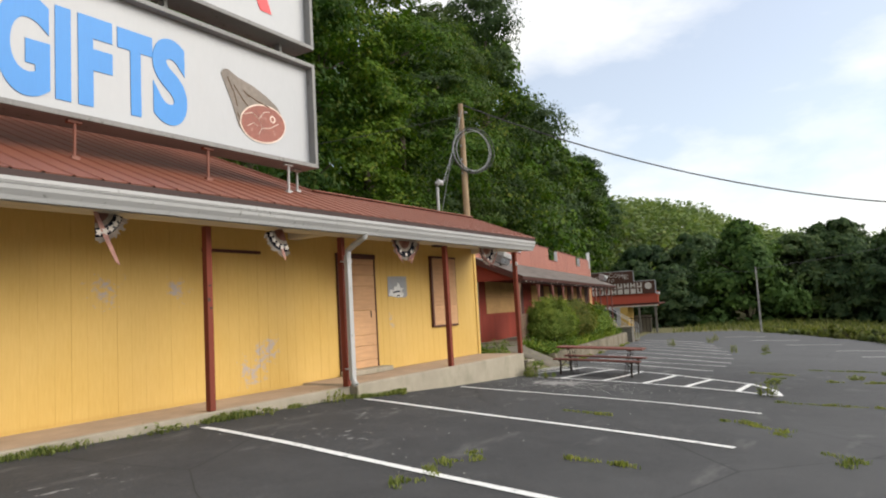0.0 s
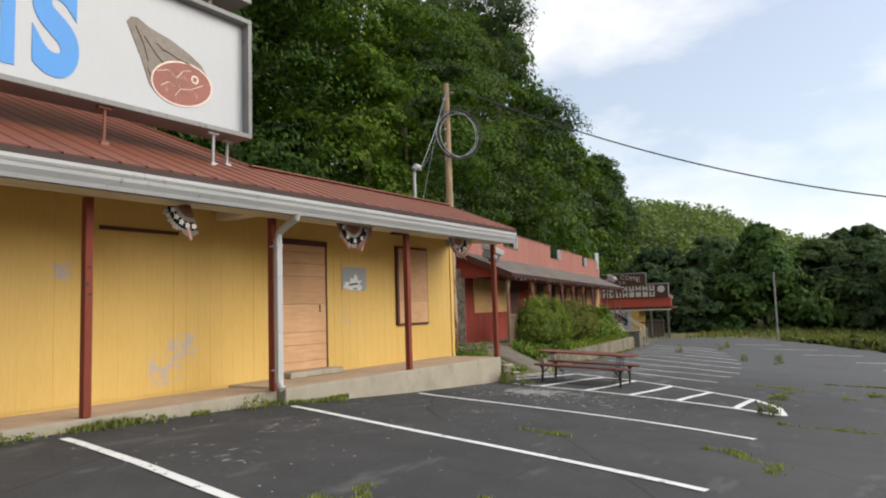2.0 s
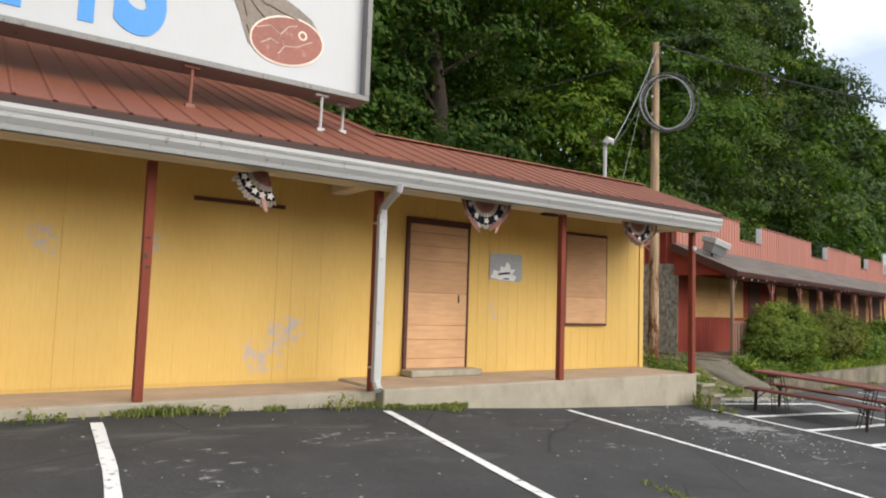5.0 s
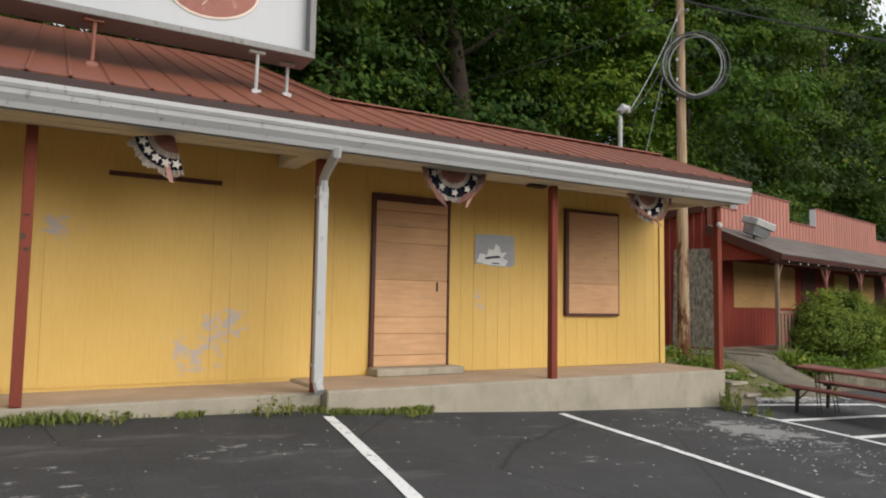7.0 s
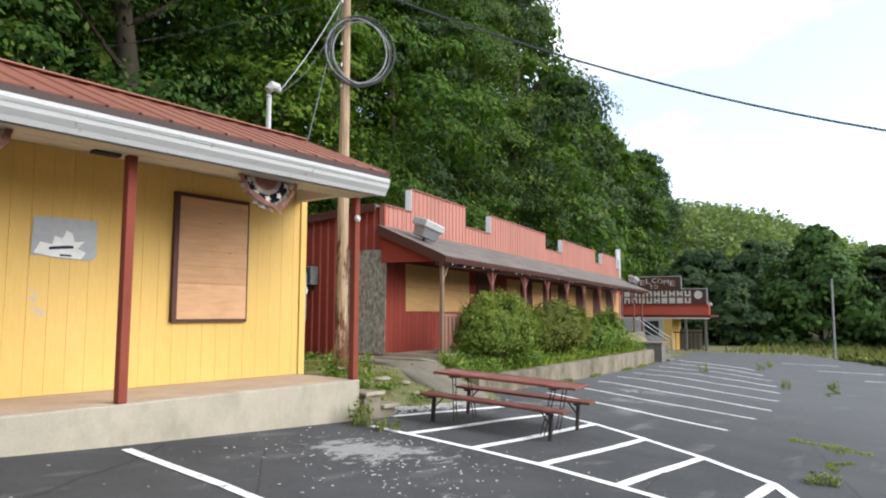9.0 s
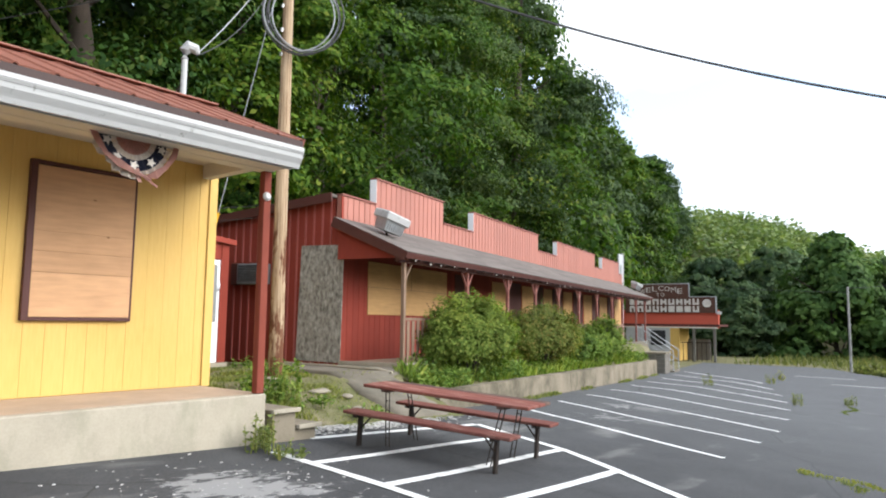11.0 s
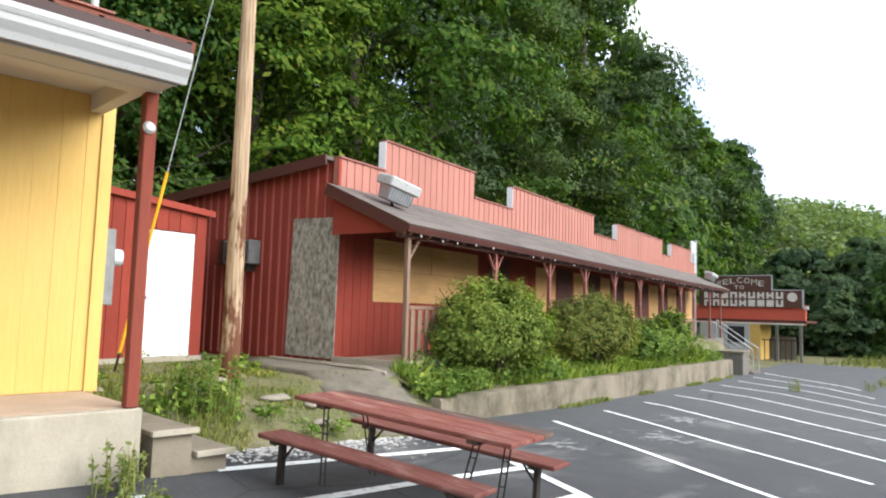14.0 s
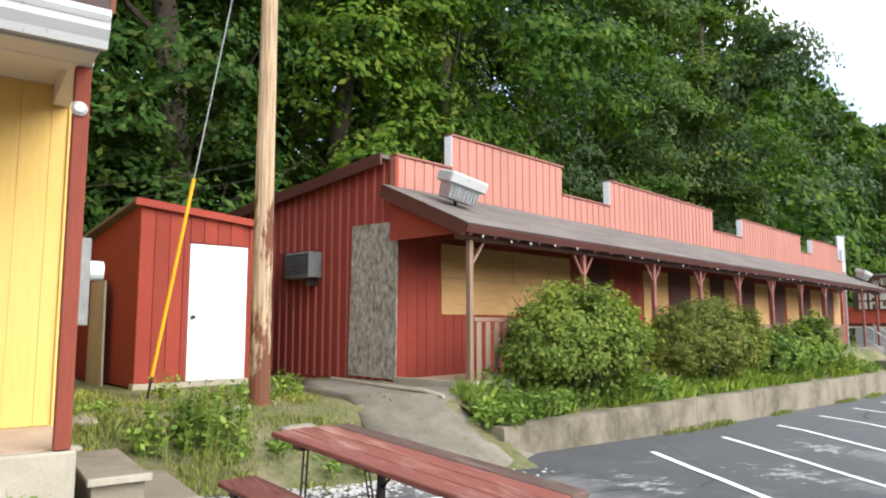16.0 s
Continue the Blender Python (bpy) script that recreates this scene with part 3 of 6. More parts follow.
for a, b in (((0.56, -1.2), (3.58, -1.33)), ((-0.2, -2.2), (3.26, -2.19)), ((-0.28, -3.19), (2.9, -3.1)), ((-0.36, -4.1), (2.34, -4.08)), ((-0.52, -5.0), (1.74, -5.02)), ((-0.74, -6.0), (0.9, -5.98))):
    stripe([a, b], 0.115, "hatched island lines")
for k in range(9):
    sx = 6.3 + 2.1 * k + 0.06 * k * k
    sy = -0.42 + (sx - 6.3) * 0.212
    ex, ey = 4.66 + 2.1 * k + 0.012 * k * k, -4.5 + 0.05 * k + 0.055 * k * k
    stripe([(sx, sy), (ex, min(ey, sy - 4.0))], 0.1, "far parking lines")
for a, b in (((22.2, -4.3), (23.9, -6.6)), ((18.6, -6.6), (20.1, -8.5)), ((14.9, -7.6), (16.55, -9.8)), ((11.4, -8.6), (13.0, -11.0)), ((25.6, -2.2), (27.4, -4.4)), ((28.8, -0.2), (30.6, -2.3))):
    stripe([a, b], 0.11, "lot edge lines")

# ---- yellow shop building ----
shop = thing("shop_building", "yellow board-sided shop with red metal roof and boarded openings", "building", pose(0, 0, 0))
WALL_L = -16.0
DOOR = (-5.15, -4.09, 0.1, 2.2)
WINDOW = (-2.06, -1.01, 0.78, 2.31)
WALL_TOP = 2.62


def shop_wall():
    bm = bmesh.new()
    y0, y1 = 0.0, 0.16
    for x0, x1, z0, z1 in ((WALL_L, DOOR[0], -0.3, WALL_TOP), (DOOR[0], DOOR[1], -0.3, DOOR[2]), (DOOR[0], DOOR[1], DOOR[3], WALL_TOP),
                           (DOOR[1], WINDOW[0], -0.3, WALL_TOP), (WINDOW[0], WINDOW[1], -0.3, WINDOW[2]), (WINDOW[0], WINDOW[1], WINDOW[3], WALL_TOP),
                           (WINDOW[1], -0.012, -0.3, WALL_TOP)):
        add_box(bm, x0, x1, y0 + 0.012, y1, z0, z1)
    return part("front_wall", bm, M_YELLOW, shop, "yellow painted vertical board siding")


front_wall = shop_wall()


def board_mesh(name, w, t, h, mat):
    bm = box(0, w, -t, 0, 0, h)
    top = [e for e in bm.edges if abs(e.verts[0].co.z - e.verts[1].co.z) > h * 0.5 and e.verts[0].co.y < -t * 0.5]
    bmesh.ops.bevel(bm, geom=top, offset=0.0022, segments=1, affect="EDGES")
    me = bpy.data.meshes.new(name)
    bmesh.ops.recalc_face_normals(bm, faces=bm.faces)
    bm.to_mesh(me)
    bm.free()
    me.materials.append(mat)
    return me


def set_board(name, me, parent, m, sx=1.0, sz=1.0):
    ob = new(name, me)
    ob.parent = parent
    ob.matrix_basis = m @ Matrix.Diagonal((sx, 1, sz, 1))
    return ob


BW = 0.2032
yb = board_mesh("siding_board", BW - 0.0014, 0.011, 1.0, M_YELLOW)
x = -0.014 - BW
rb = random.Random(3)
while x > WALL_L:
    c = x + BW / 2
    spans = [(0.012, WALL_TOP)]
    if DOOR[0] - 0.06 < c < DOOR[1] + 0.02:
        spans = [(DOOR[3] + 0.1, WALL_TOP)]
    elif WINDOW[0] - 0.02 < c < WINDOW[1] + 0.02:
        spans = [(0.012, WINDOW[2] - 0.02), (WINDOW[3] + 0.03, WALL_TOP)]
    for z0, z1 in spans:
        tight = 1.0 if rb.random() < (0.3 if x > -6.3 else 0.7) else 0.0
        set_board("board", yb, front_wall, pose(x, 0.012 + rb.uniform(-0.0006, 0.0006) * (1 - tight), z0), 1 + 0.0115 * tight, z1 - z0)
    x -= BW
# end wall, gable side
end_wall = part("end_wall", box(-0.15, -0.014, 0.162, 7.0, -0.3, 3.3), M_YELLOW, shop)
for k in range(33):
    set_board("board", yb, end_wall, pose(-0.014, 0.18 + BW * k, -0.2, 0, 0, 90), 1, 3.1 if k > 1 else 2.6)
part("corner_board", box(-0.10, 0.008, -0.022, -0.006, 0.0, WALL_TOP, 0.003), M_YELLOW, shop)
part("back_wall", box(WALL_L, -0.15, 6.85, 7.0, -0.3, 3.3), M_YELLOW, shop)
part("left_wall", box(WALL_L, WALL_L + 0.15, 0.16, 6.85, -0.3, 3.3), M_YELLOW, shop)

# porch floor
bm = box(WALL_L, -6.2, -1.06, 0.01, -0.35, -0.03, 0.012)
part("porch_slab", bm, M_SLAB, shop, "low cream concrete porch slab")
bm = box(-6.195, -0.07, -1.22, 0.01, -0.72, 0.0, 0.014)
part("porch_slab", bm, M_SLAB, shop, "raised cream concrete porch slab")
part("porch_floor", box(WALL_L, -6.21, -1.0, -0.004, -0.029, -0.024), M_SLABTOP, shop, "worn tan porch floor coating")
part("porch_floor", box(-6.18, -0.1, -1.14, -0.004, 0.001, 0.006), M_SLABTOP, shop, "worn tan porch floor coating")
part("door_step", box(-5.22, -3.98, -0.3, -0.006, 0.007, 0.1, 0.012), M_SLAB, shop, "small concrete step under the door")

# door and window boards
door_frame = bmesh.new()
add_box(door_frame, DOOR[0] - 0.055, DOOR[0], -0.035, 0.05, 0.02, DOOR[3] + 0.09, 0.004)
add_box(door_frame, DOOR[1], DOOR[1] + 0.03, -0.02, 0.05, 0.1, DOOR[3], 0.003)
add_box(door_frame, DOOR[0], DOOR[1] + 0.03, -0.034, 0.05, DOOR[3], DOOR[3] + 0.09, 0.004)
door = thing("shop_door", "", "")
door.parent = shop
for key in ("label", "category"):
    if key in door:
        del door[key]
part("door_frame", door_frame, M_DARKTRIM, door, "dark brown door frame")
rd = random.Random(5)
z = DOOR[2] + 0.004
hs = [0.14, 0.27, 0.21, 0.47, 0.47, 0.21, 0.2, 0.12]
for h in hs:
    h *= (DOOR[3] - DOOR[2]) / sum(hs)
    d = rd.uniform(0, 0.004)
    part("plank", box(DOOR[0] + 0.004, DOOR[1] - 0.004, -0.006 - d, 0.03, z, z + h - 0.005, 0.003), M_PLY, door)
    z += h
part("handle_hole", tube([(-4.25, -0.016, 1.06), (-4.25, -0.016, 1.18)], 0.012, 6), M_DARK, door)
win = thing("shop_window", "", "")
win.parent = shop
for key in ("label", "category"):
    if key in win:
        del win[key]
wf = bmesh.new()
add_box(wf, WINDOW[0] - 0.03, WINDOW[0] + 0.035, -0.055, 0.05, WINDOW[2] - 0.03, WINDOW[3] + 0.03, 0.004)
add_box(wf, WINDOW[1] - 0.012, WINDOW[1] + 0.012, -0.03, 0.05, WINDOW[2] - 0.03, WINDOW[3] + 0.03, 0.003)
add_box(wf, WINDOW[0] + 0.035, WINDOW[1] - 0.012, -0.05, 0.05, WINDOW[2] - 0.032, WINDOW[2] + 0.006, 0.003)
add_box(wf, WINDOW[0] + 0.035, WINDOW[1] - 0.012, -0.05, 0.05, WINDOW[3] - 0.006, WINDOW[3] + 0.03, 0.003)
part("window_frame", wf, M_DARKTRIM, win, "dark brown window frame")
z = WINDOW[2] + 0.008
for h in (0.44, 0.21, 0.2, 0.66):
    part("plank", box(WINDOW[0] + 0.04, WINDOW[1] - 0.016, -0.036 - rd.uniform(0, 0.004), 0.02, z, z + h * 0.995, 0.003), M_PLY, win)
    z += h

# posts
def porch_post(x, y, z0, dark=False):
    bm = box(-0.046, 0.046, -0.046, 0.046, z0, 2.40, 0.006)
    ob = part("post", bm, M_POST, shop, "dark red painted porch post")
    ob.matrix_basis = pose(x, y, 0)
    return ob


for px_, py_, pz_ in ((-12.0, -0.98, -0.024), (-8.9, -0.99, -0.024), (-6.275, -1.06, -0.024), (-3.25, -1.17, 0.006), (-0.15, -1.17, 0.006)):
    porch_post(px_, py_, pz_)
for zz, hh, dx in ((1.60, 0.022, 0.0), (1.40, 0.05, -0.02), (1.30, 0.03, 0.012)):
    part("paint_scar", box(-8.9 + dx - 0.025, -8.9 + dx + 0.02, -1.0385, -1.0362, zz, zz + hh), M_TABLEGREY, shop, "pale scuffed paint scar")
bm = tube([(-0.165, -1.216, 2.12), (-0.165, -1.228, 2.12), (-0.165, -1.25, 2.125)], [0.05, 0.05, 0.034], 12)
part("porch_lamp", bm, M_WHITE, shop, "small white lamp holder on the post")

# soffit, fascia, gutter
part("soffit", box(WALL_L, -0.11, -1.56, -1.26, 2.405, 2.425), M_CREAM, shop, "narrow cream eave soffit")
part("porch_ceiling", box(WALL_L, -0.11, -1.08, 0.15, 2.622, 2.64), M_CREAM, shop, "cream porch ceiling")
part("header_beam", box(WALL_L, -0.1, -1.258, -1.082, 2.40, 2.64, 0.006), M_CREAM, shop, "cream boxed header beam on the posts")
part("end_beam", box(-0.215, -0.1, -1.08, -0.03, 2.455, 2.62, 0.006), M_CREAM, shop, "cream boxed beam at the porch end")
part("end_gable", flat([(-1.56, 2.43), (-1.2, 2.642), (0.16, 2.642), (0.16, 3.28), (0.0, 3.3), (-1.58, 2.66)], 0.03, pose(-0.11, 0, 0, 0, 0, 90)), M_CREAM, shop)
part("cross_beam", box(-6.42, -6.2, -1.08, -0.005, 2.47, 2.62, 0.01), M_CREAM, shop, "cream cross beam over the porch")
part("wood_block", box(-3.62, -3.36, -1.2, -1.1, 2.365, 2.398, 0.004), M_TABLEGREY, shop)

def gutter():
    """K-style gutter profile swept along the eave."""
    prof = [(-1.56, 2.61), (-1.56, 2.40), (-1.64, 2.385), (-1.66, 2.43), (-1.70, 2.485), (-1.708, 2.53), (-1.72, 2.55), (-1.72, 2.60), (-1.70, 2.60), (-1.70, 2.56), (-1.69, 2.54), (-1.68, 2.49), (-1.64, 2.44), (-1.62, 2.40), (-1.575, 2.41), (-1.575, 2.61)]
    bm = bmesh.new()
    a = [bm.verts.new((WALL_L, y, z)) for y, z in prof]
    b = [bm.verts.new((-0.08, y, z)) for y, z in prof]
    for i in range(len(prof)):
        j = (i + 1) % len(prof)
        bm.faces.new((a[i], a[j], b[j], b[i]))
    bm.faces.new(b)
    bm.faces.new(a[::-1])
    for gxx in (-9.3, -3.2):
        add_box(bm, gxx - 0.008, gxx + 0.008, -1.7225, -1.69, 2.56, 2.602, 0.002)
    return part("gutter", bm, M_WHITE, shop, "white metal eave gutter with grime streaks")


gutter()
# two thin dark strips paint the shadow lines of the gutter's grooves
part("gutter_shade_line", box(WALL_L, -0.085, -1.7235, -1.7205, 2.556, 2.561), M_SIGNFRAME, shop, "dark strip painting a shadow line on the gutter profile")
part("gutter_shade_line", box(WALL_L, -0.085, -1.7125, -1.7085, 2.527, 2.533), M_SIGNFRAME, shop, "dark strip painting a shadow line on the gutter profile")
part("fascia", box(WALL_L, -0.11, -1.558, -1.53, 2.386, 2.62), M_WHITE, shop)
bm = bmesh.new()
add_tube(bm, [(-6.32, -1.62, 2.42), (-6.32, -1.60, 2.35), (-6.315, -1.36, 2.24), (-6.31, -1.24, 2.17), (-6.31, -1.218, 2.04)], [0.055, 0.052, 0.05, 0.05, 0.05], 8)
add_box(bm, -6.362, -6.258, -1.258, -1.18, 0.09, 2.09, 0.008)
add_tube(bm, [(-6.31, -1.218, 0.12), (-6.305, -1.235, 0.05), (-6.3, -1.28, 0.0)], [0.05, 0.05, 0.05], 8)
for zz in (0.25, 1.98):
    add_box(bm, -6.366, -6.254, -1.262, -1.112, zz, zz + 0.022)
part("downspout", bm, M_WHITE, shop, "white downspout strapped to a post")
part("wall_strip", box(-8.21, -7.06, -0.03, -0.003, 2.19, 2.24, 0.004), M_DARKTRIM, shop, "dark wooden strip on the wall")

# metal roof
def roof_panel(width, length, slope):
    bm = bmesh.new()
    prof = [(0, 0), (width - 0.05, 0), (width - 0.036, 0.015), (width - 0.016, 0.015), (width, 0)]
    d = (math.cos(slope), math.sin(slope))
    rows = []
    for s in (0.0, length):
        rows.append([bm.verts.new((px, s * d[0] - h * d[1], s * d[1] + h * d[0])) for px, h in prof])
        rows.append([bm.verts.new((px, s * d[0] - (h - 0.012) * d[1], s * d[1] + (h - 0.012) * d[0])) for px, h in prof])
    a, al, b, bl = rows
    for i in range(len(prof) - 1):
        bm.faces.new((a[i], a[i + 1], b[i + 1], b[i]))
        bm.faces.new((al[i], bl[i], bl[i + 1], al[i + 1]))
        bm.faces.new((a[i], al[i], al[i + 1], a[i + 1]))
    bm.faces.new((a[0], b[0], bl[0], al[0]))
    bm.faces.new((a[-1], al[-1], bl[-1], b[-1]))
    me = bpy.data.meshes.new("roof_panel")
    bmesh.ops.recalc_face_normals(bm, faces=bm.faces)
    bm.to_mesh(me)
    bm.free()
    me.materials.append(M_ROOF)
    return me


RISE = 0.405
SLOPE = math.atan(RISE)
EAVE_Y, EAVE_Z = -1.70, 2.685
deck = bmesh.new()
for x0, x1, y1 in ((WALL_L - 0.1, -5.82, 5.0), (-5.818, -0.09, 0.0)):
    pts = [(EAVE_Y + 0.05, EAVE_Z - 0.02), (y1, EAVE_Z + RISE * (y1 - EAVE_Y) - 0.025), (y1 + 5.0, 2.75), (y1 + 5.0, 2.65), (y1, EAVE_Z + RISE * (y1 - EAVE_Y) - 0.14), (EAVE_Y + 0.05, EAVE_Z - 0.05)]
    a = [deck.verts.new((x0, y, z)) for y, z in pts]
    b = [deck.verts.new((x1, y, z)) for y, z in pts]
    for i in range(6):
        j = (i + 1) % 6
        deck.faces.new((a[i], a[j], b[j], b[i]))
    deck.faces.new((a[0], a[1], a[4], a[5]))
    deck.faces.new((a[1], a[2], a[3], a[4]))
    deck.faces.new((b[0], b[5], b[4], b[1]))
    deck.faces.new((b[1], b[4], b[3], b[2]))
roof = part("roof", deck, M_DARKTRIM, shop, "red standing-seam metal roof")
short = roof_panel(0.305, 1.70 / math.cos(SLOPE), SLOPE)
tall = roof_panel(0.305, 6.70 / math.cos(SLOPE), SLOPE)
k = 0
x = -0.08 - 0.305
while x > WALL_L - 0.2:
    ob = new("roof_panel", short if x > -5.83 else tall)
    ob.parent = roof
    ob.matrix_basis = pose(x, EAVE_Y, EAVE_Z)
    x -= 0.305
part("ridge_cap", box(-5.8, -0.08, -0.09, 0.12, 3.375, 3.398, 0.006), M_ROOF, roof)
part("rake_trim", box(0, 0.03, 0, 1.84, -0.09, 0.012), M_ROOF, roof).matrix_basis = pose(-0.085, EAVE_Y, EAVE_Z, math.degrees(SLOPE))
part("rake_trim", box(0, 0.03, 1.86, 7.3, -0.12, 0.02), M_ROOF, roof).matrix_basis = pose(-5.815, EAVE_Y, EAVE_Z, math.degrees(SLOPE))
part("eave_trim", box(WALL_L, -0.09, EAVE_Y - 0.008, EAVE_Y + 0.04, EAVE_Z - 0.085, EAVE_Z - 0.013), M_DRIP, roof, "dark brown drip edge")
part("gable_wall", flat([(0.2, 3.2), (5.0, 5.1), (9.6, 2.8), (0.6, 2.8)], 0.1, pose(-5.9, 0.0, 0, 0, 0, 90)), M_DARKTRIM, shop)

# poster
poster = thing("wall_poster", "torn silver poster with white print on yellow siding", "poster", pose(-3.66, -0.008, 1.43))
bm = flat([(0.0, 0.02), (0.1, 0.03), (0.32, 0.0), (0.62, 0.0), (0.67, 0.05), (0.66, 0.44), (0.3, 0.44), (0.01, 0.43), (0.0, 0.2)], 0.004)
part("sheet", bm, M_POSTER, poster)
bm = flat([(0.02, 0.05), (0.2, 0.02), (0.5, 0.008), (0.55, 0.08), (0.46, 0.12), (0.53, 0.2), (0.43, 0.19), (0.4, 0.28), (0.34, 0.31), (0.3, 0.22), (0.22, 0.24), (0.2, 0.15), (0.08, 0.17), (0.05, 0.1)], 0.003)
part("print", bm, M_POSTERW, poster, "white torn print").location = (0, -0.0045, 0)
bm = flat([(0.17, 0.09), (0.42, 0.12), (0.41, 0.15), (0.3, 0.14), (0.17, 0.12)], 0.002)
add_box(bm, 0.28, 0.4, -0.002, 0, 0.03, 0.05)
part("print", bm, M_NAVY, poster, "dark print lines").location = (0, -0.0078, 0)


# bunting fans under the eave
def bunting(loc, a0, a1, r, seed, tails=(), ribbons=()):
    rr = random.Random(seed)
    ob = thing("bunting_fan", "torn faded red, white and navy pleated bunting fan", "bunting", pose(*loc), "bunting along the eave")
    bands = ((0.06, 0.42, M_CLOTHR, "faded red centre"), (0.42, 0.55, M_CLOTHW, ""), (0.55, 0.80, M_NAVY, "navy band"), (0.80, 1.0, M_CLOTHW, "frayed outer band"))
    n = 26
    for k, (r0, r1, mat, lab) in enumerate(bands):
        bm = bmesh.new()
        prev = None
        for i in range(n + 1):
            a = radians(a0 + (a1 - a0) * i / n)
            pl = 0.018 * (1 if i % 2 else -1)
            e1 = r1 * (1 - (rr.uniform(0, 0.13) if k == 3 else 0))
            cur = []
            for q in (r0, e1):
                cur.append(bm.verts.new((r * q * math.cos(a), pl * q - 0.02 * q, r * q * math.sin(a))))
            if prev:
                bm.faces.new((prev[0], prev[1], cur[1], cur[0]))
            prev = cur
        g = bmesh.ops.solidify(bm, geom=bm.faces[:], thickness=0.003)
        part("cloth_band", bm, mat, ob, lab)
    for i in range(5):
        a = radians(a0 + (a1 - a0) * (i + 0.5) / 5)
        s = 0.024
        bm = flat([(s * (1 if j % 2 else 2.1) * math.cos(j * math.pi / 5), s * (1 if j % 2 else 2.1) * math.sin(j * math.pi / 5)) for j in range(10)], 0.003)
        part("star", bm, M_CLOTHW, ob, "white star").location = (r * 0.675 * math.cos(a), -0.04, r * 0.675 * math.sin(a))
    for tx, tz, ln, lean in tails:
        bm = flat([(0, 0), (0.05, 0.01), (0.045 + lean * 0.6, -ln * 0.6), (0.03 + lean, -ln), (lean * 0.9, -ln * 0.93), (lean * 0.45, -ln * 0.5)], 0.004)
        part("torn_strip", bm, M_CLOTHR, ob, "torn faded cloth strip").location = (tx, -0.03, tz)
    for pts in ribbons:
        bm = bmesh.new()
        prev = None
        for k, (px, pz) in enumerate(pts):
            w = 0.03 * (1 + 0.3 * math.sin(k * 2.7)) * (0.35 if k == len(pts) - 1 else 1)
            ax, az = pts[max(0, k - 1)]
            bx, bz = pts[min(len(pts) - 1, k + 1)]
            d = math.hypot(bx - ax, bz - az)
            nx, nz = -(bz - az) / d * w, (bx - ax) / d * w
            yy = -0.045 - 0.012 * (k % 2)
            cur = (bm.verts.new((px + nx, yy, pz + nz)), bm.verts.new((px - nx, yy - 0.012, pz - nz)))
            if prev:
                bm.faces.new((prev[0], prev[1], cur[1], cur[0]))
            prev = cur
        bmesh.ops.solidify(bm, geom=bm.faces[:], thickness=0.003)
        part("torn_ribbon", bm, M_CLOTHR, ob, "sagging torn pink ribbon")
    return ob


bunting((-10.62, -1.27, 2.46), 268, 345, 0.42, 1, ((-0.05, -0.02, 0.62, 0.3),))
bunting((-7.78, -1.27, 2.42), 192, 285, 0.42, 2, ((-0.08, -0.3, 0.16, 0.06),))
bunting((-4.78, -1.27, 2.44), 180, 360, 0.42, 3, ((0.2, -0.3, 0.14, -0.06),), ([(-0.42, 0.0), (-0.38, -0.13), (-0.3, -0.24), (-0.2, -0.36), (-0.1, -0.46)], [(0.4, 0.0), (0.36, -0.14), (0.27, -0.26), (0.12, -0.33), (0.02, -0.42)]))
bunting((-1.70, -1.27, 2.44), 180, 360, 0.40, 4, ((0.0, -0.3, 0.12, 0.05),), ([(-0.4, 0.0), (-0.35, -0.1), (-0.26, -0.21), (-0.14, -0.28), (0.0, -0.33), (0.16, -0.38)], [(0.4, -0.02), (0.37, -0.12), (0.3, -0.24), (0.2, -0.33), (0.1, -0.37), (0.22, -0.44)]))

# ---- roof sign ----
def letter(ch, x, z, height, width, mat, parent, y, thick=0.006, label=""):
    cu = bpy.data.curves.new("letter", "FONT")
    cu.body = ch
    cu.extrude = thick
    cu.offset = 0.05 if height > 0.5 else 0.0
    tmp = bpy.data.objects.new("letter", cu)
    scene.collection.objects.link(tmp)
    bpy.context.view_layer.update()
    dep = bpy.context.evaluated_depsgraph_get()
    me = bpy.data.meshes.new_from_object(tmp.evaluated_get(dep))
    bpy.data.objects.remove(tmp)
    co = np.array([v.co for v in me.vertices])
    lo, hi = co.min(0), co.max(0)
    for v in me.vertices:
        v.co = ((v.co.x - lo[0]) / (hi[0] - lo[0]) * width, -v.co.z, (v.co.y - lo[1]) / (hi[1] - lo[1]) * height)
    me.materials.clear()
    me.materials.append(mat)
    ob = new("letter", me)
    ob.parent = parent
    ob.location = (x, y, z)
    if label:
        ob["label"] = label
    return ob


def sign_box(z0, z1, x0, x1, label):
    s = thing("roof_sign", label, "sign", pose(0, -0.44, 0), "stacked roof signs")
    bm = bmesh.new()
    fr = 0.07
    dp = 0.16
    add_box(bm, x0, x1, -dp, 0.3, z0, z0 + fr, 0.006)
    add_box(bm, x0, x1, -dp, 0.3, z1 - fr, z1, 0.006)
    add_box(bm, x0, x0 + fr, -dp, 0.3, z0 + fr, z1 - fr, 0.004)
    add_box(bm, x1 - fr, x1, -dp, 0.3, z0 + fr, z1 - fr, 0.004)
    part("sign_frame", bm, M_SIGNFRAME, s, "weathered grey metal frame")
    part("sign_face", box(x0 + fr, x1 - fr, -0.02, 0.02, z0 + fr, z1 - fr), M_SIGN, s, "white sign face")
    part("sign_back", box(x0 + fr, x1 - fr, 0.2, 0.22, z0 + fr, z1 - fr), M_SIGNFRAME, s)
    return s


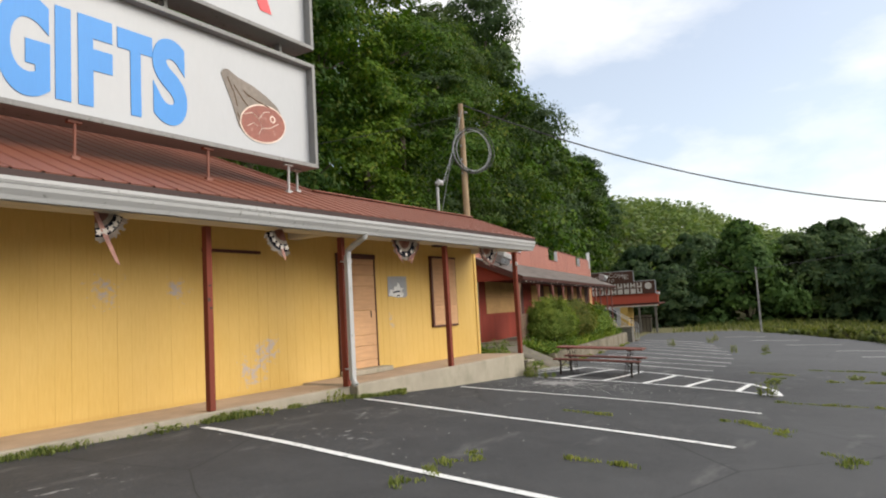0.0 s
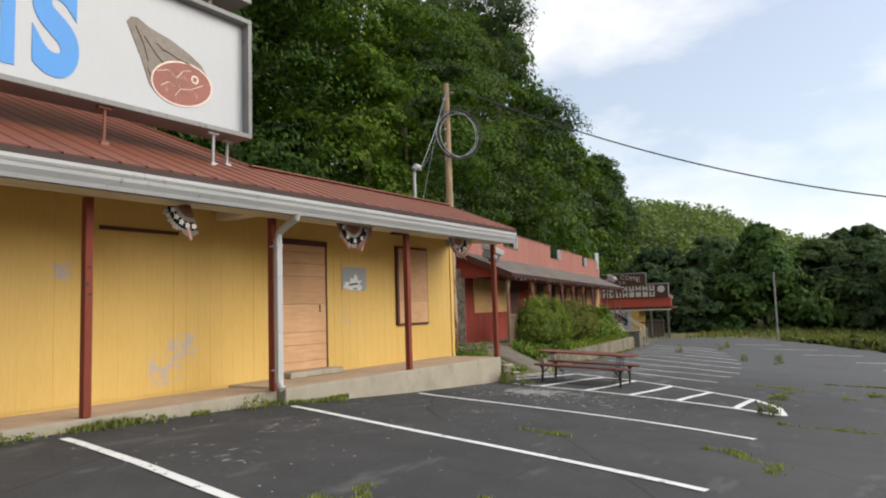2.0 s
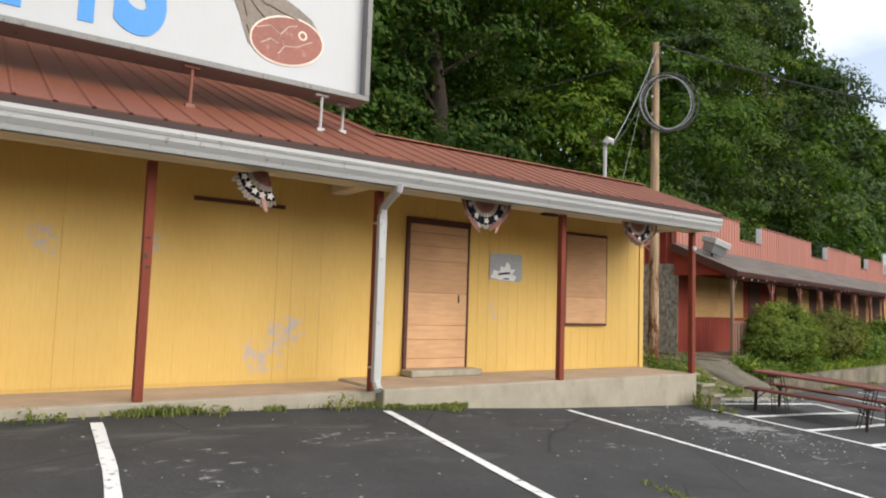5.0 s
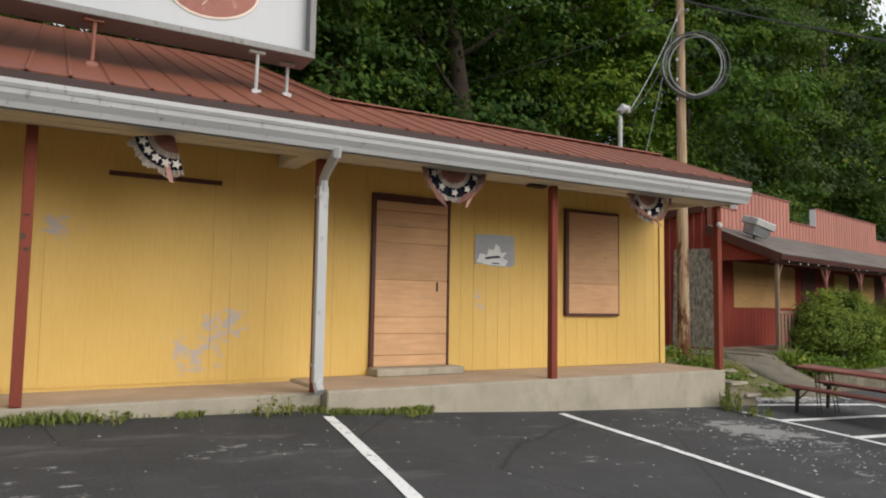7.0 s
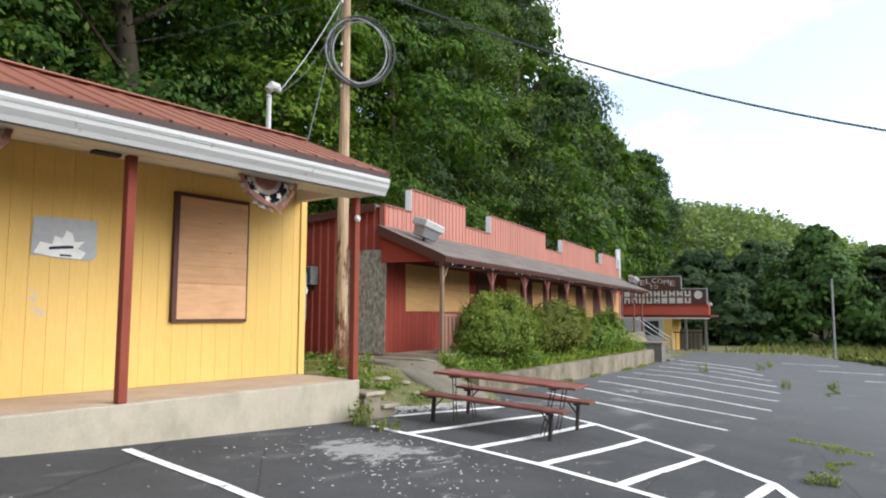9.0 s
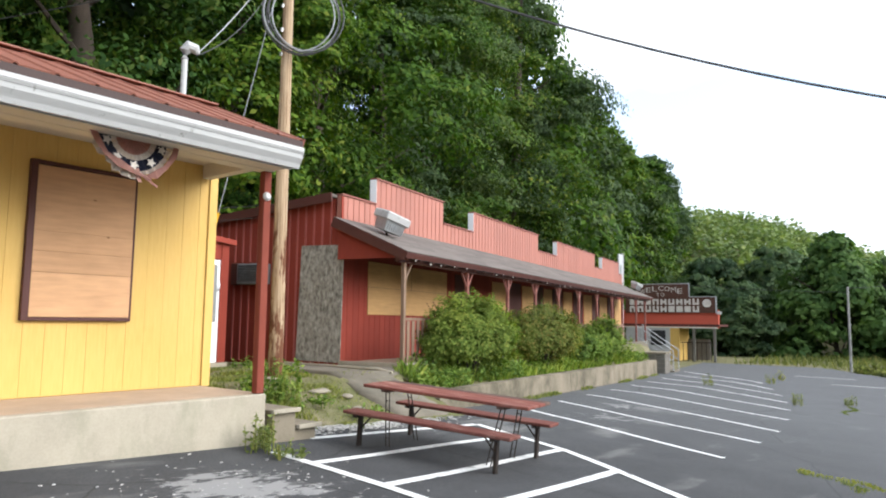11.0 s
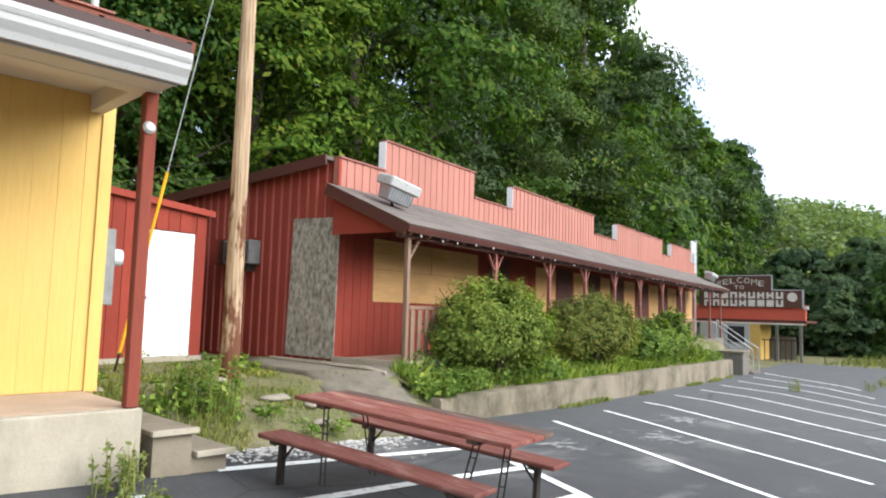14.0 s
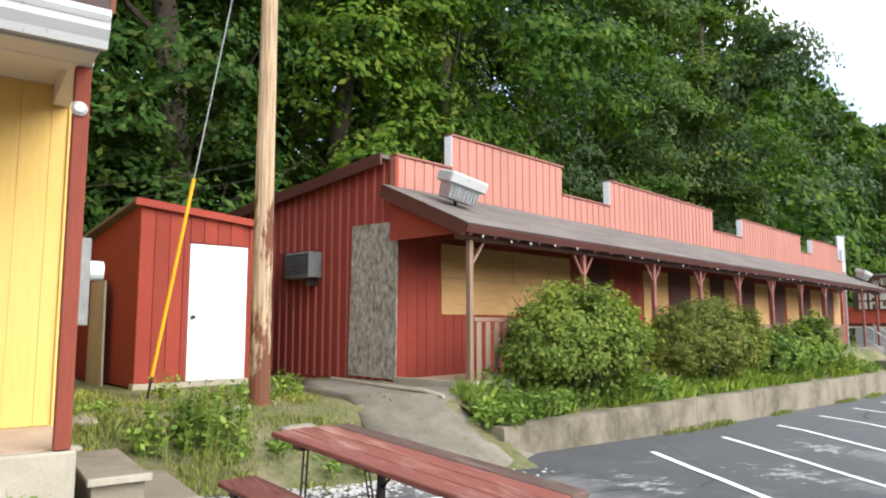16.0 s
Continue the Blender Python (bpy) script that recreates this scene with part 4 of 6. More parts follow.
lower = sign_box(3.64, 5.46, -12.6, -6.22, "white roof sign with blue GIFTS lettering and a painted ham")
FACE = -0.024
for ch, x0, x1, z0, z1 in (("G", -11.28, -10.66, 3.83, 5.06), ("I", -10.60, -10.41, 3.87, 5.03), ("F", -10.32, -9.87, 3.87, 5.03), ("T", -9.80, -9.29, 3.88, 5.02), ("S", -9.29, -8.75, 3.86, 5.09)):
    letter(ch, x0, z0, z1 - z0, x1 - x0, M_BLUE, lower, FACE, label="blue letter " + ch)
# painted ham
def ellipse(cx, cz, a, b, tilt, n=28):
    c, s = math.cos(tilt), math.sin(tilt)
    return [(cx + a * math.cos(t) * c - b * math.sin(t) * s, cz + a * math.cos(t) * s + b * math.sin(t) * c) for t in [2 * math.pi * i / n for i in range(n)]]


ham = [(-8.14, 4.84), (-8.09, 4.92), (-8.0, 4.94), (-7.82, 4.86), (-7.5, 4.79), (-7.22, 4.68), (-7.02, 4.57), (-6.92, 4.44), (-7.0, 4.25), (-7.5, 4.0), (-7.72, 4.0), (-7.82, 4.1), (-7.94, 4.42)]
part("picture", flat(ham, 0.004), M_HAM, lower, "brown painted ham rind").location = (0, FACE, 0)
part("picture", flat(ellipse(-7.32, 4.22, 0.485, 0.315, 0.16), 0.003), M_HAMRIM, lower, "cream painted fat rim").location = (0, FACE - 0.0045, 0)
part("picture", flat(ellipse(-7.32, 4.22, 0.462, 0.292, 0.16), 0.003), M_HAMFACE, lower, "pink painted ham slice").location = (0, FACE - 0.008, 0)
ring = bmesh.new()
outer, inner = ellipse(-7.13, 4.33, 0.06, 0.06, 0, 14), ellipse(-7.13, 4.33, 0.038, 0.038, 0, 14)
vo_ = [ring.verts.new((x, -0.002, z)) for x, z in outer]
vi_ = [ring.verts.new((x, -0.002, z)) for x, z in inner]
for i in range(14):
    ring.faces.new((vo_[i], vo_[(i + 1) % 14], vi_[(i + 1) % 14], vi_[i]))
part("picture", ring, M_HAMRIM, lower, "painted bone ring").location = (0, FACE - 0.0112, 0)
veins = bmesh.new()
for pts in ([(-7.72, 4.3), (-7.55, 4.36), (-7.42, 4.28), (-7.36, 4.14), (-7.44, 4.03)], [(-7.42, 4.28), (-7.32, 4.4), (-7.2, 4.44)], [(-7.36, 4.14), (-7.2, 4.17), (-7.0, 4.28)], [(-7.66, 4.12), (-7.54, 4.2), (-7.44, 4.16)]):
    add_tube(veins, [(x, 0, z) for x, z in pts], 0.008, 4)
part("picture", veins, M_HAMRIM, lower, "painted fat veins").location = (0, FACE - 0.009, 0)
strokes = bmesh.new()
for pts in ([(-8.02, 4.82), (-7.9, 4.6), (-7.84, 4.4)], [(-7.9, 4.72), (-7.72, 4.52), (-7.62, 4.44)], [(-7.6, 4.62), (-7.4, 4.56), (-7.2, 4.52)], [(-7.72, 4.68), (-7.6, 4.6)], [(-7.84, 4.3), (-7.8, 4.2)]):
    add_tube(strokes, [(x, 0, z) for x, z in pts], 0.011, 4)
part("picture", strokes, M_OLDWOOD, lower, "pale brush strokes on the rind").location = (0, FACE - 0.004, 0)
upper = sign_box(5.72, 7.55, -12.6, -6.22, "white roof sign with red lettering")
part("lettering", flat([(-7.62, 6.9), (-7.36, 6.9), (-7.06, 6.11), (-7.30, 6.11), (-7.5, 6.5)], 0.006), M_REDLET, upper, "red letter stroke").location = (0, FACE, 0)
part("lettering", flat([(-8.3, 6.18), (-8.05, 6.18), (-8.05, 6.95), (-8.3, 6.95)], 0.006), M_REDLET, upper, "red letter stroke").location = (0, FACE, 0)
# struts from the roof to the signs
for sx, sy in ((-12.2, -0.5), (-10.4, -0.5), (-8.45, -0.5), (-6.85, -0.5), (-6.45, -0.3)):
    z = EAVE_Z + RISE * (sy - EAVE_Y)
    bm = tube([(sx, sy, z - 0.02), (sx + 0.01, sy, 3.66)], 0.02, 8)
    add_box(bm, sx - 0.05, sx + 0.05, sy - 0.04, sy + 0.04, z - 0.02, z + 0.025)
    add_box(bm, sx - 0.09, sx + 0.09, sy - 0.035, sy + 0.035, 3.6, 3.638, 0.006)
    part("strut", bm, M_ROOF if sx < -7 else M_WHITE, lower, "sign strut").location = (0, 0.44, 0)
for sx in (-11.6, -9.0, -6.8):
    part("strut", box(sx - 0.03, sx + 0.03, 0.06, 0.2, 5.462, 5.718), M_SIGNFRAME, upper)

# service mast and meter on the end wall
mast = thing("service_mast", "white electric service mast with weatherhead and meter", "service mast", pose(0.087, 1.036, 0))
part("conduit", tube([(0, 0, 1.4), (0, 0, 4.3)], 0.04, 10), M_WHITE, mast)
part("weatherhead", tube([(0, 0, 4.28), (0.0, 0, 4.4), (0.03, -0.03, 4.46), (0.12, -0.06, 4.44), (0.15, -0.07, 4.38)], [0.055, 0.075, 0.08, 0.07, 0.03], 10), M_WHITE, mast, "white weatherhead cap")
bm = box(-0.06, 0.04, -0.95, -0.55, 0.75, 1.45, 0.01)
part("meter_box", bm, M_ACGREY, mast, "grey meter cabinet")
part("meter", tube([(0.04, -0.75, 1.2), (0.16, -0.75, 1.2)], [0.085, 0.08], 14), M_GLASS, mast, "round glass electric meter")
part("strap", box(-0.06, 0.05, -0.05, 0.05, 2.2, 2.24), M_GALV, mast)

# box steps at the porch end
steps_ = thing("box_steps", "weathered two-tread concrete box steps beside the porch", "steps", pose(0.02, -1.12, -0.58))
part("tread", box(-0.03, 0.33, -0.12, 0.95, 0.36, 0.40, 0.006), M_WALLCON, steps_)
part("tread", box(0.33, 0.66, -0.1, 0.95, 0.17, 0.21, 0.006), M_WALLCON, steps_)
part("riser", box(0.0, 0.31, -0.1, 0.93, 0.0, 0.36), M_WALLCON, steps_)
part("riser", box(0.31, 0.62, -0.08, 0.93, 0.0, 0.17), M_WALLCON, steps_)
part("nosing", box(-0.03, 0.34, -0.16, -0.12, 0.36, 0.405, 0.004), M_SLAB, steps_, "pale worn front nosing")
part("nosing", box(0.34, 0.67, -0.14, -0.1, 0.165, 0.21, 0.004), M_SLAB, steps_, "pale worn front nosing")

# ---- red long building ----
lodge = thing("long_red_building", "long red board building with stepped false front and porch", "building", B2.copy())
L2 = 24.3
LOW, HIGH = 3.22, 3.76
STEPS = ((0.0, 1.2, LOW), (1.2, 4.35, HIGH), (4.35, 6.12, LOW), (6.12, 11.52, HIGH), (11.52, 13.55, LOW), (13.55, 19.0, HIGH), (19.0, 20.25, LOW), (20.25, 23.6, HIGH), (23.6, L2, LOW))
BOARDS = ((0.95, 4.52), (7.45, 8.65), (9.9, 11.05), (12.05, 12.9), (14.3, 15.4), (17.1, 18.3), (19.7, 20.95), (22.5, 23.8))
bm = bmesh.new()
add_box(bm, 0.0, L2, 0.012, 0.16, -0.3, 2.75)
wall2 = part("front_wall", bm, M_RED, lodge, "dark red board wall under the porch")
par = bmesh.new()
for x0, x1, z1 in STEPS:
    add_box(par, x0 + 0.001, x1 - 0.001, 0.01, 0.12, 2.7, z1)
parapet = part("false_front", par, M_SALMON, lodge, "stepped false front of salmon red boards")
sb = board_mesh("parapet_board", 0.174, 0.013, 1.0, M_SALMON)
rb2 = board_mesh("red_board", 0.192, 0.018, 1.0, M_RED)
batten = board_mesh("batten", 0.035, 0.026, 1.0, M_BATTEN)
for x0, x1, z1 in STEPS:
    n = max(2, round((x1 - x0) / 0.215))
    w = (x1 - x0) / n
    for i in range(n):
        set_board("board", sb, parapet, pose(x0 + i * w, 0.011, 2.68), (w - 0.04) / 0.172, z1 - 2.68)
    part("coping", box(x0 - 0.01, x1 + 0.01, -0.03, 0.14, z1 + 0.002, z1 + 0.035, 0.004), M_TRIMRED, parapet)
for i in range(len(STEPS) - 1):
    xa = STEPS[i][1]
    if STEPS[i + 1][2] > STEPS[i][2]:
        part("step_cheek", box(xa - 0.012, xa - 0.003, -0.02, 0.14, LOW + 0.04, HIGH, 0.001), M_DOORWHITE, parapet, "white painted step edge")
# porch-level wall boards
for i in range(int(L2 / 0.2)):
    set_board("board", rb2, wall2, pose(0.05 + i * 0.2, 0.012, -0.02), 1, 2.6)
for k, (x0, x1) in enumerate(BOARDS):
    z0, z1 = (0.91, 2.0) if k == 0 else (0.62, 1.95)
    part("window_board", box(x0, x1, -0.03, -0.008, z0, z1, 0.003), M_PLYY, wall2, "plywood over a window")
part("board_seam", box(0.95, 4.52, -0.036, -0.031, 1.47, 1.478), M_OLDWOOD, wall2)
part("board_seam", box(2.72, 2.728, -0.036, -0.031, 1.48, 2.0), M_OLDWOOD, wall2)
for x0, x1 in ((5.0, 6.0), (8.75, 9.8), (11.15, 11.95), (13.0, 14.2), (15.6, 16.9), (18.4, 19.6), (21.1, 22.3)):
    part("door_panel", box(x0, x1, -0.026, -0.008, 0.02, 2.0, 0.004), M_DARKTRIM, wall2, "dark recessed door")
# gable end
bm = flat([(0.0, -0.3), (0.0, 3.2), (3.2, 2.93), (7.5, 2.5), (7.5, -0.3)], 0.12, pose(0.0, 0, 0, 0, 0, 90))
bm.transform(pose(0.0, 0.165, 0))
end2 = part("end_wall", bm, M_RED, lodge, "dark red board-and-batten end wall")
for i in range(36):
    v = 0.06 + i * 0.205
    if 1.68 < v < 2.75:
        spans = ((-0.05, 1.5), (1.98, 3.2 - 0.09 * v))
    else:
        spans = ((-0.05, 3.2 - 0.09 * v),)
    for z0, z1 in spans:
        set_board("batten", batten, end2, pose(-0.002, 0.2 + v, z0, 0, 0, -90), 1, z1 - z0)
part("corner_board", box(-0.02, 0.05, -0.012, 0.008, -0.05, 3.2, 0.003), M_RED, lodge)
bm = bmesh.new()
add_box(bm, -0.16, L2 + 0.1, 0.0, 7.7, -0.06, 0.0)
r2 = part("roof", bm, M_SHINGLE, lodge, "low-slope roof behind the false front")
r2.matrix_basis = pose(0, 0.125, 3.24, -math.degrees(math.atan(0.095)))
part("rake_trim", box(-0.2, -0.162, 0.0, 7.7, -0.16, 0.02, 0.004), M_DARKTRIM, r2, "dark rake board")
part("back_wall", box(0.0, L2, 7.6, 7.75, -0.3, 2.55), M_RED, lodge)
part("far_wall", box(L2 - 0.12, L2, 0.165, 7.6, -0.3, 2.6), M_RED, lodge)
# porch floor, posts, beam, roof
part("porch_floor", box(-0.02, 22.9, -1.5, 0.0, -0.45, -0.02, 0.012), M_PATH, lodge, "concrete porch floor")
part("porch_floor", box(0.0, 1.7, -1.46, -0.02, -0.019, -0.012), M_SLABTOP, lodge)
part("porch_curb", box(-0.045, 1.7, -1.53, -1.465, -0.3, 0.03, 0.012), M_SLAB, lodge, "pale chipped concrete porch edge")
part("porch_curb", box(-0.045, -0.021, -1.464, -0.03, -0.3, 0.025, 0.006), M_SLAB, lodge, "pale chipped concrete porch edge")
porch = bmesh.new()
P_IN, P_OUT = (0.0, 2.74), (-1.62, 2.03)
PSL = math.atan2(P_IN[1] - P_OUT[1], P_IN[0] - P_OUT[0])
PLEN = math.hypot(P_IN[1] - P_OUT[1], P_IN[0] - P_OUT[0])
add_box(porch, -0.25, 23.6, 0.0, PLEN, -0.06, 0.0)
proof = part("porch_roof", porch, M_DARKTRIM, lodge, "brown-grey shingled porch roof")
proof.matrix_basis = pose(0, P_OUT[0], P_OUT[1], math.degrees(PSL))
rs = random.Random(8)
shm = [board_mesh("shingle_strip", 1.0, 0.012, 0.2, M_SHINGLE) for _ in range(1)][0]
for row in range(11):
    yy = row * (PLEN / 11)
    xx = -0.27
    while xx < 23.6:
        ln = rs.uniform(0.85, 1.15)
        ln = min(ln, 23.62 - xx)
        ob = new("shingle", shm)
        ob.parent = proof
        ob.matrix_basis = pose(xx, yy - 0.015, 0.004 + 0.002 * rs.random(), -88.0) @ Matrix.Diagonal((ln - 0.006, 1, 0.92, 1))
        xx += ln
# dark trim colour stands in for the shade on the beam
beam = part("porch_beam", box(-0.2, 23.4, -1.44, -1.34, 1.86, 1.99, 0.006), M_DARKTRIM, lodge, "porch beam with its shade painted in as dark brown")
for i in range(48):
    uu = -0.15 + i * 0.5
    part("rafter_tail", box(uu - 0.025, uu + 0.025, -0.02, 0.5, -0.15, -0.062), M_DARKTRIM, proof).location = (0, 0, 0)
part("fascia", box(-0.27, -0.24, 0.0, PLEN, -0.17, 0.02), M_DARKTRIM, proof)
part("eave_board", box(-0.26, 23.6, -0.026, -0.004, -0.105, -0.012, 0.004), M_DARKTRIM, proof, "dark red-brown eave board")
bulb = bmesh.new()
bmesh.ops.create_uvsphere(bulb, u_segments=8, v_segments=6, radius=0.013)
for v in bulb.verts:
    v.co.z *= 1.5
bulb_ob = link_bm("bulb", bulb, M_CLOTHW, smooth=True)
lights = thing("string_lights", "string of small pale bulbs along the porch eave", "string lights", B2 @ pose(0, P_OUT[0], P_OUT[1]))
bulb_ob.parent = lights
bulb_ob.location = (0.0, -0.045, -0.15)
for i in range(1, 44):
    if i * 7 % 5 == 0 or i * 11 % 13 < 3:
        continue
    o = new("bulb", bulb_ob.data)
    o.parent = lights
    o.location = (i * 0.54 + 0.06 * math.sin(i * 2.1), -0.045, -0.15 - 0.02 * math.sin(i * 1.3))
part("cord", tube([(-0.2 + i * 0.27, -0.045, -0.118 - (0.012 if i % 2 else 0)) for i in range(88)], 0.005, 4), M_STEEL, lights)
gb = part("porch_gable", flat([(0.0, 1.95), (0.0, 2.7), (-1.45, 2.06), (-1.45, 1.95)], 0.03, pose(-0.1, 0.0, 0, 0, 0, 90)), M_RED, lodge, "red triangular porch end boarding")
for k, u in enumerate((0.05, 2.8, 5.2, 7.25, 9.35, 11.55, 13.87, 16.17, 18.0, 20.7, 22.8)):
    mat = M_OLDWOOD if k == 0 else M_TRIMRED
    post = part("porch_post", box(-0.037, 0.037, -0.037, 0.037, -0.019, 1.86, 0.006), mat, lodge, "weathered wooden post" if k == 0 else "faded red porch post")
    post.matrix_basis = pose(u, -1.39, 0)
    for s in (-1, 1):
        if k == 0 and s < 0:
            continue
        br = part("brace", box(-0.016, 0.016, -0.02, 0.02, 0.0, 0.36, 0.003), mat, post)
        br.matrix_basis = pose(s * 0.05, 0, 1.56, 0, s * 38, 0)
# porch rails
def rail(u0, u1, mat, h=0.85):
    ob = thing("porch_rail", "weathered slatted wooden porch railing", "railing", B2 @ pose(u0, -1.39, 0), "porch railings")
    w = u1 - u0
    part("top_rail", box(0.055, w - 0.055, -0.03, 0.03, h - 0.05, h), mat, ob)
    part("bottom_rail", box(0.055, w - 0.055, -0.02, 0.02, 0.08, 0.13), mat, ob)
    n = int(w / 0.19)
    for i in range(n):
        xx = 0.08 + i * (w - 0.16) / n
        part("slat", box(xx, xx + 0.1, -0.045, -0.031, 0.0 if i % 3 else 0.02, h - 0.06), mat, ob)
    return ob


rail(0.05, 2.8, M_OLDWOOD)
for a, b in ((9.35, 11.55), (11.55, 13.87), (13.87, 16.17), (16.17, 18.0)):
    rail(a, b, M_OLDWOOD, 0.75)


def flood_lamp(m, s=1.0):
    ob = thing("flood_lamp", "boxy grey metal floodlight tilted up on the porch roof", "floodlight", m, "porch roof floodlights")
    bm = bmesh.new()
    k = bmesh.new()
    bmesh.ops.create_cube(k, size=1)
    for v in k.verts:
        f = 0.9 if v.co.z > 0 else 0.76
        v.co = Vector((v.co.x * 0.52 * s * f, v.co.y * 0.36 * s * f, v.co.z * 0.26 * s))
    bmesh.ops.bevel(k, geom=k.edges[:], offset=0.015, segments=1, affect="EDGES")
    merge(bm, k)
    tilt = Matrix.Rotation(math.radians(15), 4, (0.74, 0.67, 0)) @ pose(0, 0, 0.2 * s, 8, 0, -16)
    part("housing", bm, M_GALV, ob, "grey sheet metal housing").matrix_basis = tilt
    part("lens_frame", box(-0.275 * s, 0.275 * s, -0.195 * s, 0.195 * s, 0.06 * s, 0.2 * s, 0.02), M_WHITE, ob, "pale lens frame").matrix_basis = tilt
    part("lens", box(-0.25 * s, 0.25 * s, -0.17 * s, 0.17 * s, 0.199 * s, 0.206 * s), M_GLASS, ob, "clear lamp glass").matrix_basis = tilt
    for i in range(9):
        xx = (-0.2 + i * 0.05) * s
        part("fin", box(xx - 0.004, xx + 0.004, -0.162 * s, -0.12 * s, -0.1 * s, 0.05 * s), M_GALV, ob).matrix_basis = tilt
    part("bracket", tube([(0, 0, -0.08), (0, 0, 0.2 * s)], 0.025, 6), M_STEEL, ob)
    return ob


flood_lamp(B2 @ pose(0.5, -0.72, 2.44), 1.14)
flood_lamp(B2 @ pose(23.0, -0.9, 2.37))

# strand board leaning over the side doorway
osb = thing("strand_board_sheet", "grey weathered strand board sheet over the side doorway", "board", B2 @ pose(-0.035, 0, 0.0))
bm = flat([(-0.06, -0.02), (1.0, 0.0), (0.93, 2.26), (-0.09, 2.24)], 0.018, pose(0, 0, 0, 0, 0, 90))
part("sheet", bm, M_OSB, osb)
for vz in ((0.1, 0.3), (0.8, 1.2), (0.1, 1.9), (0.85, 2.1)):
    part("screw", tube([(0.0, vz[0], vz[1]), (-0.006, vz[0], vz[1])], 0.012, 6), M_STEEL, osb).location = (-0.018, 0, 0)
# window air conditioner
ac = thing("window_air_conditioner", "old grey window air conditioner in the red wall", "air conditioner", B2 @ pose(-0.01, 1.74, 1.5))
part("case", box(-0.24, 0.02, 0.0, 0.68, 0.0, 0.42, 0.015), M_ACGREY, ac)
part("grille", box(-0.247, -0.241, 0.04, 0.64, 0.05, 0.38), M_DARK, ac, "dark louvred grille")
for i in range(9):
    part("louvre", box(-0.256, -0.246, 0.05, 0.63, 0.06 + i * 0.035, 0.072 + i * 0.035), M_ACGREY, ac)
part("sleeve", box(-0.1, 0.02, 0.68, 0.98, 0.0, 0.45, 0.01), M_DARKTRIM, ac, "dark wooden sleeve")
part("bracket", box(-0.22, 0.0, 0.1, 0.14, -0.12, -0.002), M_STEEL, ac)

# path slab
pm = bmesh.new()
path_out = [(4.52, 3.7), (4.3, 2.3), (4.78, 1.15), (5.02, 0.7), (4.8, -0.02), (3.9, -0.55), (2.9, -0.55), (2.7, 0.2), (3.0, 1.2), (3.0, 2.4), (3.6, 3.9)]
for zt in (0.0,):
    cx = sum(p[0] for p in path_out) / len(path_out)
    cy = sum(p[1] for p in path_out) / len(path_out)
    grid = []
    for s in (1.0, 0.8, 0.55, 0.3):
        grid.append([(cx + (a - cx) * s, cy + (b - cy) * s) for a, b in path_out])

    def path_z(xx, yy):
        return float(terrain_z(xx, yy)) + 0.05
    rings = [[pm.verts.new((a, b, path_z(a, b) - (0.12 if i == 0 else 0.0))) for a, b in r] for i, r in enumerate([grid[0]] + grid)]
    for ra, rb_ in zip(rings, rings[1:]):
        for i in range(len(ra)):
            j = (i + 1) % len(ra)
            pm.faces.new((ra[i], ra[j], rb_[j], rb_[i]))
    pm.faces.new(rings[-1])
path = link_bm("pavement", pm, M_PATH, smooth=True)
tagged(path, "old cracked concrete ramp up to the side door", "path", kind="structure")
edge = thing("path_edging", "pale timber edging strip along the path", "edging", pose(0, 0, 0))
EDGING = ((3.88, 3.45), (3.86, 2.8), (3.86, 2.2), (3.87, 1.75), (3.9, 1.4), (3.95, 1.05), (4.02, 0.75))
part("strip", tube([(x, y, path_z(x, y) + 0.012) for x, y in EDGING], [0.028, 0.031, 0.027, 0.032, 0.028, 0.03, 0.022], 6), M_SLAB, edge)

# retaining wall and planting bed
rw = thing("retaining_wall", "stained low concrete retaining wall along the lot", "retaining wall", B2.copy())
for i in range(8):
    u0, u1 = -0.75 + i * 2.45, -0.75 + (i + 1) * 2.45 - 0.012
    z0, z1 = -0.35 - 0.018 * max(u0, 0), -0.35 - 0.018 * max(u1, 0)
    bm = bmesh.new()
    pts = [(u0, -1.7), (u1, -1.7), (u1, z1), (u0, z0)]
    k = flat(pts, 0.22)
    bmesh.ops.bevel(k, geom=[e for e in k.edges if min(e.verts[0].co.z, e.verts[1].co.z) > -1.6 and abs(e.verts[0].co.x - e.verts[1].co.x) > 1], offset=0.02, segments=2, affect="EDGES")
    k.transform(pose(0, -2.36, 0))
    part("wall_section", k, M_WALLCON, rw)
bed = bmesh.new()
rows = []
for i in range(64):
    u = -0.55 + i * 0.31
    rows.append([bed.verts.new((u, v, -0.40 - 0.018 * max(u, 0) + 0.3 * smooth01((v + 2.36) / 0.9) * (1 + 0.04 * u * 0.3) + 0.05 * noise.noise(Vector((u * 1.7, v * 3, 0))))) for v in (-2.37, -2.15, -1.9, -1.65, -1.45)])
for a, b in zip(rows, rows[1:]):
    for j in range(4):
        bed.faces.new((a[j], b[j], b[j + 1], a[j + 1]))
bed_ob = link_bm("planting_bed", bed, M_GROUND, smooth=True)
bed_ob.matrix_world = B2.copy()
tagged(bed_ob, "weedy soil bed behind the retaining wall", "planting bed", kind="structure")

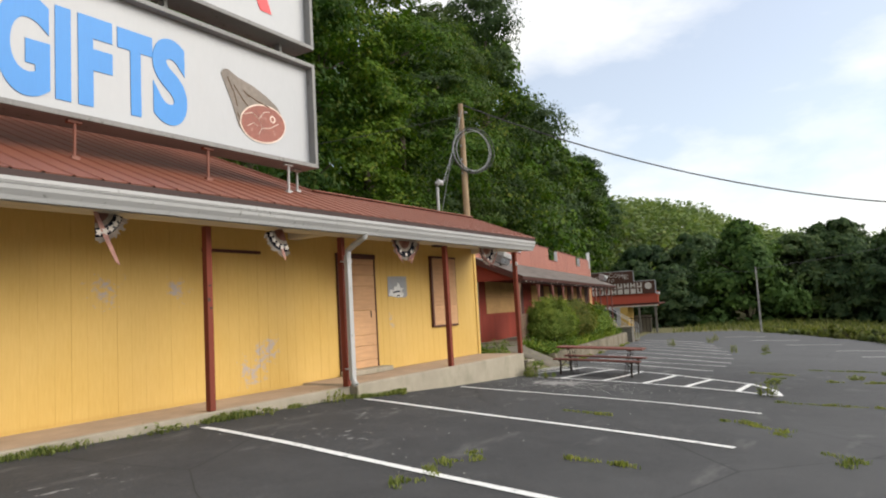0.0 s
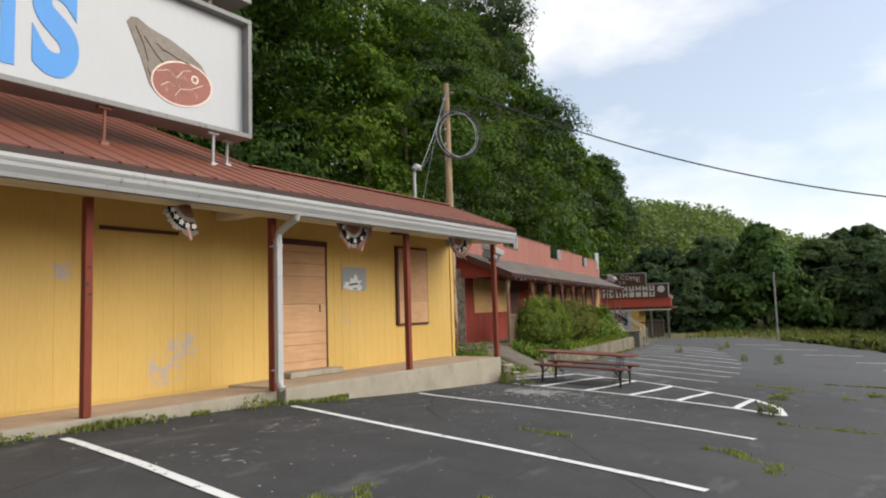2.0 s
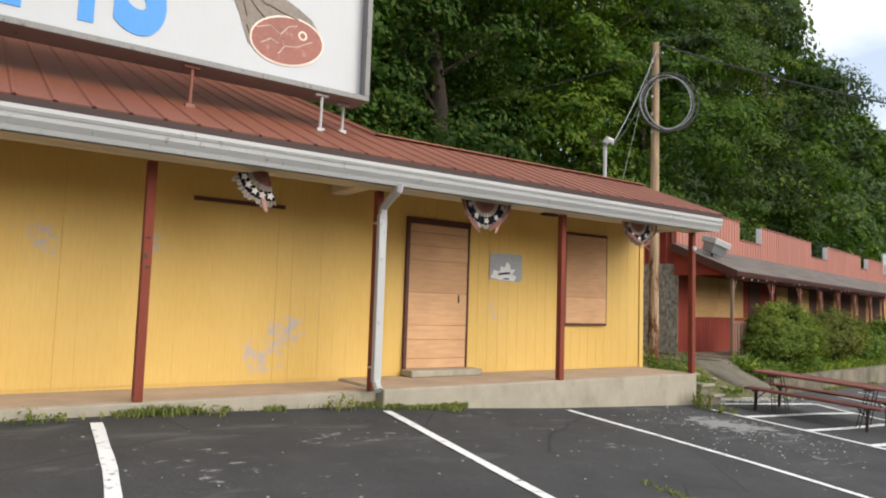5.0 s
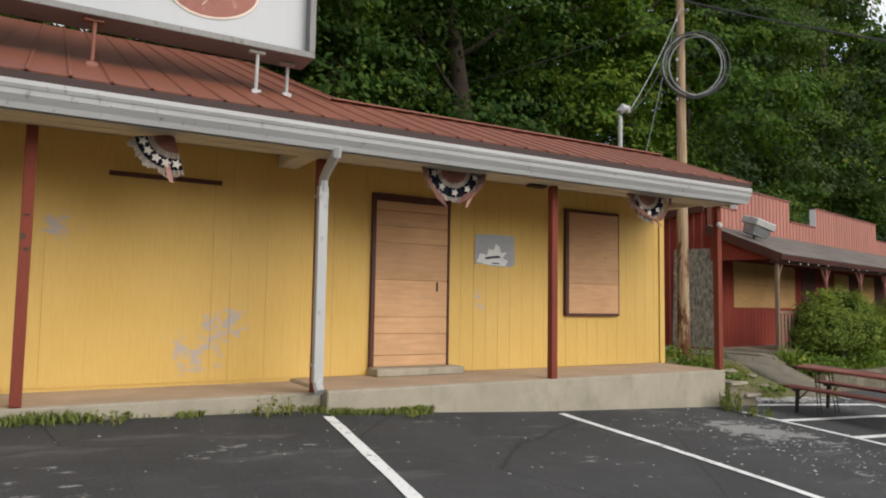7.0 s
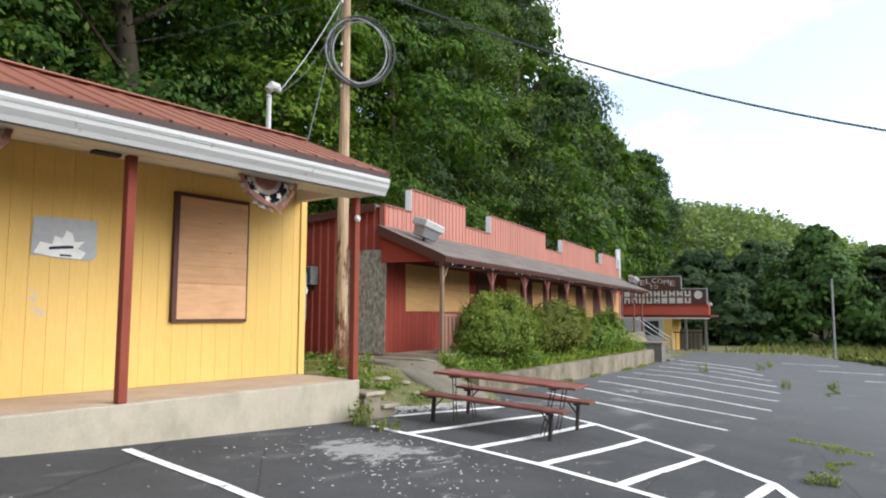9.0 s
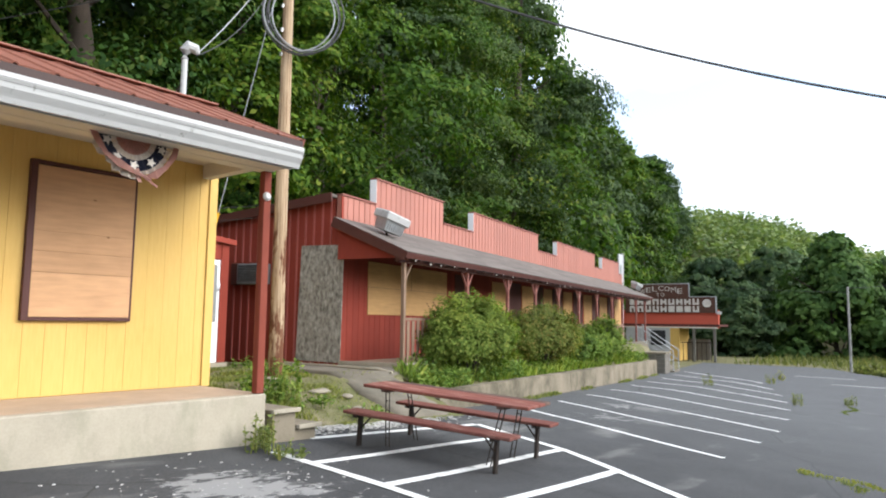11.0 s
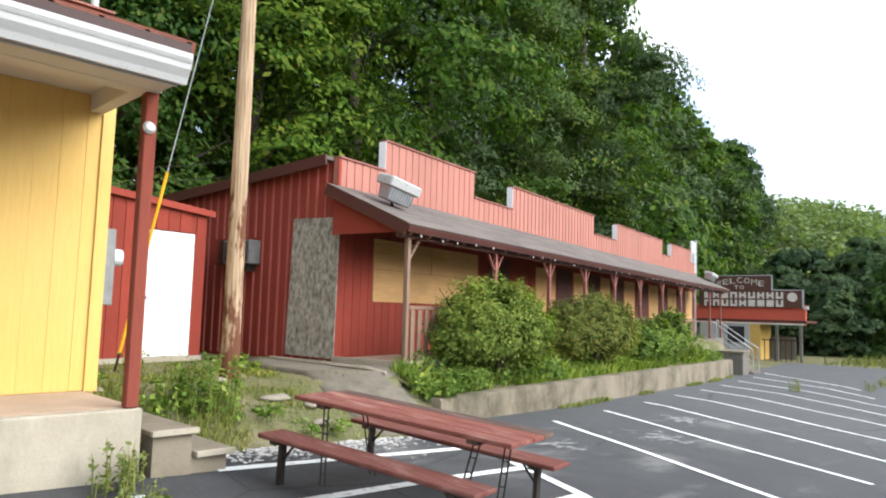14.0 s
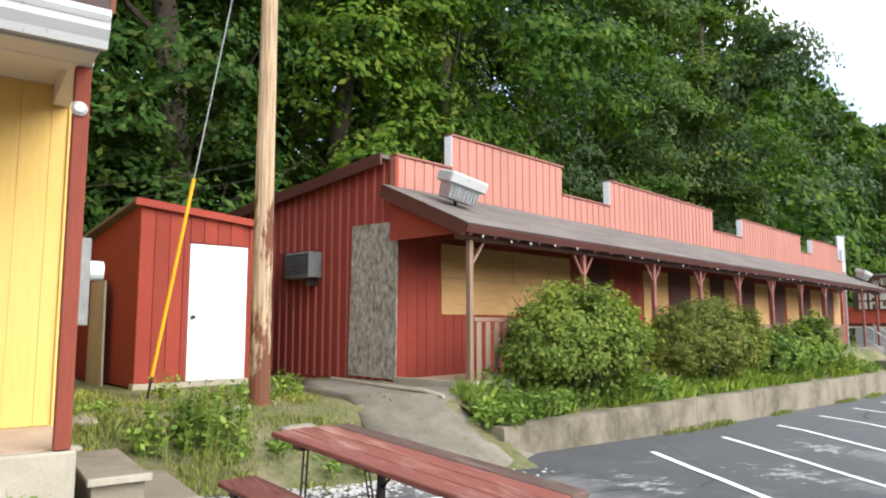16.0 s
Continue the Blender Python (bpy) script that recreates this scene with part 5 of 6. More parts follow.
# pier and stair rails at the far end of the wall
pier = thing("block_pier", "grey block pier beside the entrance steps", "pier", B2 @ pose(19.9, -2.75, -1.45))
for r in range(5):
    for c in range(3):
        for d in range(2):
            part("block", box(c * 0.42, c * 0.42 + 0.41, d * 0.42, d * 0.42 + 0.41, r * 0.19, r * 0.19 + 0.182, 0.008), M_STONE, pier)
part("cap", box(-0.06, 1.32, -0.06, 0.9, 0.955, 1.03, 0.012), M_WALLCON, pier)
stair = thing("entrance_steps", "concrete entrance steps with pale metal handrails", "steps", B2 @ pose(21.4, -2.9, -1.5))
for i in range(6):
    part("tread", box(0.0, 1.6, i * 0.29, i * 0.29 + 0.6, 0.0, 0.22 + i * 0.2, 0.01), M_PATH, stair)
for sx in (0.05, 1.55):
    bm = tube([(sx, 0.05, 0.2), (sx, 0.05, 1.1), (sx, 1.7, 2.25), (sx, 1.7, 1.2)], 0.025, 6)
    add_tube(bm, [(sx, 0.05, 0.65), (sx, 1.7, 1.75)], 0.02, 6)
    part("handrail", bm, M_GALV, stair, "pale metal handrail")

# white sign board at the end of the red building
ws = thing("white_sign_panel", "tall white framed sign panel behind the false front", "sign", B2 @ pose(24.6, 0.2, 2.6))
part("panel", box(0, 0.9, 0, 0.08, 0.3, 1.75, 0.01), M_SIGN, ws)
part("leg", box(0.05, 0.12, 0.0, 0.07, -3.6, 0.3), M_WHITE, ws)
part("leg", box(0.78, 0.85, 0.0, 0.07, -3.6, 0.3), M_WHITE, ws)
part("frame", box(0.86, 0.95, -0.02, 0.1, -0.5, 1.85, 0.006), M_WHITE, ws)
part("dark_print", box(0.15, 0.5, -0.012, -0.002, 0.75, 1.2), M_ACGREY, ws)

# ---- shed ----
SHED = pose(1.21, 3.84, -0.12, 0, 0, 8)
shed = thing("red_shed", "small dark red board shed with a white door", "shed", SHED)
SW, SD = 1.78, 2.6
bm = bmesh.new()
k = flat([(0, 0.1), (0.69, 0.1), (0.69, 2.02), (1.58, 2.02), (1.58, 0.1), (SW, 0.1), (SW, 2.36), (0, 2.5)], 0.09, pose(0, 0.1, 0))
merge(bm, k)
swall = part("front_wall", bm, M_RED, shed, "dark red boards")
for x0 in (0.0, 0.2, 0.4):
    set_board("board", rb2, swall, pose(x0 + 0.003, 0.008, 0.1), 1, 2.39)
for x0 in (0.69, 0.89, 1.09, 1.29):
    set_board("board", rb2, swall, pose(x0 + 0.003, 0.008, 2.03), 1, 0.4)
set_board("board", rb2, swall, pose(0.603, 0.008, 0.1), 0.42, 2.39)
set_board("board", rb2, swall, pose(1.592, 0.008, 0.1), 0.9, 2.27)
part("side_wall", flat([(0.1, 0.05), (SD, 0.05), (SD, 2.1), (0.1, 2.48)], 0.09, pose(0.0, 0, 0, 0, 0, 90)), M_RED, shed)
part("side_wall", flat([(0.1, 0.05), (SD, 0.05), (SD, 2.0), (0.1, 2.34)], 0.09, pose(SW - 0.09, 0, 0, 0, 0, 90)), M_RED, shed)
part("back_wall", box(0.0, SW, SD, SD + 0.09, 0.05, 2.0), M_RED, shed)
bm = box(-0.1, SW + 0.1, -0.06, SD + 0.2, 0, 0.05)
rf = part("roof", bm, M_SHINGLE, shed, "thin sloping shed roof")
rf.matrix_basis = pose(0, 0, 2.5, -8, 4.6, 0)
part("fascia", box(-0.1, SW + 0.1, -0.085, -0.062, -0.05, 0.055), M_RED, rf)
part("footing", box(-0.02, SW, -0.05, 0.1, -0.1, 0.095), M_SLAB, shed, "pale concrete footing")
sdoor = part("door", box(0.7, 1.57, 0.0, 0.045, 0.1, 2.01, 0.004), M_DOORWHITE, shed, "plain white door")
part("door_knob", tube([(0.76, -0.001, 0.98), (0.76, -0.05, 0.98)], [0.025, 0.03], 10), M_STEEL, sdoor, "dark door knob")
part("door_trim", box(1.572, 1.59, -0.012, 0.04, 0.1, 2.02), M_RED, shed)
part("leaning_panel", flat([(0.9, 0.0), (1.6, 0.0), (1.55, 1.5), (0.95, 1.5)], 0.03, pose(-0.13, 0, 0, 0, 0, 90)), M_SLAB, shed, "pale grey panel leaning on the side")

# ---- utility pole, coil, wires ----
POLE = (1.98, 1.29)
upole = thing("utility_pole", "weathered wooden utility pole with peeling brown base", "utility pole", pose(*POLE, -0.25))
part("pole", tube([(0, 0, 0), (0, 0, 7.28)], [0.118, 0.075], 14), M_POLE, upole)
for i in range(5):
    part("hardware", box(-0.13, -0.1, -0.02, 0.02, 5.2 + i * 0.4, 5.26 + i * 0.4), M_GALV, upole)
part("insulator", tube([(0.0, -0.12, 7.0), (0.0, -0.2, 7.0)], [0.04, 0.03], 8), M_ACGREY, upole)
coil = thing("cable_coil", "loose coil of grey cable hung on the pole", "cable coil", pose(2.02, 1.12, 5.62, 0, 0, -38))
for k, (rr_, ox) in enumerate(((0.62, 0.0), (0.57, 0.04), (0.66, -0.03), (0.60, -0.06), (0.64, 0.05))):
    pts = [((rr_ * math.cos(a) * 0.92 + ox + 0.1, -0.03 * k + 0.02 * math.sin(3 * a), rr_ * math.sin(a))) for a in [2 * math.pi * i / 40 for i in range(41)]]
    part("loop", tube(pts, 0.013, 5, False), M_WIREL if k in (1, 3) else M_WIRE, coil)
part("tie", tube([(0.0, 0.04, 0.58), (0.05, -0.16, 0.64)], 0.02, 5), M_WIRE, coil)


def wire(name, a, b, sag, r, mat, label, n=24):
    a, b = Vector(a), Vector(b)
    pts = [a.lerp(b, i / n) - Vector((0, 0, sag * 4 * (i / n) * (1 - i / n))) for i in range(n + 1)]
    ob = link_bm(name, tube(pts, r, 5), mat)
    return tagged(ob, label, "cable")


PT = (1.98, 1.2, 6.98)
end_pole = (1.98 + 33.5 * 0.5, 1.29 - 33.5 * 0.866)
wire("overhead_cable", PT, (end_pole[0], end_pole[1], 6.98), 3.94, 0.02, M_WIRE, "thick twisted overhead service cable crossing the lot", 48)
wire("overhead_cable", (1.98, 1.24, 6.9), (0.24, 0.97, 4.4), 0.12, 0.009, M_WIREL, "thin service cable from pole to mast")
wire("overhead_cable", (1.96, 1.28, 6.6), (0.22, 0.98, 4.36), 0.3, 0.007, M_WIRE, "thin service cable from pole to mast")
wire("overhead_cable", (1.98, 1.3, 6.7), (-3.0, 12.0, 6.2), 0.3, 0.008, M_WIRE, "thin cable running into the trees")
for z_ in (2.3, 2.5):
    wire("overhead_cable", (1.98, 1.4, z_ + 0.1), (-1.5, 6.9, z_ + 0.35), 0.2, 0.004, M_WIRE, "thin cable behind the shed")
op = thing("utility_pole", "weathered wooden utility pole at the lot edge", "utility pole", pose(end_pole[0], end_pole[1], float(terrain_z(*end_pole)) - 0.3))
part("pole", tube([(0, 0, 0), (0, 0, 9.0)], [0.14, 0.1], 12), M_POLE, op)
guy = thing("guy_wire", "steel guy wire with a yellow plastic guard", "guy wire", pose(0, 0, 0))
GA, GB = Vector((1.14, 2.66, -0.12)), Vector((1.96, 1.36, 6.75))
part("cable", tube([GA, GB], 0.008, 5), M_WIREL, guy)
part("guard", tube([GA.lerp(GB, 0.04), GA.lerp(GB, 0.375)], 0.02, 8), M_GUARD, guy, "yellow plastic guard")
part("anchor", tube([GA, GA.lerp(GB, 0.04)], 0.015, 6), M_STEEL, guy)

# far lot pole and its wires
FP = (38.0, -1.05)
fpz = float(terrain_z(*FP))
fp = thing("utility_pole", "slim grey utility pole at the grassy lot edge", "utility pole", pose(*FP, fpz - 0.3))
part("pole", tube([(0, 0, 0), (0.05, 0, 4.9)], [0.075, 0.055], 10), M_CHIP, fp)
wire("overhead_cable", (FP[0], FP[1], fpz + 4.5), (52, -26, 8.0), 0.8, 0.013, M_WIRE, "thin distant overhead power line")
wire("overhead_cable", (FP[0], FP[1], fpz + 4.3), (60, 30, 7.0), 0.6, 0.012, M_WIRE, "thin distant overhead power line")

sp_ = (40.0, -11.6)
side_pole = thing("utility_pole", "grey-brown wooden utility pole beyond the lot", "utility pole", pose(*sp_, float(terrain_z(*sp_)) - 0.3, 0, 1.2))
part("pole", tube([(0, 0, 0), (0, 0, 7.9)], [0.14, 0.09], 10), M_SIGNFRAME, side_pole)
part("crossarm", box(-0.06, 0.06, -0.55, 0.55, 7.3, 7.42, 0.01), M_OLDWOOD, side_pole)
part("transformer", tube([(-0.3, 0, 6.1), (-0.3, 0, 6.15), (-0.3, 0, 6.75), (-0.3, 0, 6.8)], [0.17, 0.2, 0.2, 0.15], 14), M_WIRE, side_pole, "dark grey transformer can")

# ---- picnic table ----
def picnic_table():
    xa, ya, xb, yb_ = 1.32, -1.5, 1.62, -3.52
    za, zb = float(lot_z(xa, ya)), float(lot_z(xb, yb_))
    ln = math.hypot(xb - xa, yb_ - ya)
    tilt = math.degrees(math.atan2(za - zb, ln))
    m = pose((xa + xb) / 2, (ya + yb_) / 2, (za + zb) / 2, 0, 0, 0) @ pose(0, 0, 0, 0, 0, math.degrees(math.atan2(yb_ - ya, xb - xa))) @ pose(0, 0, 0, 0, tilt, 0)
    t = thing("picnic_table", "red-stained plank picnic table with folding metal legs and benches", "picnic table", m)
    h = ln / 2
    rt = random.Random(11)
    for i in range(4):
        y0 = -0.31 + i * 0.155
        mat = M_TABLEGREY if i == 3 else M_TABLE
        bm = box(-h - rt.uniform(0, 0.03), h + rt.uniform(0, 0.03), y0 + 0.004, y0 + 0.151, 0.63, 0.665, 0.006)
        part("top_plank", bm, mat, t, "greyed bare plank" if i == 3 else "")
    for sx in (-h + 0.28, h - 0.3):
        part("cross_batten", box(sx - 0.045, sx + 0.045, -0.29, 0.29, 0.60, 0.629), M_TABLEGREY, t)
        for sy in (-0.22, 0.22):
            leg = bmesh.new()
            for dx in (-0.025, 0.025):
                add_tube(leg, [(sx + dx, sy, 0.60), (sx + dx + 0.1 * (1 if sx < 0 else -1), sy * 1.35, 0.0)], 0.007, 5)
            for q in range(1, 6):
                fz = q / 6
                add_tube(leg, [(sx - 0.025 + 0.1 * (1 if sx < 0 else -1) * fz, sy * (1 + 0.35 * fz), 0.60 * (1 - fz)), (sx + 0.025 + 0.1 * (1 if sx < 0 else -1) * fz, sy * (1 + 0.35 * fz), 0.60 * (1 - fz))], 0.005, 4)
            part("table_leg", leg, M_STEEL, t, "thin rusty wire leg")
    for sy in (-0.54, 0.5):
        part("bench_plank", box(-h, h, sy - 0.13, sy + 0.13, 0.37, 0.405, 0.008), M_TABLE, t)
        for sx in (-h + 0.16, h - 0.2):
            lg = box(sx - 0.018, sx + 0.018, sy - 0.03, sy + 0.03, 0.0, 0.34, 0.003)
            add_tube(lg, [(sx, sy, 0.2), (sx + (0.14 if sx < 0 else -0.14), sy, 0.355)], 0.01, 5)
            add_box(lg, sx - 0.03, sx + 0.03, sy - 0.11, sy + 0.11, 0.34, 0.369)
            part("bench_leg", lg, M_STEEL, t, "dark steel bench leg")
    return t


picnic_table()

# ---- far entrance building with the welcome sign ----
GATE = pose(42.0, 7.2, -1.75, 0, 0, -90 + 8)
gate = thing("entrance_building", "small red-fronted entrance building with welcome sign boards", "building", GATE)
# local x runs away to the left as seen from the lot (negative), y into the building
part("fascia_band", box(-6.4, 0.15, -0.1, 0.25, 2.35, 3.55, 0.02), M_FASCIARED, gate, "orange-red roof fascia").matrix_basis = pose(0, 0, 0, -10, 0, 0)
part("eave_trim", box(-6.4, 0.2, -0.55, -0.45, 2.28, 2.37), M_CREAM, gate)
part("sign_board", box(-6.0, 0.0, 0.3, 0.38, 3.3, 4.35, 0.01), M_BROWNSIGN, gate, "brown sign board with white lettering")
part("sign_board", box(-5.2, -1.7, 0.25, 0.33, 4.3, 5.25, 0.01), M_BROWNSIGN, gate, "brown welcome sign board")
frm = bmesh.new()
add_box(frm, -5.25, -1.65, 0.24, 0.34, 5.25, 5.31)
add_box(frm, -1.7, -1.64, 0.24, 0.34, 4.35, 5.25)
add_box(frm, -0.02, 0.06, 0.28, 0.4, 3.3, 4.41)
add_box(frm, -1.7, 0.0, 0.28, 0.4, 4.35, 4.41)
part("sign_frame", frm, M_GALV, gate)
for i, ch in enumerate("WELCOME"):
    letter(ch, -4.95 + i * 0.42, 4.82 - 0.04 * abs(i - 3) ** 1.5, 0.34, 0.34, M_CLOTHW, gate, 0.24, 0.01, "pale letter " + ch)
for i, ch in enumerate("TO"):
    letter(ch, -3.85 + i * 0.32, 4.42, 0.24, 0.25, M_CLOTHW, gate, 0.24, 0.01, "pale letter " + ch)
rg = random.Random(21)
for row, z0 in enumerate((3.85, 3.36)):
    xx = -5.7
    while xx < (-1.2 if row == 0 else -1.3):
        w = 0.42
        bm = box(xx, xx + 0.13, -0.012, 0, z0, z0 + 0.4)
        add_box(bm, xx + 0.28, xx + 0.41, -0.012, 0, z0, z0 + 0.4)
        add_box(bm, xx + 0.13, xx + 0.28, -0.012, 0, z0 + (0.0 if rg.random() < 0.5 else 0.27), z0 + (0.13 if rg.random() < 0.5 else 0.4))
        part("name_shape", bm, M_CLOTHW, gate, "blocky white sign shape").location = (0, 0.297, 0)
        xx += 0.53
part("sign_disc", flat(ellipse(-0.55, 3.95, 0.28, 0.28, 0, 18), 0.02), M_CLOTHW, gate, "white round sign emblem").location = (0, 0.297, 0)
part("wall", box(-3.0, -2.4, 0.4, 3.5, 0.0, 2.4), M_YELLOW, gate, "yellow kiosk wall")
part("window", box(-4.3, -3.3, 0.33, 0.372, 1.1, 2.1), M_DARK, gate, "dark kiosk window")
part("wall", box(-6.0, -3.002, 0.376, 3.5, 0.0, 2.4), M_WHITE, gate, "pale kiosk wall")
for xx in (-0.1, -1.4):
    part("post", box(xx - 0.08, xx + 0.08, 0.1, 0.26, 0.0, 2.4), M_STONE, gate)
part("roof", box(-6.3, 0.2, 0.3, 4.0, 2.4, 2.55), M_DARKTRIM, gate)
part("back_screen", box(-2.4, -0.9, 3.2, 3.3, 0.0, 1.5), M_STONE, gate)
for i in range(7):
    part("gate_bar", box(-2.2 + i * 0.3, -2.16 + i * 0.3, 0.5, 0.54, 0.05, 1.3), M_STEEL, gate)
part("gate_rail", box(-2.35, -0.2, 0.5, 0.54, 1.3, 1.36), M_STEEL, gate)
part("side_lamp", box(0.1, 0.35, 0.0, 0.3, 3.2, 3.4, 0.02), M_WHITE, gate, "small white lamp")

# ---- trees ----
def leaf_cards(centres, size, rng, up=0.8, aspect=1.8, out=None):
    """Small folded leaf sprays, one quad each, turned outward where a direction is given."""
    n = len(centres)
    nrm = rng.normal(size=(n, 3))
    if out is None:
        nrm[:, 2] = np.abs(nrm[:, 2]) + up
    else:
        nrm = out + 0.42 * nrm
    nrm /= np.linalg.norm(nrm, axis=1)[:, None]
    ax = rng.normal(size=(n, 3))
    ax -= (ax * nrm).sum(1)[:, None] * nrm
    ax /= np.linalg.norm(ax, axis=1)[:, None]
    ay = np.cross(nrm, ax)
    s = size * rng.uniform(0.55, 1.35, n)[:, None]
    fold = rng.uniform(0.05, 0.4, n)[:, None]
    v = np.empty((n, 4, 3))
    v[:, 0] = centres - ax * s * aspect * 0.5
    v[:, 1] = centres + ay * s * 0.5 - nrm * s * fold * 0.4
    v[:, 2] = centres + ax * s * aspect * 0.5 - nrm * s * fold * 0.5
    v[:, 3] = centres - ay * s * 0.5 - nrm * s * fold * 0.4
    return v.reshape(-1, 3), np.arange(4 * n).reshape(n, 4)


def crown_points(rng, n_clumps, leaves, height, radius, base, cone=0.0):
    """Flattened leafy boughs hung round an uneven crown, and the way each leaf faces."""
    pts, outs = [], []
    for i in range(n_clumps):
        t = (i + rng.uniform(0, 1)) / n_clumps
        z = base + (height - base) * t
        prof = (1 - t) ** 0.62 if cone else math.sin(math.pi * min(1, 0.16 + 0.80 * t)) ** 0.7
        a = rng.uniform(0, 2 * math.pi)
        lob = 1 + 0.26 * math.sin(3 * a + 5 * t) + 0.2 * math.sin(11 * t + a)
        r = radius * prof * lob * math.sqrt(rng.uniform(0.3, 1.0))
        c = np.array([r * math.cos(a), r * math.sin(a), z])
        cr = rng.uniform(0.55, 1.45) * (radius / 3.6) * (0.75 + 0.4 * prof)
        d = rng.normal(size=(leaves, 3))
        d[:, 2] = np.where(d[:, 2] < 0, -d[:, 2] * rng.uniform(-0.6, 1.0, leaves), d[:, 2])
        d /= np.linalg.norm(d, axis=1)[:, None]
        face = d + np.array([0.45 * math.cos(a), 0.45 * math.sin(a), 0.3])
        lump = 1 + 0.25 * np.sin(4.0 * np.arctan2(d[:, 1], d[:, 0]) + 6.0 * t * i) + 0.12 * rng.normal(size=leaves)
        d *= (rng.uniform(0.35, 1.0, leaves) ** 0.5 * lump)[:, None] * cr
        d[:, 2] *= 0.55
        d[:, 2] -= 0.22 * (d[:, 0] ** 2 + d[:, 1] ** 2) / cr
        pts.append(c + d)
        outs.append(face)
    return np.concatenate(pts), np.concatenate(outs)


def tree(seed, height, radius, base, clumps, leaves, size, cone=0.0, label="tall leafy broadleaf tree on the wooded slope", mat=None):
    rng = np.random.default_rng(seed)
    rr = random.Random(seed)
    t = thing("tree", label, "tree", pose(0, 0, 0), "trees behind the buildings")
    bm = bmesh.new()
    top = height * 0.8
    trunk_pts = [(0.25 * math.sin(i * 0.9 + seed), 0.22 * math.cos(i * 0.7 + seed), -0.6 + (top + 0.6) * i / 7) for i in range(8)]
    add_tube(bm, trunk_pts, [0.30 * (1 - 0.115 * i) * height / 13 for i in range(8)], 8)
    part("trunk", bm, M_BARK, t, smooth=True)
    for i in range(9):
        z = base + (top - base) * (0.05 + 0.1 * i)
        k = min(6, max(0, int((z + 0.6) / (top + 0.6) * 7)))
        p = Vector(trunk_pts[k])
        p.z = z
        a = i * 2.4 + rr.uniform(-0.4, 0.4)
        ln = radius * rr.uniform(0.55, 0.85)
        q = [p + Vector((math.cos(a) * ln * s, math.sin(a) * ln * s, ln * 0.6 * s ** 1.2)) for s in (0, 0.35, 0.7, 1.0)]
        part("limb", tube(q, [0.10, 0.075, 0.045, 0.015], 5), M_BARK, t)
    centres, out = crown_points(rng, clumps, leaves, height, radius, base, cone)
    v, q = leaf_cards(centres, size, rng, out=out)
    tagged(mesh_np("crown", v, q, mat or M_LEAF, t), kind="stuff")
    return t


MAPLE, DULL = "tall bright green maple on the wooded slope", "tall dull green broadleaf tree on the slope"
near = [tree(31, 22.0, 4.6, 2.0, 108, 480, 0.124, 0.0, MAPLE, M_MAPLE), tree(33, 22.0, 5.0, 1.6, 108, 480, 0.128, 0.0, MAPLE, M_MAPLE),
        tree(32, 22.0, 4.2, 2.2, 135, 400, 0.118, 0.0, DULL, M_COOL), tree(34, 22.0, 4.5, 2.0, 135, 400, 0.12)]
deep = [tree(35, 23.0, 4.6, 2.0, 135, 95, 0.29, 0.0, MAPLE, M_MAPLE), tree(36, 23.0, 5.0, 2.0, 135, 95, 0.29, 0.0, DULL, M_COOL)]
rt = random.Random(17)
placed = set()


def plant(kind, u, v, s, wide=1.0):
    w = B2 @ Vector((u, v, 0))
    if w.x < 1 and w.y < 10.5:
        w.y = 10.5 + rt.uniform(-0.5, 0.5)
    m = pose(w.x, w.y, float(terrain_z(w.x, w.y)), rt.uniform(-3, 3), rt.uniform(-3, 3), rt.uniform(0, 360)) @ Matrix.Diagonal((s * wide, s * wide, s * rt.uniform(0.94, 1.05), 1))
    if kind in placed:
        o = copy_thing(kind, Matrix.Identity(4))
    else:
        placed.add(kind)
        o = kind
    o.matrix_basis = m


def row_height(u):
    """Size of a tree on the front row, whose tops keep an even line along the slope."""
    w = B2 @ Vector((u, 9.7, 0))
    top = float(np.interp(u, [-25, 14, 22, 28, 33, 37, 41, 46, 51, 60, 75, 100, 125], [22.5, 22.5, 22, 24, 29.5, 25.8, 24.6, 24.2, 22.8, 23.2, 23.6, 22.5, 21]))
    return (top - float(terrain_z(w.x, w.y))) / 22.8


# front row just behind the buildings, then deeper rows up the slope
for i, u in enumerate(np.arange(-22, 36, 4.6)):
    # darker-leaved kind at low u paints in the deep forest shade
    kind = near[3] if u < 2 else near[i % 2] if u < 14 else near[2 + i % 2]
    plant(kind, u + rt.uniform(-0.8, 0.8), 9.6 + rt.uniform(-0.7, 0.9), row_height(u) * (rt.uniform(0.9, 1.05) if u < 26 else 1.0), 0.78 if u > 30 else 1.0)
for i, u in enumerate(np.arange(-24, 36, 6.6)):
    if 19 < u < 28:
        continue
    plant(deep[i % 2], u + rt.uniform(-1.2, 1.2), 15.5 + rt.uniform(-1.2, 1.2), rt.uniform(0.88, 1.0))
for i, u in enumerate(np.arange(-26, 80, 10.0)):
    if 26 < u < 40:
        continue
    plant(deep[i % 2], u + rt.uniform(-2, 2), 23.0 + rt.uniform(-2, 2), rt.uniform(0.85, 0.98))
for i, u in enumerate(np.arange(38.5, 119, 6.2)):
    plant(deep[i % 2], u + rt.uniform(-1.0, 1.0), 9.8 + rt.uniform(-1.0, 1.5), row_height(u) * rt.uniform(0.86, 1.05))

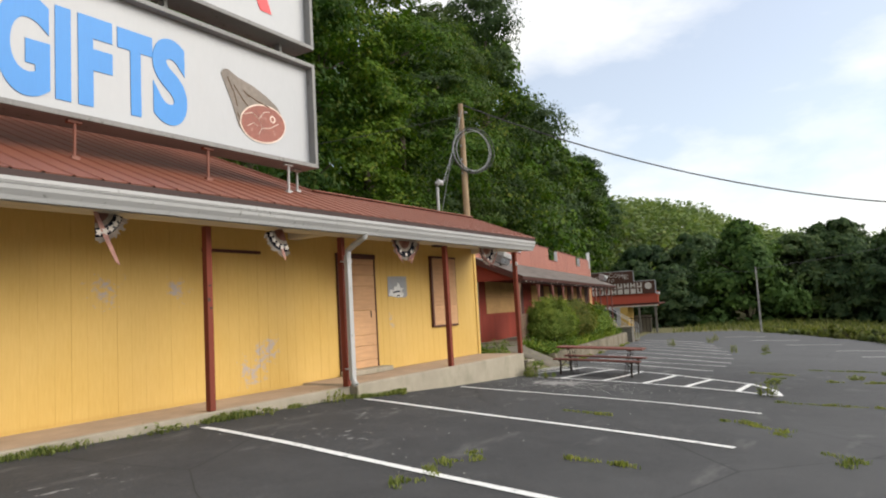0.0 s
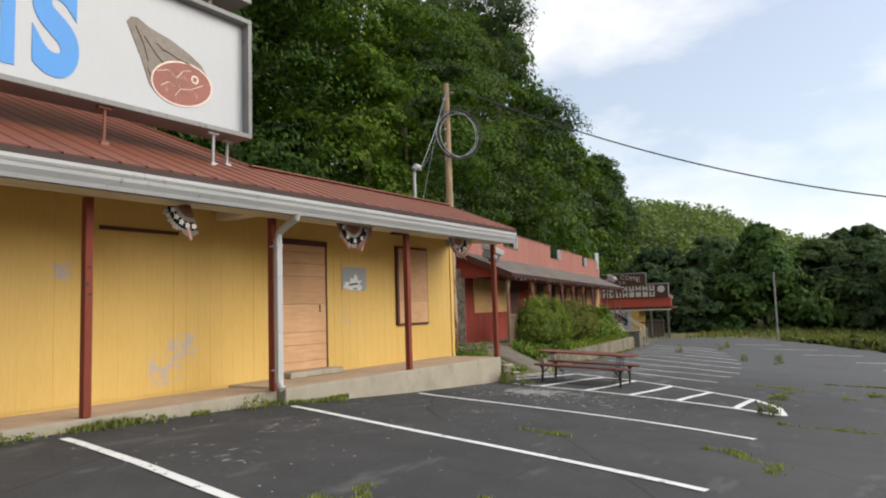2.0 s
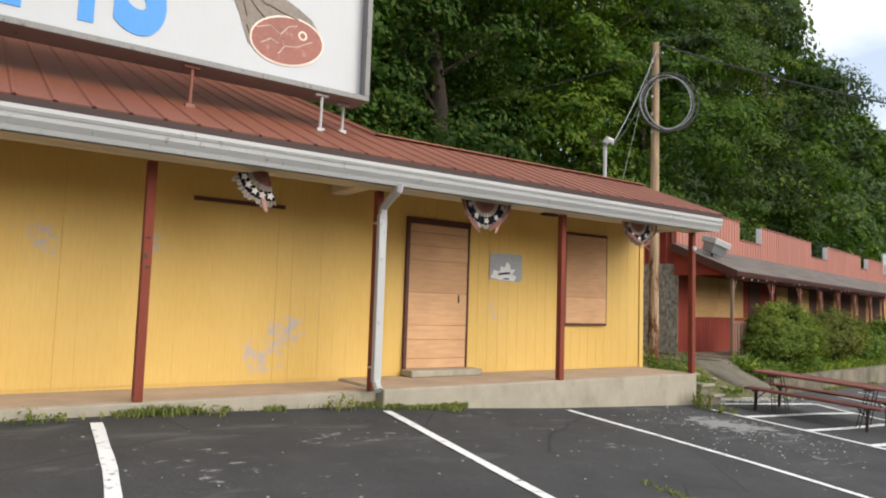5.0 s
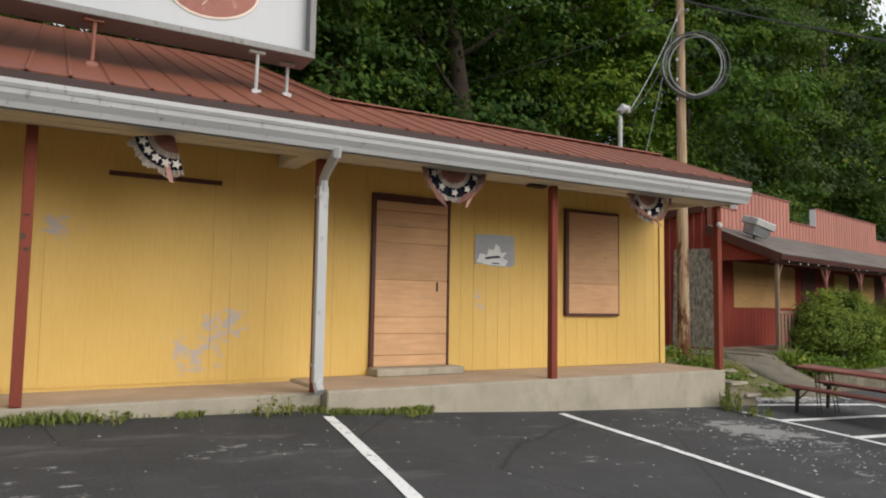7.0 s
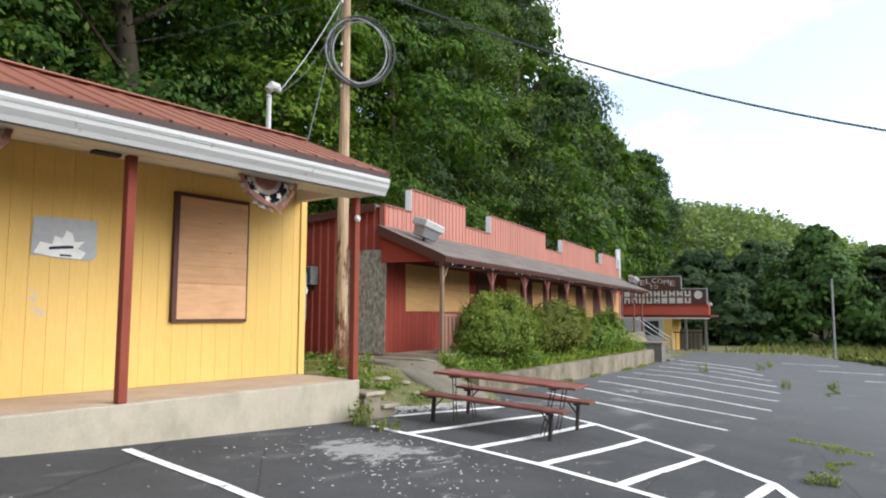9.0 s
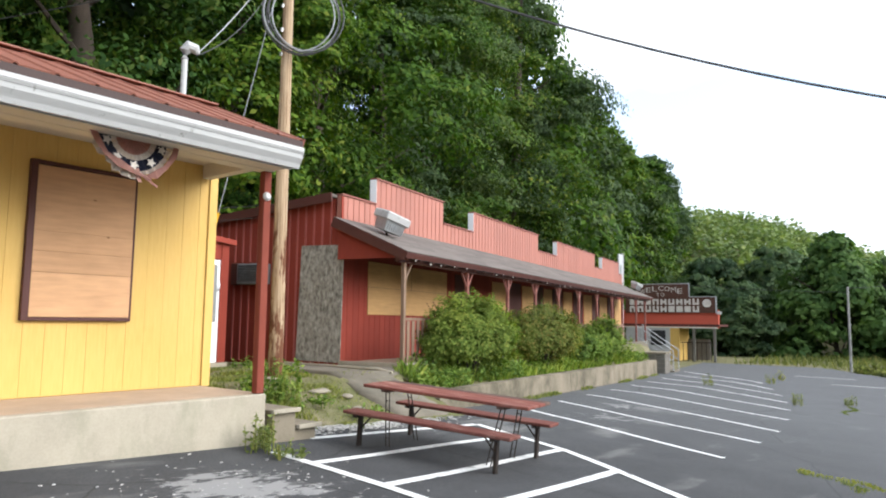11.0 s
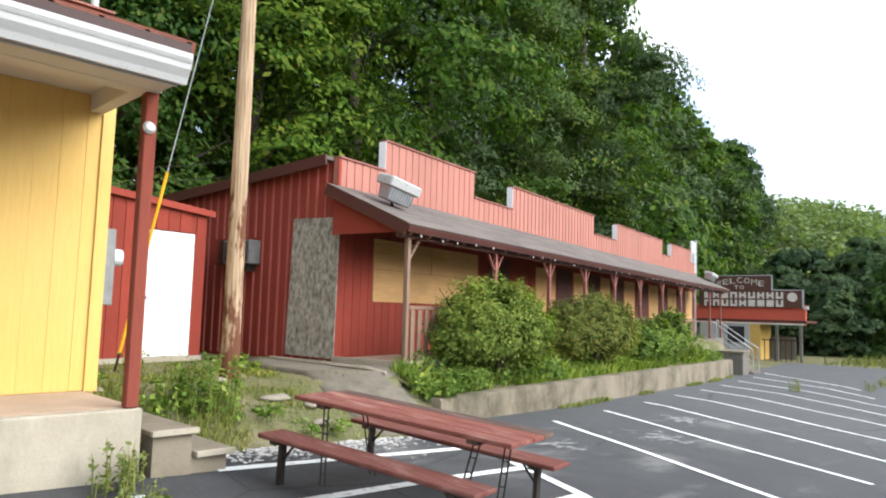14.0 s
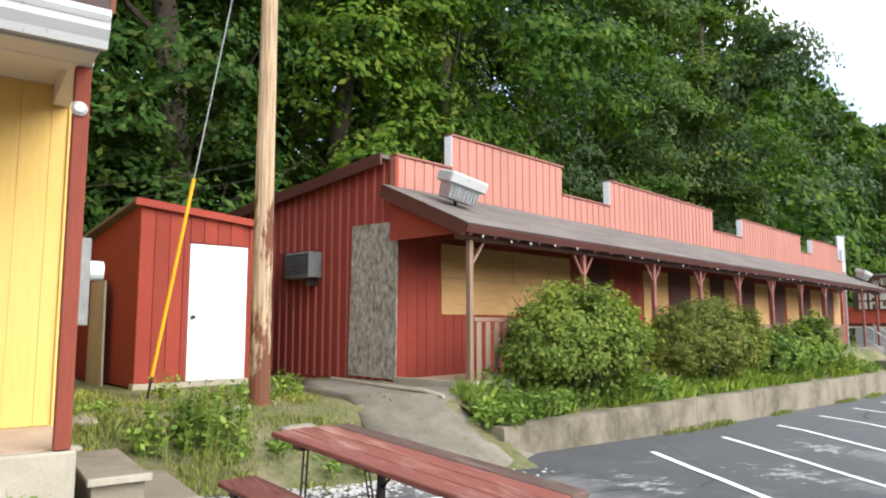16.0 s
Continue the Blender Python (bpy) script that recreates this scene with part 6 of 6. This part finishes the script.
under = tree(38, 5.5, 3.0, 0.0, 46, 150, 0.2, 0.0, "dense leafy understory tree behind the buildings")
fine = tree(39, 5.5, 3.0, 0.0, 46, 480, 0.105, 0.0, "dense leafy understory tree behind the buildings")
for i, u in enumerate(np.arange(-24, 60, 4.4)):
    plant(fine if -3 < u < 16 else under, u + rt.uniform(-1, 1), 9.6 + rt.uniform(-0.3, 2.5), rt.uniform(0.8, 1.1))

# trees across the far end of the lot
cone = tree(41, 10.6, 5.0, 0.3, 95, 210, 0.30, 1.0, "broad pyramidal dark green tree past the lot", M_PYRAMID)
cone.matrix_basis = pose(60, 3.2, -2.5)
round_ = tree(42, 9.0, 4.4, 0.2, 80, 200, 0.31, 0.0, "rounded dark green tree past the lot", M_HAZETREE)
round_.matrix_basis = pose(56, 9.6, -2.2) @ Matrix.Scale(0.72, 4)
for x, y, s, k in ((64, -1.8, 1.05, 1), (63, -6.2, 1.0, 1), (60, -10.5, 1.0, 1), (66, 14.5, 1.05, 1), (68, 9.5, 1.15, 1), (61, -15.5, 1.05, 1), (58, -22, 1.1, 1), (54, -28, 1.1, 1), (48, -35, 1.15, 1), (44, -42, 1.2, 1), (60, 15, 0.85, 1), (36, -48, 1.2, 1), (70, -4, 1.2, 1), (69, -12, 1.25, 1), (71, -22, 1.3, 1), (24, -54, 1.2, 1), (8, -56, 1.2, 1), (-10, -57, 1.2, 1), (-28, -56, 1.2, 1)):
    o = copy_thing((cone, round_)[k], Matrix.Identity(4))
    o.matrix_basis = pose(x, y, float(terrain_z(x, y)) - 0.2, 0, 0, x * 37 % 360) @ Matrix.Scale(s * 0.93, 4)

# far wooded hill, its haze painted into the leaf colour
rng = np.random.default_rng(77)
n = 9000
hx, hy = rng.uniform(72, 185, n), rng.uniform(-75, 105, n)
hz = terrain_z(hx, hy)
cs = []
for x, y, z in zip(hx, hy, hz):
    r = rng.uniform(1.6, 3.0)
    d = rng.normal(size=(26, 3))
    d /= np.linalg.norm(d, axis=1)[:, None]
    d[:, 2] = np.abs(d[:, 2]) * 1.1
    cs.append(np.array([x, y, z + rng.uniform(1.0, 3.2)]) + d * r)
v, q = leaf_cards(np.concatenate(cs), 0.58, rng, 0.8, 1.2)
woods = mesh_np("far_woods", v, q, M_HAZELEAF)
tagged(woods, "green wooded hill far beyond the lot, haze painted into its leaf colour", "woods", kind="stuff")


# ---- bushes ----
def bush(seed, loc, rx, ry, h, label, n=27000, size=0.043, mat=None, group="bushes in the planting bed"):
    rng = np.random.default_rng(seed)
    rr = random.Random(seed)
    b = thing("bush", label, "bush", pose(*loc), group)
    bm = bmesh.new()
    for i in range(14):
        a = rr.uniform(0, 6.28)
        s = rr.uniform(0.3, 0.85)
        add_tube(bm, [(0.08 * math.cos(a), 0.08 * math.sin(a), -0.15), (rx * s * 0.5 * math.cos(a), ry * s * 0.5 * math.sin(a), h * 0.45), (rx * s * math.cos(a), ry * s * math.sin(a), h * rr.uniform(0.6, 0.9))], [0.018, 0.012, 0.005], 5)
    tagged(part("stem", bm, M_BARK, b, "thin woody stems"), kind="stuff")
    m = max(12, n // 75)
    d = rng.normal(size=(m, 3))
    d[:, 2] = np.abs(d[:, 2]) - 0.35 * rng.random(m)
    d /= np.linalg.norm(d, axis=1)[:, None]
    reach = rng.uniform(0.5, 1.0, m) ** 0.45 * (1 + 0.055 * rng.normal(size=m))
    tip = d * reach[:, None] * np.array([rx, ry, h * 0.62]) + np.array([0, 0, h * 0.38])
    way = d + np.array([0, 0, 0.75])
    way /= np.linalg.norm(way, axis=1)[:, None]
    ln = min(rx, ry) * rng.uniform(0.3, 0.55, m)
    # leaves along each spray, thinning to its tip
    f = rng.uniform(-1, 0.18, (m, 75))
    w = (0.35 - 0.27 * f) * 0.16 * min(1.0, rx)
    c = tip[:, None, :] + way[:, None, :] * (f * ln[:, None])[:, :, None] + rng.normal(size=(m, 75, 3)) * w[:, :, None] * np.array([1, 1, 0.55])
    out = np.repeat((d + np.array([0, 0, 0.5]))[:, None, :], 75, 1).reshape(-1, 3)
    c = c.reshape(-1, 3)
    keep = c[:, 2] > 0.0
    v, q = leaf_cards(c[keep], size, rng, 1.3, 1.9, out[keep])
    tagged(mesh_np("foliage", v, q, mat or M_LEAF2, b), kind="stuff")
    return b


def at_b2(u, v, z):
    w = B2 @ Vector((u, v, z))
    return (w.x, w.y, w.z)


bush(51, at_b2(1.74, -1.95, -0.24), 1.3, 0.8, 1.62, "large dense rounded green bush", 42000, 0.036)
bush(52, at_b2(6.2, -1.95, -0.3), 1.55, 0.8, 1.6, "dense rounded bush tinged with red", 38000, 0.036, M_RUSTY)


# ---- weeds and grass ----
def weed_clump(seed, loc, r, h, n, mat, size=0.07, label="leafy green weeds growing by the wall", name="weed", group="weeds"):
    rng = np.random.default_rng(seed)
    rr = random.Random(seed)
    w = thing(name, label, "weed", pose(*loc), group)
    bm = bmesh.new()
    cs = []
    for i in range(max(5, n // 14)):
        a, s = rr.uniform(0, 6.28), math.sqrt(rr.random())
        x, y = r * s * math.cos(a), r * s * math.sin(a)
        hh = h * rr.uniform(0.4, 1.0)
        lean = (rr.uniform(-0.2, 0.2) * hh, rr.uniform(-0.2, 0.2) * hh)
        add_tube(bm, [(x, y, -0.04), (x + lean[0] * 0.4, y + lean[1] * 0.4, hh * 0.5), (x + lean[0], y + lean[1], hh)], [0.006, 0.005, 0.002], 4)
        for j in range(14):
            f = rr.uniform(0.12, 1.0)
            cs.append((x + lean[0] * f + rr.gauss(0, size * 0.9), y + lean[1] * f + rr.gauss(0, size * 0.9), max(0.01, hh * f + rr.gauss(0, size * 0.3))))
    tagged(part("stem", bm, mat, w), kind="stuff")
    v, q = leaf_cards(np.array(cs), size, rng, 0.9, 1.7)
    tagged(mesh_np("foliage", v, q, mat, w), kind="stuff")
    return w


def grass(name, label, seed, places_, h, mat, width=0.007):
    """Grass blades at given places: x, y, z, size."""
    rng = np.random.default_rng(seed)
    p = np.array(places_)
    n = len(p)
    a = rng.uniform(0, 2 * math.pi, n)
    s = p[:, 3] * h * rng.uniform(0.5, 1.3, n)
    dx, dy = np.cos(a), np.sin(a)
    lean = rng.uniform(0.1, 0.7, n) * s
    la = rng.uniform(0, 2 * math.pi, n)
    w = width * rng.uniform(0.7, 1.5, n)
    v = np.empty((n, 4, 3))
    v[:, 0] = np.stack([p[:, 0] - dx * w, p[:, 1] - dy * w, p[:, 2] - 0.02], 1)
    v[:, 1] = np.stack([p[:, 0] + dx * w, p[:, 1] + dy * w, p[:, 2] - 0.02], 1)
    v[:, 2] = np.stack([p[:, 0] + dx * w * 0.7 + np.cos(la) * lean * 0.4, p[:, 1] + dy * w * 0.7 + np.sin(la) * lean * 0.4, p[:, 2] + s * 0.65], 1)
    v[:, 3] = np.stack([p[:, 0] + np.cos(la) * lean, p[:, 1] + np.sin(la) * lean, p[:, 2] + s], 1)
    ob = mesh_np(name, v.reshape(-1, 3), np.arange(4 * n).reshape(n, 4), mat)
    return tagged(ob, label, "grass", kind="stuff")


rg = random.Random(61)
# along the low slab
spots_ = []
for i in range(5200):
    x = rg.uniform(-14.5, -5.0)
    clump = noise.noise(Vector((x * 1.1, 3.1, 0)))
    if clump < 0.04 and rg.random() < 0.92:
        continue
    y = -1.06 - abs(rg.gauss(0, 0.07)) if x < -6.2 else -1.23 - abs(rg.gauss(0, 0.05))
    spots_.append((x, y, float(lot_z(x, y)), 0.6 + max(0, clump)))
grass("grass_tufts", "weedy grass tufts along the porch slab", 1, spots_, 0.085, M_GRASS, 0.0045)
for i, (x, y, h) in enumerate(((-10.9, -1.13, 0.13), (-9.75, -1.14, 0.13), (-8.2, -1.13, 0.14), (-6.75, -1.14, 0.24), (-5.4, -1.3, 0.11))):
    weed_clump(100 + i, (x, y, float(lot_z(x, y))), 0.24, h * 0.9, 190, M_GRASS, 0.024)
# bank between the buildings
spots_ = []
for i in range(34000):
    x, y = rg.uniform(-0.3, 4.2), rg.uniform(-0.85, 3.7)
    if 2.75 < x and y < 3.0 and rg.random() < 0.93:
        continue
    c = noise.noise(Vector((x * 1.3, y * 1.3, 4)))
    if c < 0.08 and rg.random() < 0.85:
        continue
    spots_.append((x, y, float(terrain_z(x, y)), 0.5 + max(0, c)))
grass("bank_grass", "patchy grass and low weeds on the bank", 2, spots_, 0.08, M_GRASS, 0.0045)
for i, (x, y, r, h, n) in enumerate(((0.72, 0.1, 0.26, 0.42, 130), (1.12, 0.2, 0.36, 0.62, 240), (1.15, 0.45, 0.22, 0.34, 90), (1.6, 0.0, 0.3, 0.16, 70), (2.45, 1.9, 0.3, 0.24, 110), (3.1, 3.5, 0.3, 0.2, 90), (2.2, -0.35, 0.3, 0.16, 60), (1.3, 2.5, 0.16, 0.34, 50), (0.4, 1.6, 0.3, 0.14, 60))):
    weed_clump(120 + i, (x, y, float(terrain_z(x, y))), r, h, int(n * 2.2), M_WEED, 0.042, "bright green leafy weeds on the bank")
for i, (x, y, h) in enumerate(((-0.35, -1.55, 0.42), (-0.2, -1.38, 0.25), (-1.25, -6.6, 0.35), (-0.3, -1.9, 0.16), (18.4, 0.1, 0.4), (22.4, -0.8, 0.4), (15.0, -3.2, 0.35), (17.0, -4.1, 0.3), (25.0, -0.6, 0.4), (6.3, -8.4, 0.14), (4.0, -7.8, 0.12), (1.5, -6.3, 0.12))):
    weed_clump(140 + i, (x, y, float(lot_z(x, y))), 0.16, h, 200, M_GRASS, 0.026, "weed growing from an asphalt crack")
for i, (u, v, h) in enumerate(((-0.25, -2.05, 0.3), (0.15, -2.15, 0.36), (0.6, -2.2, 0.34), (-0.5, -2.3, 0.24), (0.2, -1.75, 0.6))):
    x, y, z = at_b2(u, v, -0.36)
    weed_clump(190 + i, (x, y, z), 0.3, h, 420, M_WEED, 0.05, "bright green weeds at the end of the wall")
# planting bed plants
for i in range(16):
    u = 0.1 + i * 1.15
    x, y, z = at_b2(u, -2.1 + rg.uniform(-0.12, 0.25), -0.36 - 0.018 * u + 0.05)
    weed_clump(160 + i, (x, y, z), 0.36, rg.uniform(0.25, 0.5) + (0.5 if 9 < u < 16 else 0), 360, M_WEED, 0.055, "lush green weeds in the planting bed")
for i, u in enumerate((9.6, 11.2, 13.0)):
    bush(70 + i, at_b2(u, -1.9, -0.45), 0.9, 0.6, (1.05, 1.3, 1.5)[i], "loose light green shrub", 6500, 0.05, M_WEED)
spots_ = []
for i in range(15000):
    u, v = rg.uniform(-0.5, 17.5), rg.uniform(-2.34, -1.5)
    if noise.noise(Vector((u * 1.4, v * 2, 5))) < -0.25:
        continue
    x, y, z = at_b2(u, v, -0.41 - 0.018 * max(u, 0) + 0.3 * float(smooth01((v + 2.36) / 0.9)))
    spots_.append((x, y, z, rg.uniform(0.5, 1.3)))
grass("bed_grass", "long green grass covering the planting bed", 6, spots_, 0.2, M_WEED, 0.008)
spots_ = []
for i in range(2600):
    u = rg.uniform(0.8, 18.5)
    c = noise.noise(Vector((u * 0.55, 8.3, 0)))
    if c < 0.12 or rg.random() < 0.3:
        continue
    x, y, z = at_b2(u, -2.6 - abs(rg.gauss(0, 0.06)), 0)
    spots_.append((x, y, float(lot_z(x, y)), 0.6 + max(0, c)))
grass("grass_tufts", "grass tufts along the retaining wall foot", 3, spots_, 0.09, M_GRASS)
# cracks with grass across the lot
for k, line in enumerate((((-10.3, -5.0), (-9.4, -4.92), (-8.7, -4.95)), ((-5.1, -6.6), (-5.25, -7.0), (-6.15, -7.5)), ((-2.25, -6.9), (-2.24, -7.87), (-2.11, -8.5)), ((2.8, -7.3), (3.3, -8.5), (3.6, -9.4)), ((4.8, -5.4), (4.26, -6.53)), ((-6.8, -7.9), (-7.5, -8.2)), ((-8.5, -5.8), (-8.5, -6.5)), ((6.9, -6.6), (7.3, -8.2)), ((2.5, -6.3), (4.2, -6.2), (4.6, -5.5)), ((-5.45, -4.5), (-5.6, -5.25)), ((14.0, -4.5), (17.2, -4.1)), ((1.5, -9.0), (5.0, -9.6), (9.0, -9.8)))):
    sp = []
    for (ax, ay), (bx, by) in zip(line, line[1:]):
        n = int(math.hypot(bx - ax, by - ay) * 300)
        for i in range(n):
            f = rg.random()
            c = noise.noise(Vector((ax + (bx - ax) * f * 1.0, ay * 2 + f * 3, 2)))
            if c < -0.3:
                continue
            x, y = ax + (bx - ax) * f + rg.gauss(0, 0.03), ay + (by - ay) * f + rg.gauss(0, 0.03) + 0.12 * math.sin(f * 9)
            sp.append((x, y, float(lot_z(x, y)) + 0.004, 0.4 + max(0, c)))
    grass("crack_grass", "low moss and grass growing in asphalt cracks", 20 + k, sp, 0.06, M_GRASS, 0.007)
# rough grass past the lot
sp = []
for i in range(22000):
    x, y = rg.uniform(4, 60), rg.uniform(-26, 12)
    edge_y = float(np.interp(x, [-20, 10, 20.3, 29, 35.5, 40], [-18, -14.5, -10.4, -7.1, -2.9, 0.9]))
    if y > edge_y - 0.2 and x < 41 or (x >= 41 and 6 < y):
        continue
    sp.append((x, y, float(terrain_z(x, y)), rg.uniform(0.6, 1.5)))
for i in range(34):
    x = 7.0 + i * 0.92
    y = float(np.interp(x, [-20, 10, 20.3, 29, 35.5, 40], [-18, -14.5, -10.4, -7.1, -2.9, 0.9])) - 0.5 - rg.uniform(0, 1.4)
    big = float(np.interp(x, [7, 20, 30, 38], [1.5, 1.15, 0.8, 0.6])) * rg.uniform(0.35, 1.2)
    bush(300 + i, (x, y, float(terrain_z(x, y)) - 0.05), 1.1 * rg.uniform(0.8, 1.3), 0.9, big, "mounded rough yellow-green scrub at the lot edge", 900, 0.13, (M_GRASS, M_SCRUB, M_SCRUB)[i % 3], "scrub along the lot edge")
grass("verge_grass", "tall pale rough grass along the lot edge", 40, sp, 0.34, M_SCRUB, 0.03)

for i, (x, y, s_) in enumerate(((2.05, 0.35, 0.2), (2.4, 0.15, 0.16), (0.25, 0.9, 0.22), (0.0, 0.3, 0.2), (2.3, -0.2, 0.15), (1.7, 1.05, 0.17))):
    k = bmesh.new()
    bmesh.ops.create_icosphere(k, subdivisions=2, radius=1)
    for v in k.verts:
        v.co *= 1 + 0.25 * noise.noise(v.co * 1.7 + Vector((i * 3.1, 0, 0)))
    st = link_bm("flat_stone", k, M_BANKSTONE, smooth=True)
    st.matrix_world = pose(x, y, float(terrain_z(x, y)) + 0.015, 0, 0, i * 50) @ Matrix.Diagonal((s_, s_ * 0.6, s_ * 0.22, 1))
    tagged(st, "pale flat stone lying on the weedy bank", "stone", "stones on the bank")

# gravel and loose bits
rs_ = random.Random(91)
def scatter(name, label, area, count, size, mat):
    bm = bmesh.new()
    for i in range(count):
        x, y = area(rs_)
        z = float(lot_z(x, y)) + 0.004
        s = size * rs_.uniform(0.4, 1.3)
        k = bmesh.new()
        bmesh.ops.create_cube(k, size=1)
        merge(bm, k, pose(x, y, z + s * 0.12, rs_.uniform(-10, 10), rs_.uniform(-10, 10), rs_.uniform(0, 360)) @ Matrix.Diagonal((s * rs_.uniform(0.7, 1.8), s, s * 0.3, 1)))
    return tagged(link_bm(name, bm, mat), label, "gravel", kind="stuff")


scatter("gravel", "pale loose gravel at the asphalt edge", lambda r: (r.gauss(1.9, 0.8), -0.62 - abs(r.gauss(0, 0.2))), 700, 0.028, M_GRAVEL)
scatter("chalk_flakes", "pale flaked chips spread on the asphalt", lambda r: (r.gauss(-1.5, 0.65), r.gauss(-3.3, 0.9)), 300, 0.015, M_GRAVEL)
scatter("paint_chips", "scattered pale chips on the asphalt", lambda r: (r.uniform(-10, 0.5), r.uniform(-5.5, -1.5)), 150, 0.016, M_CHIP)
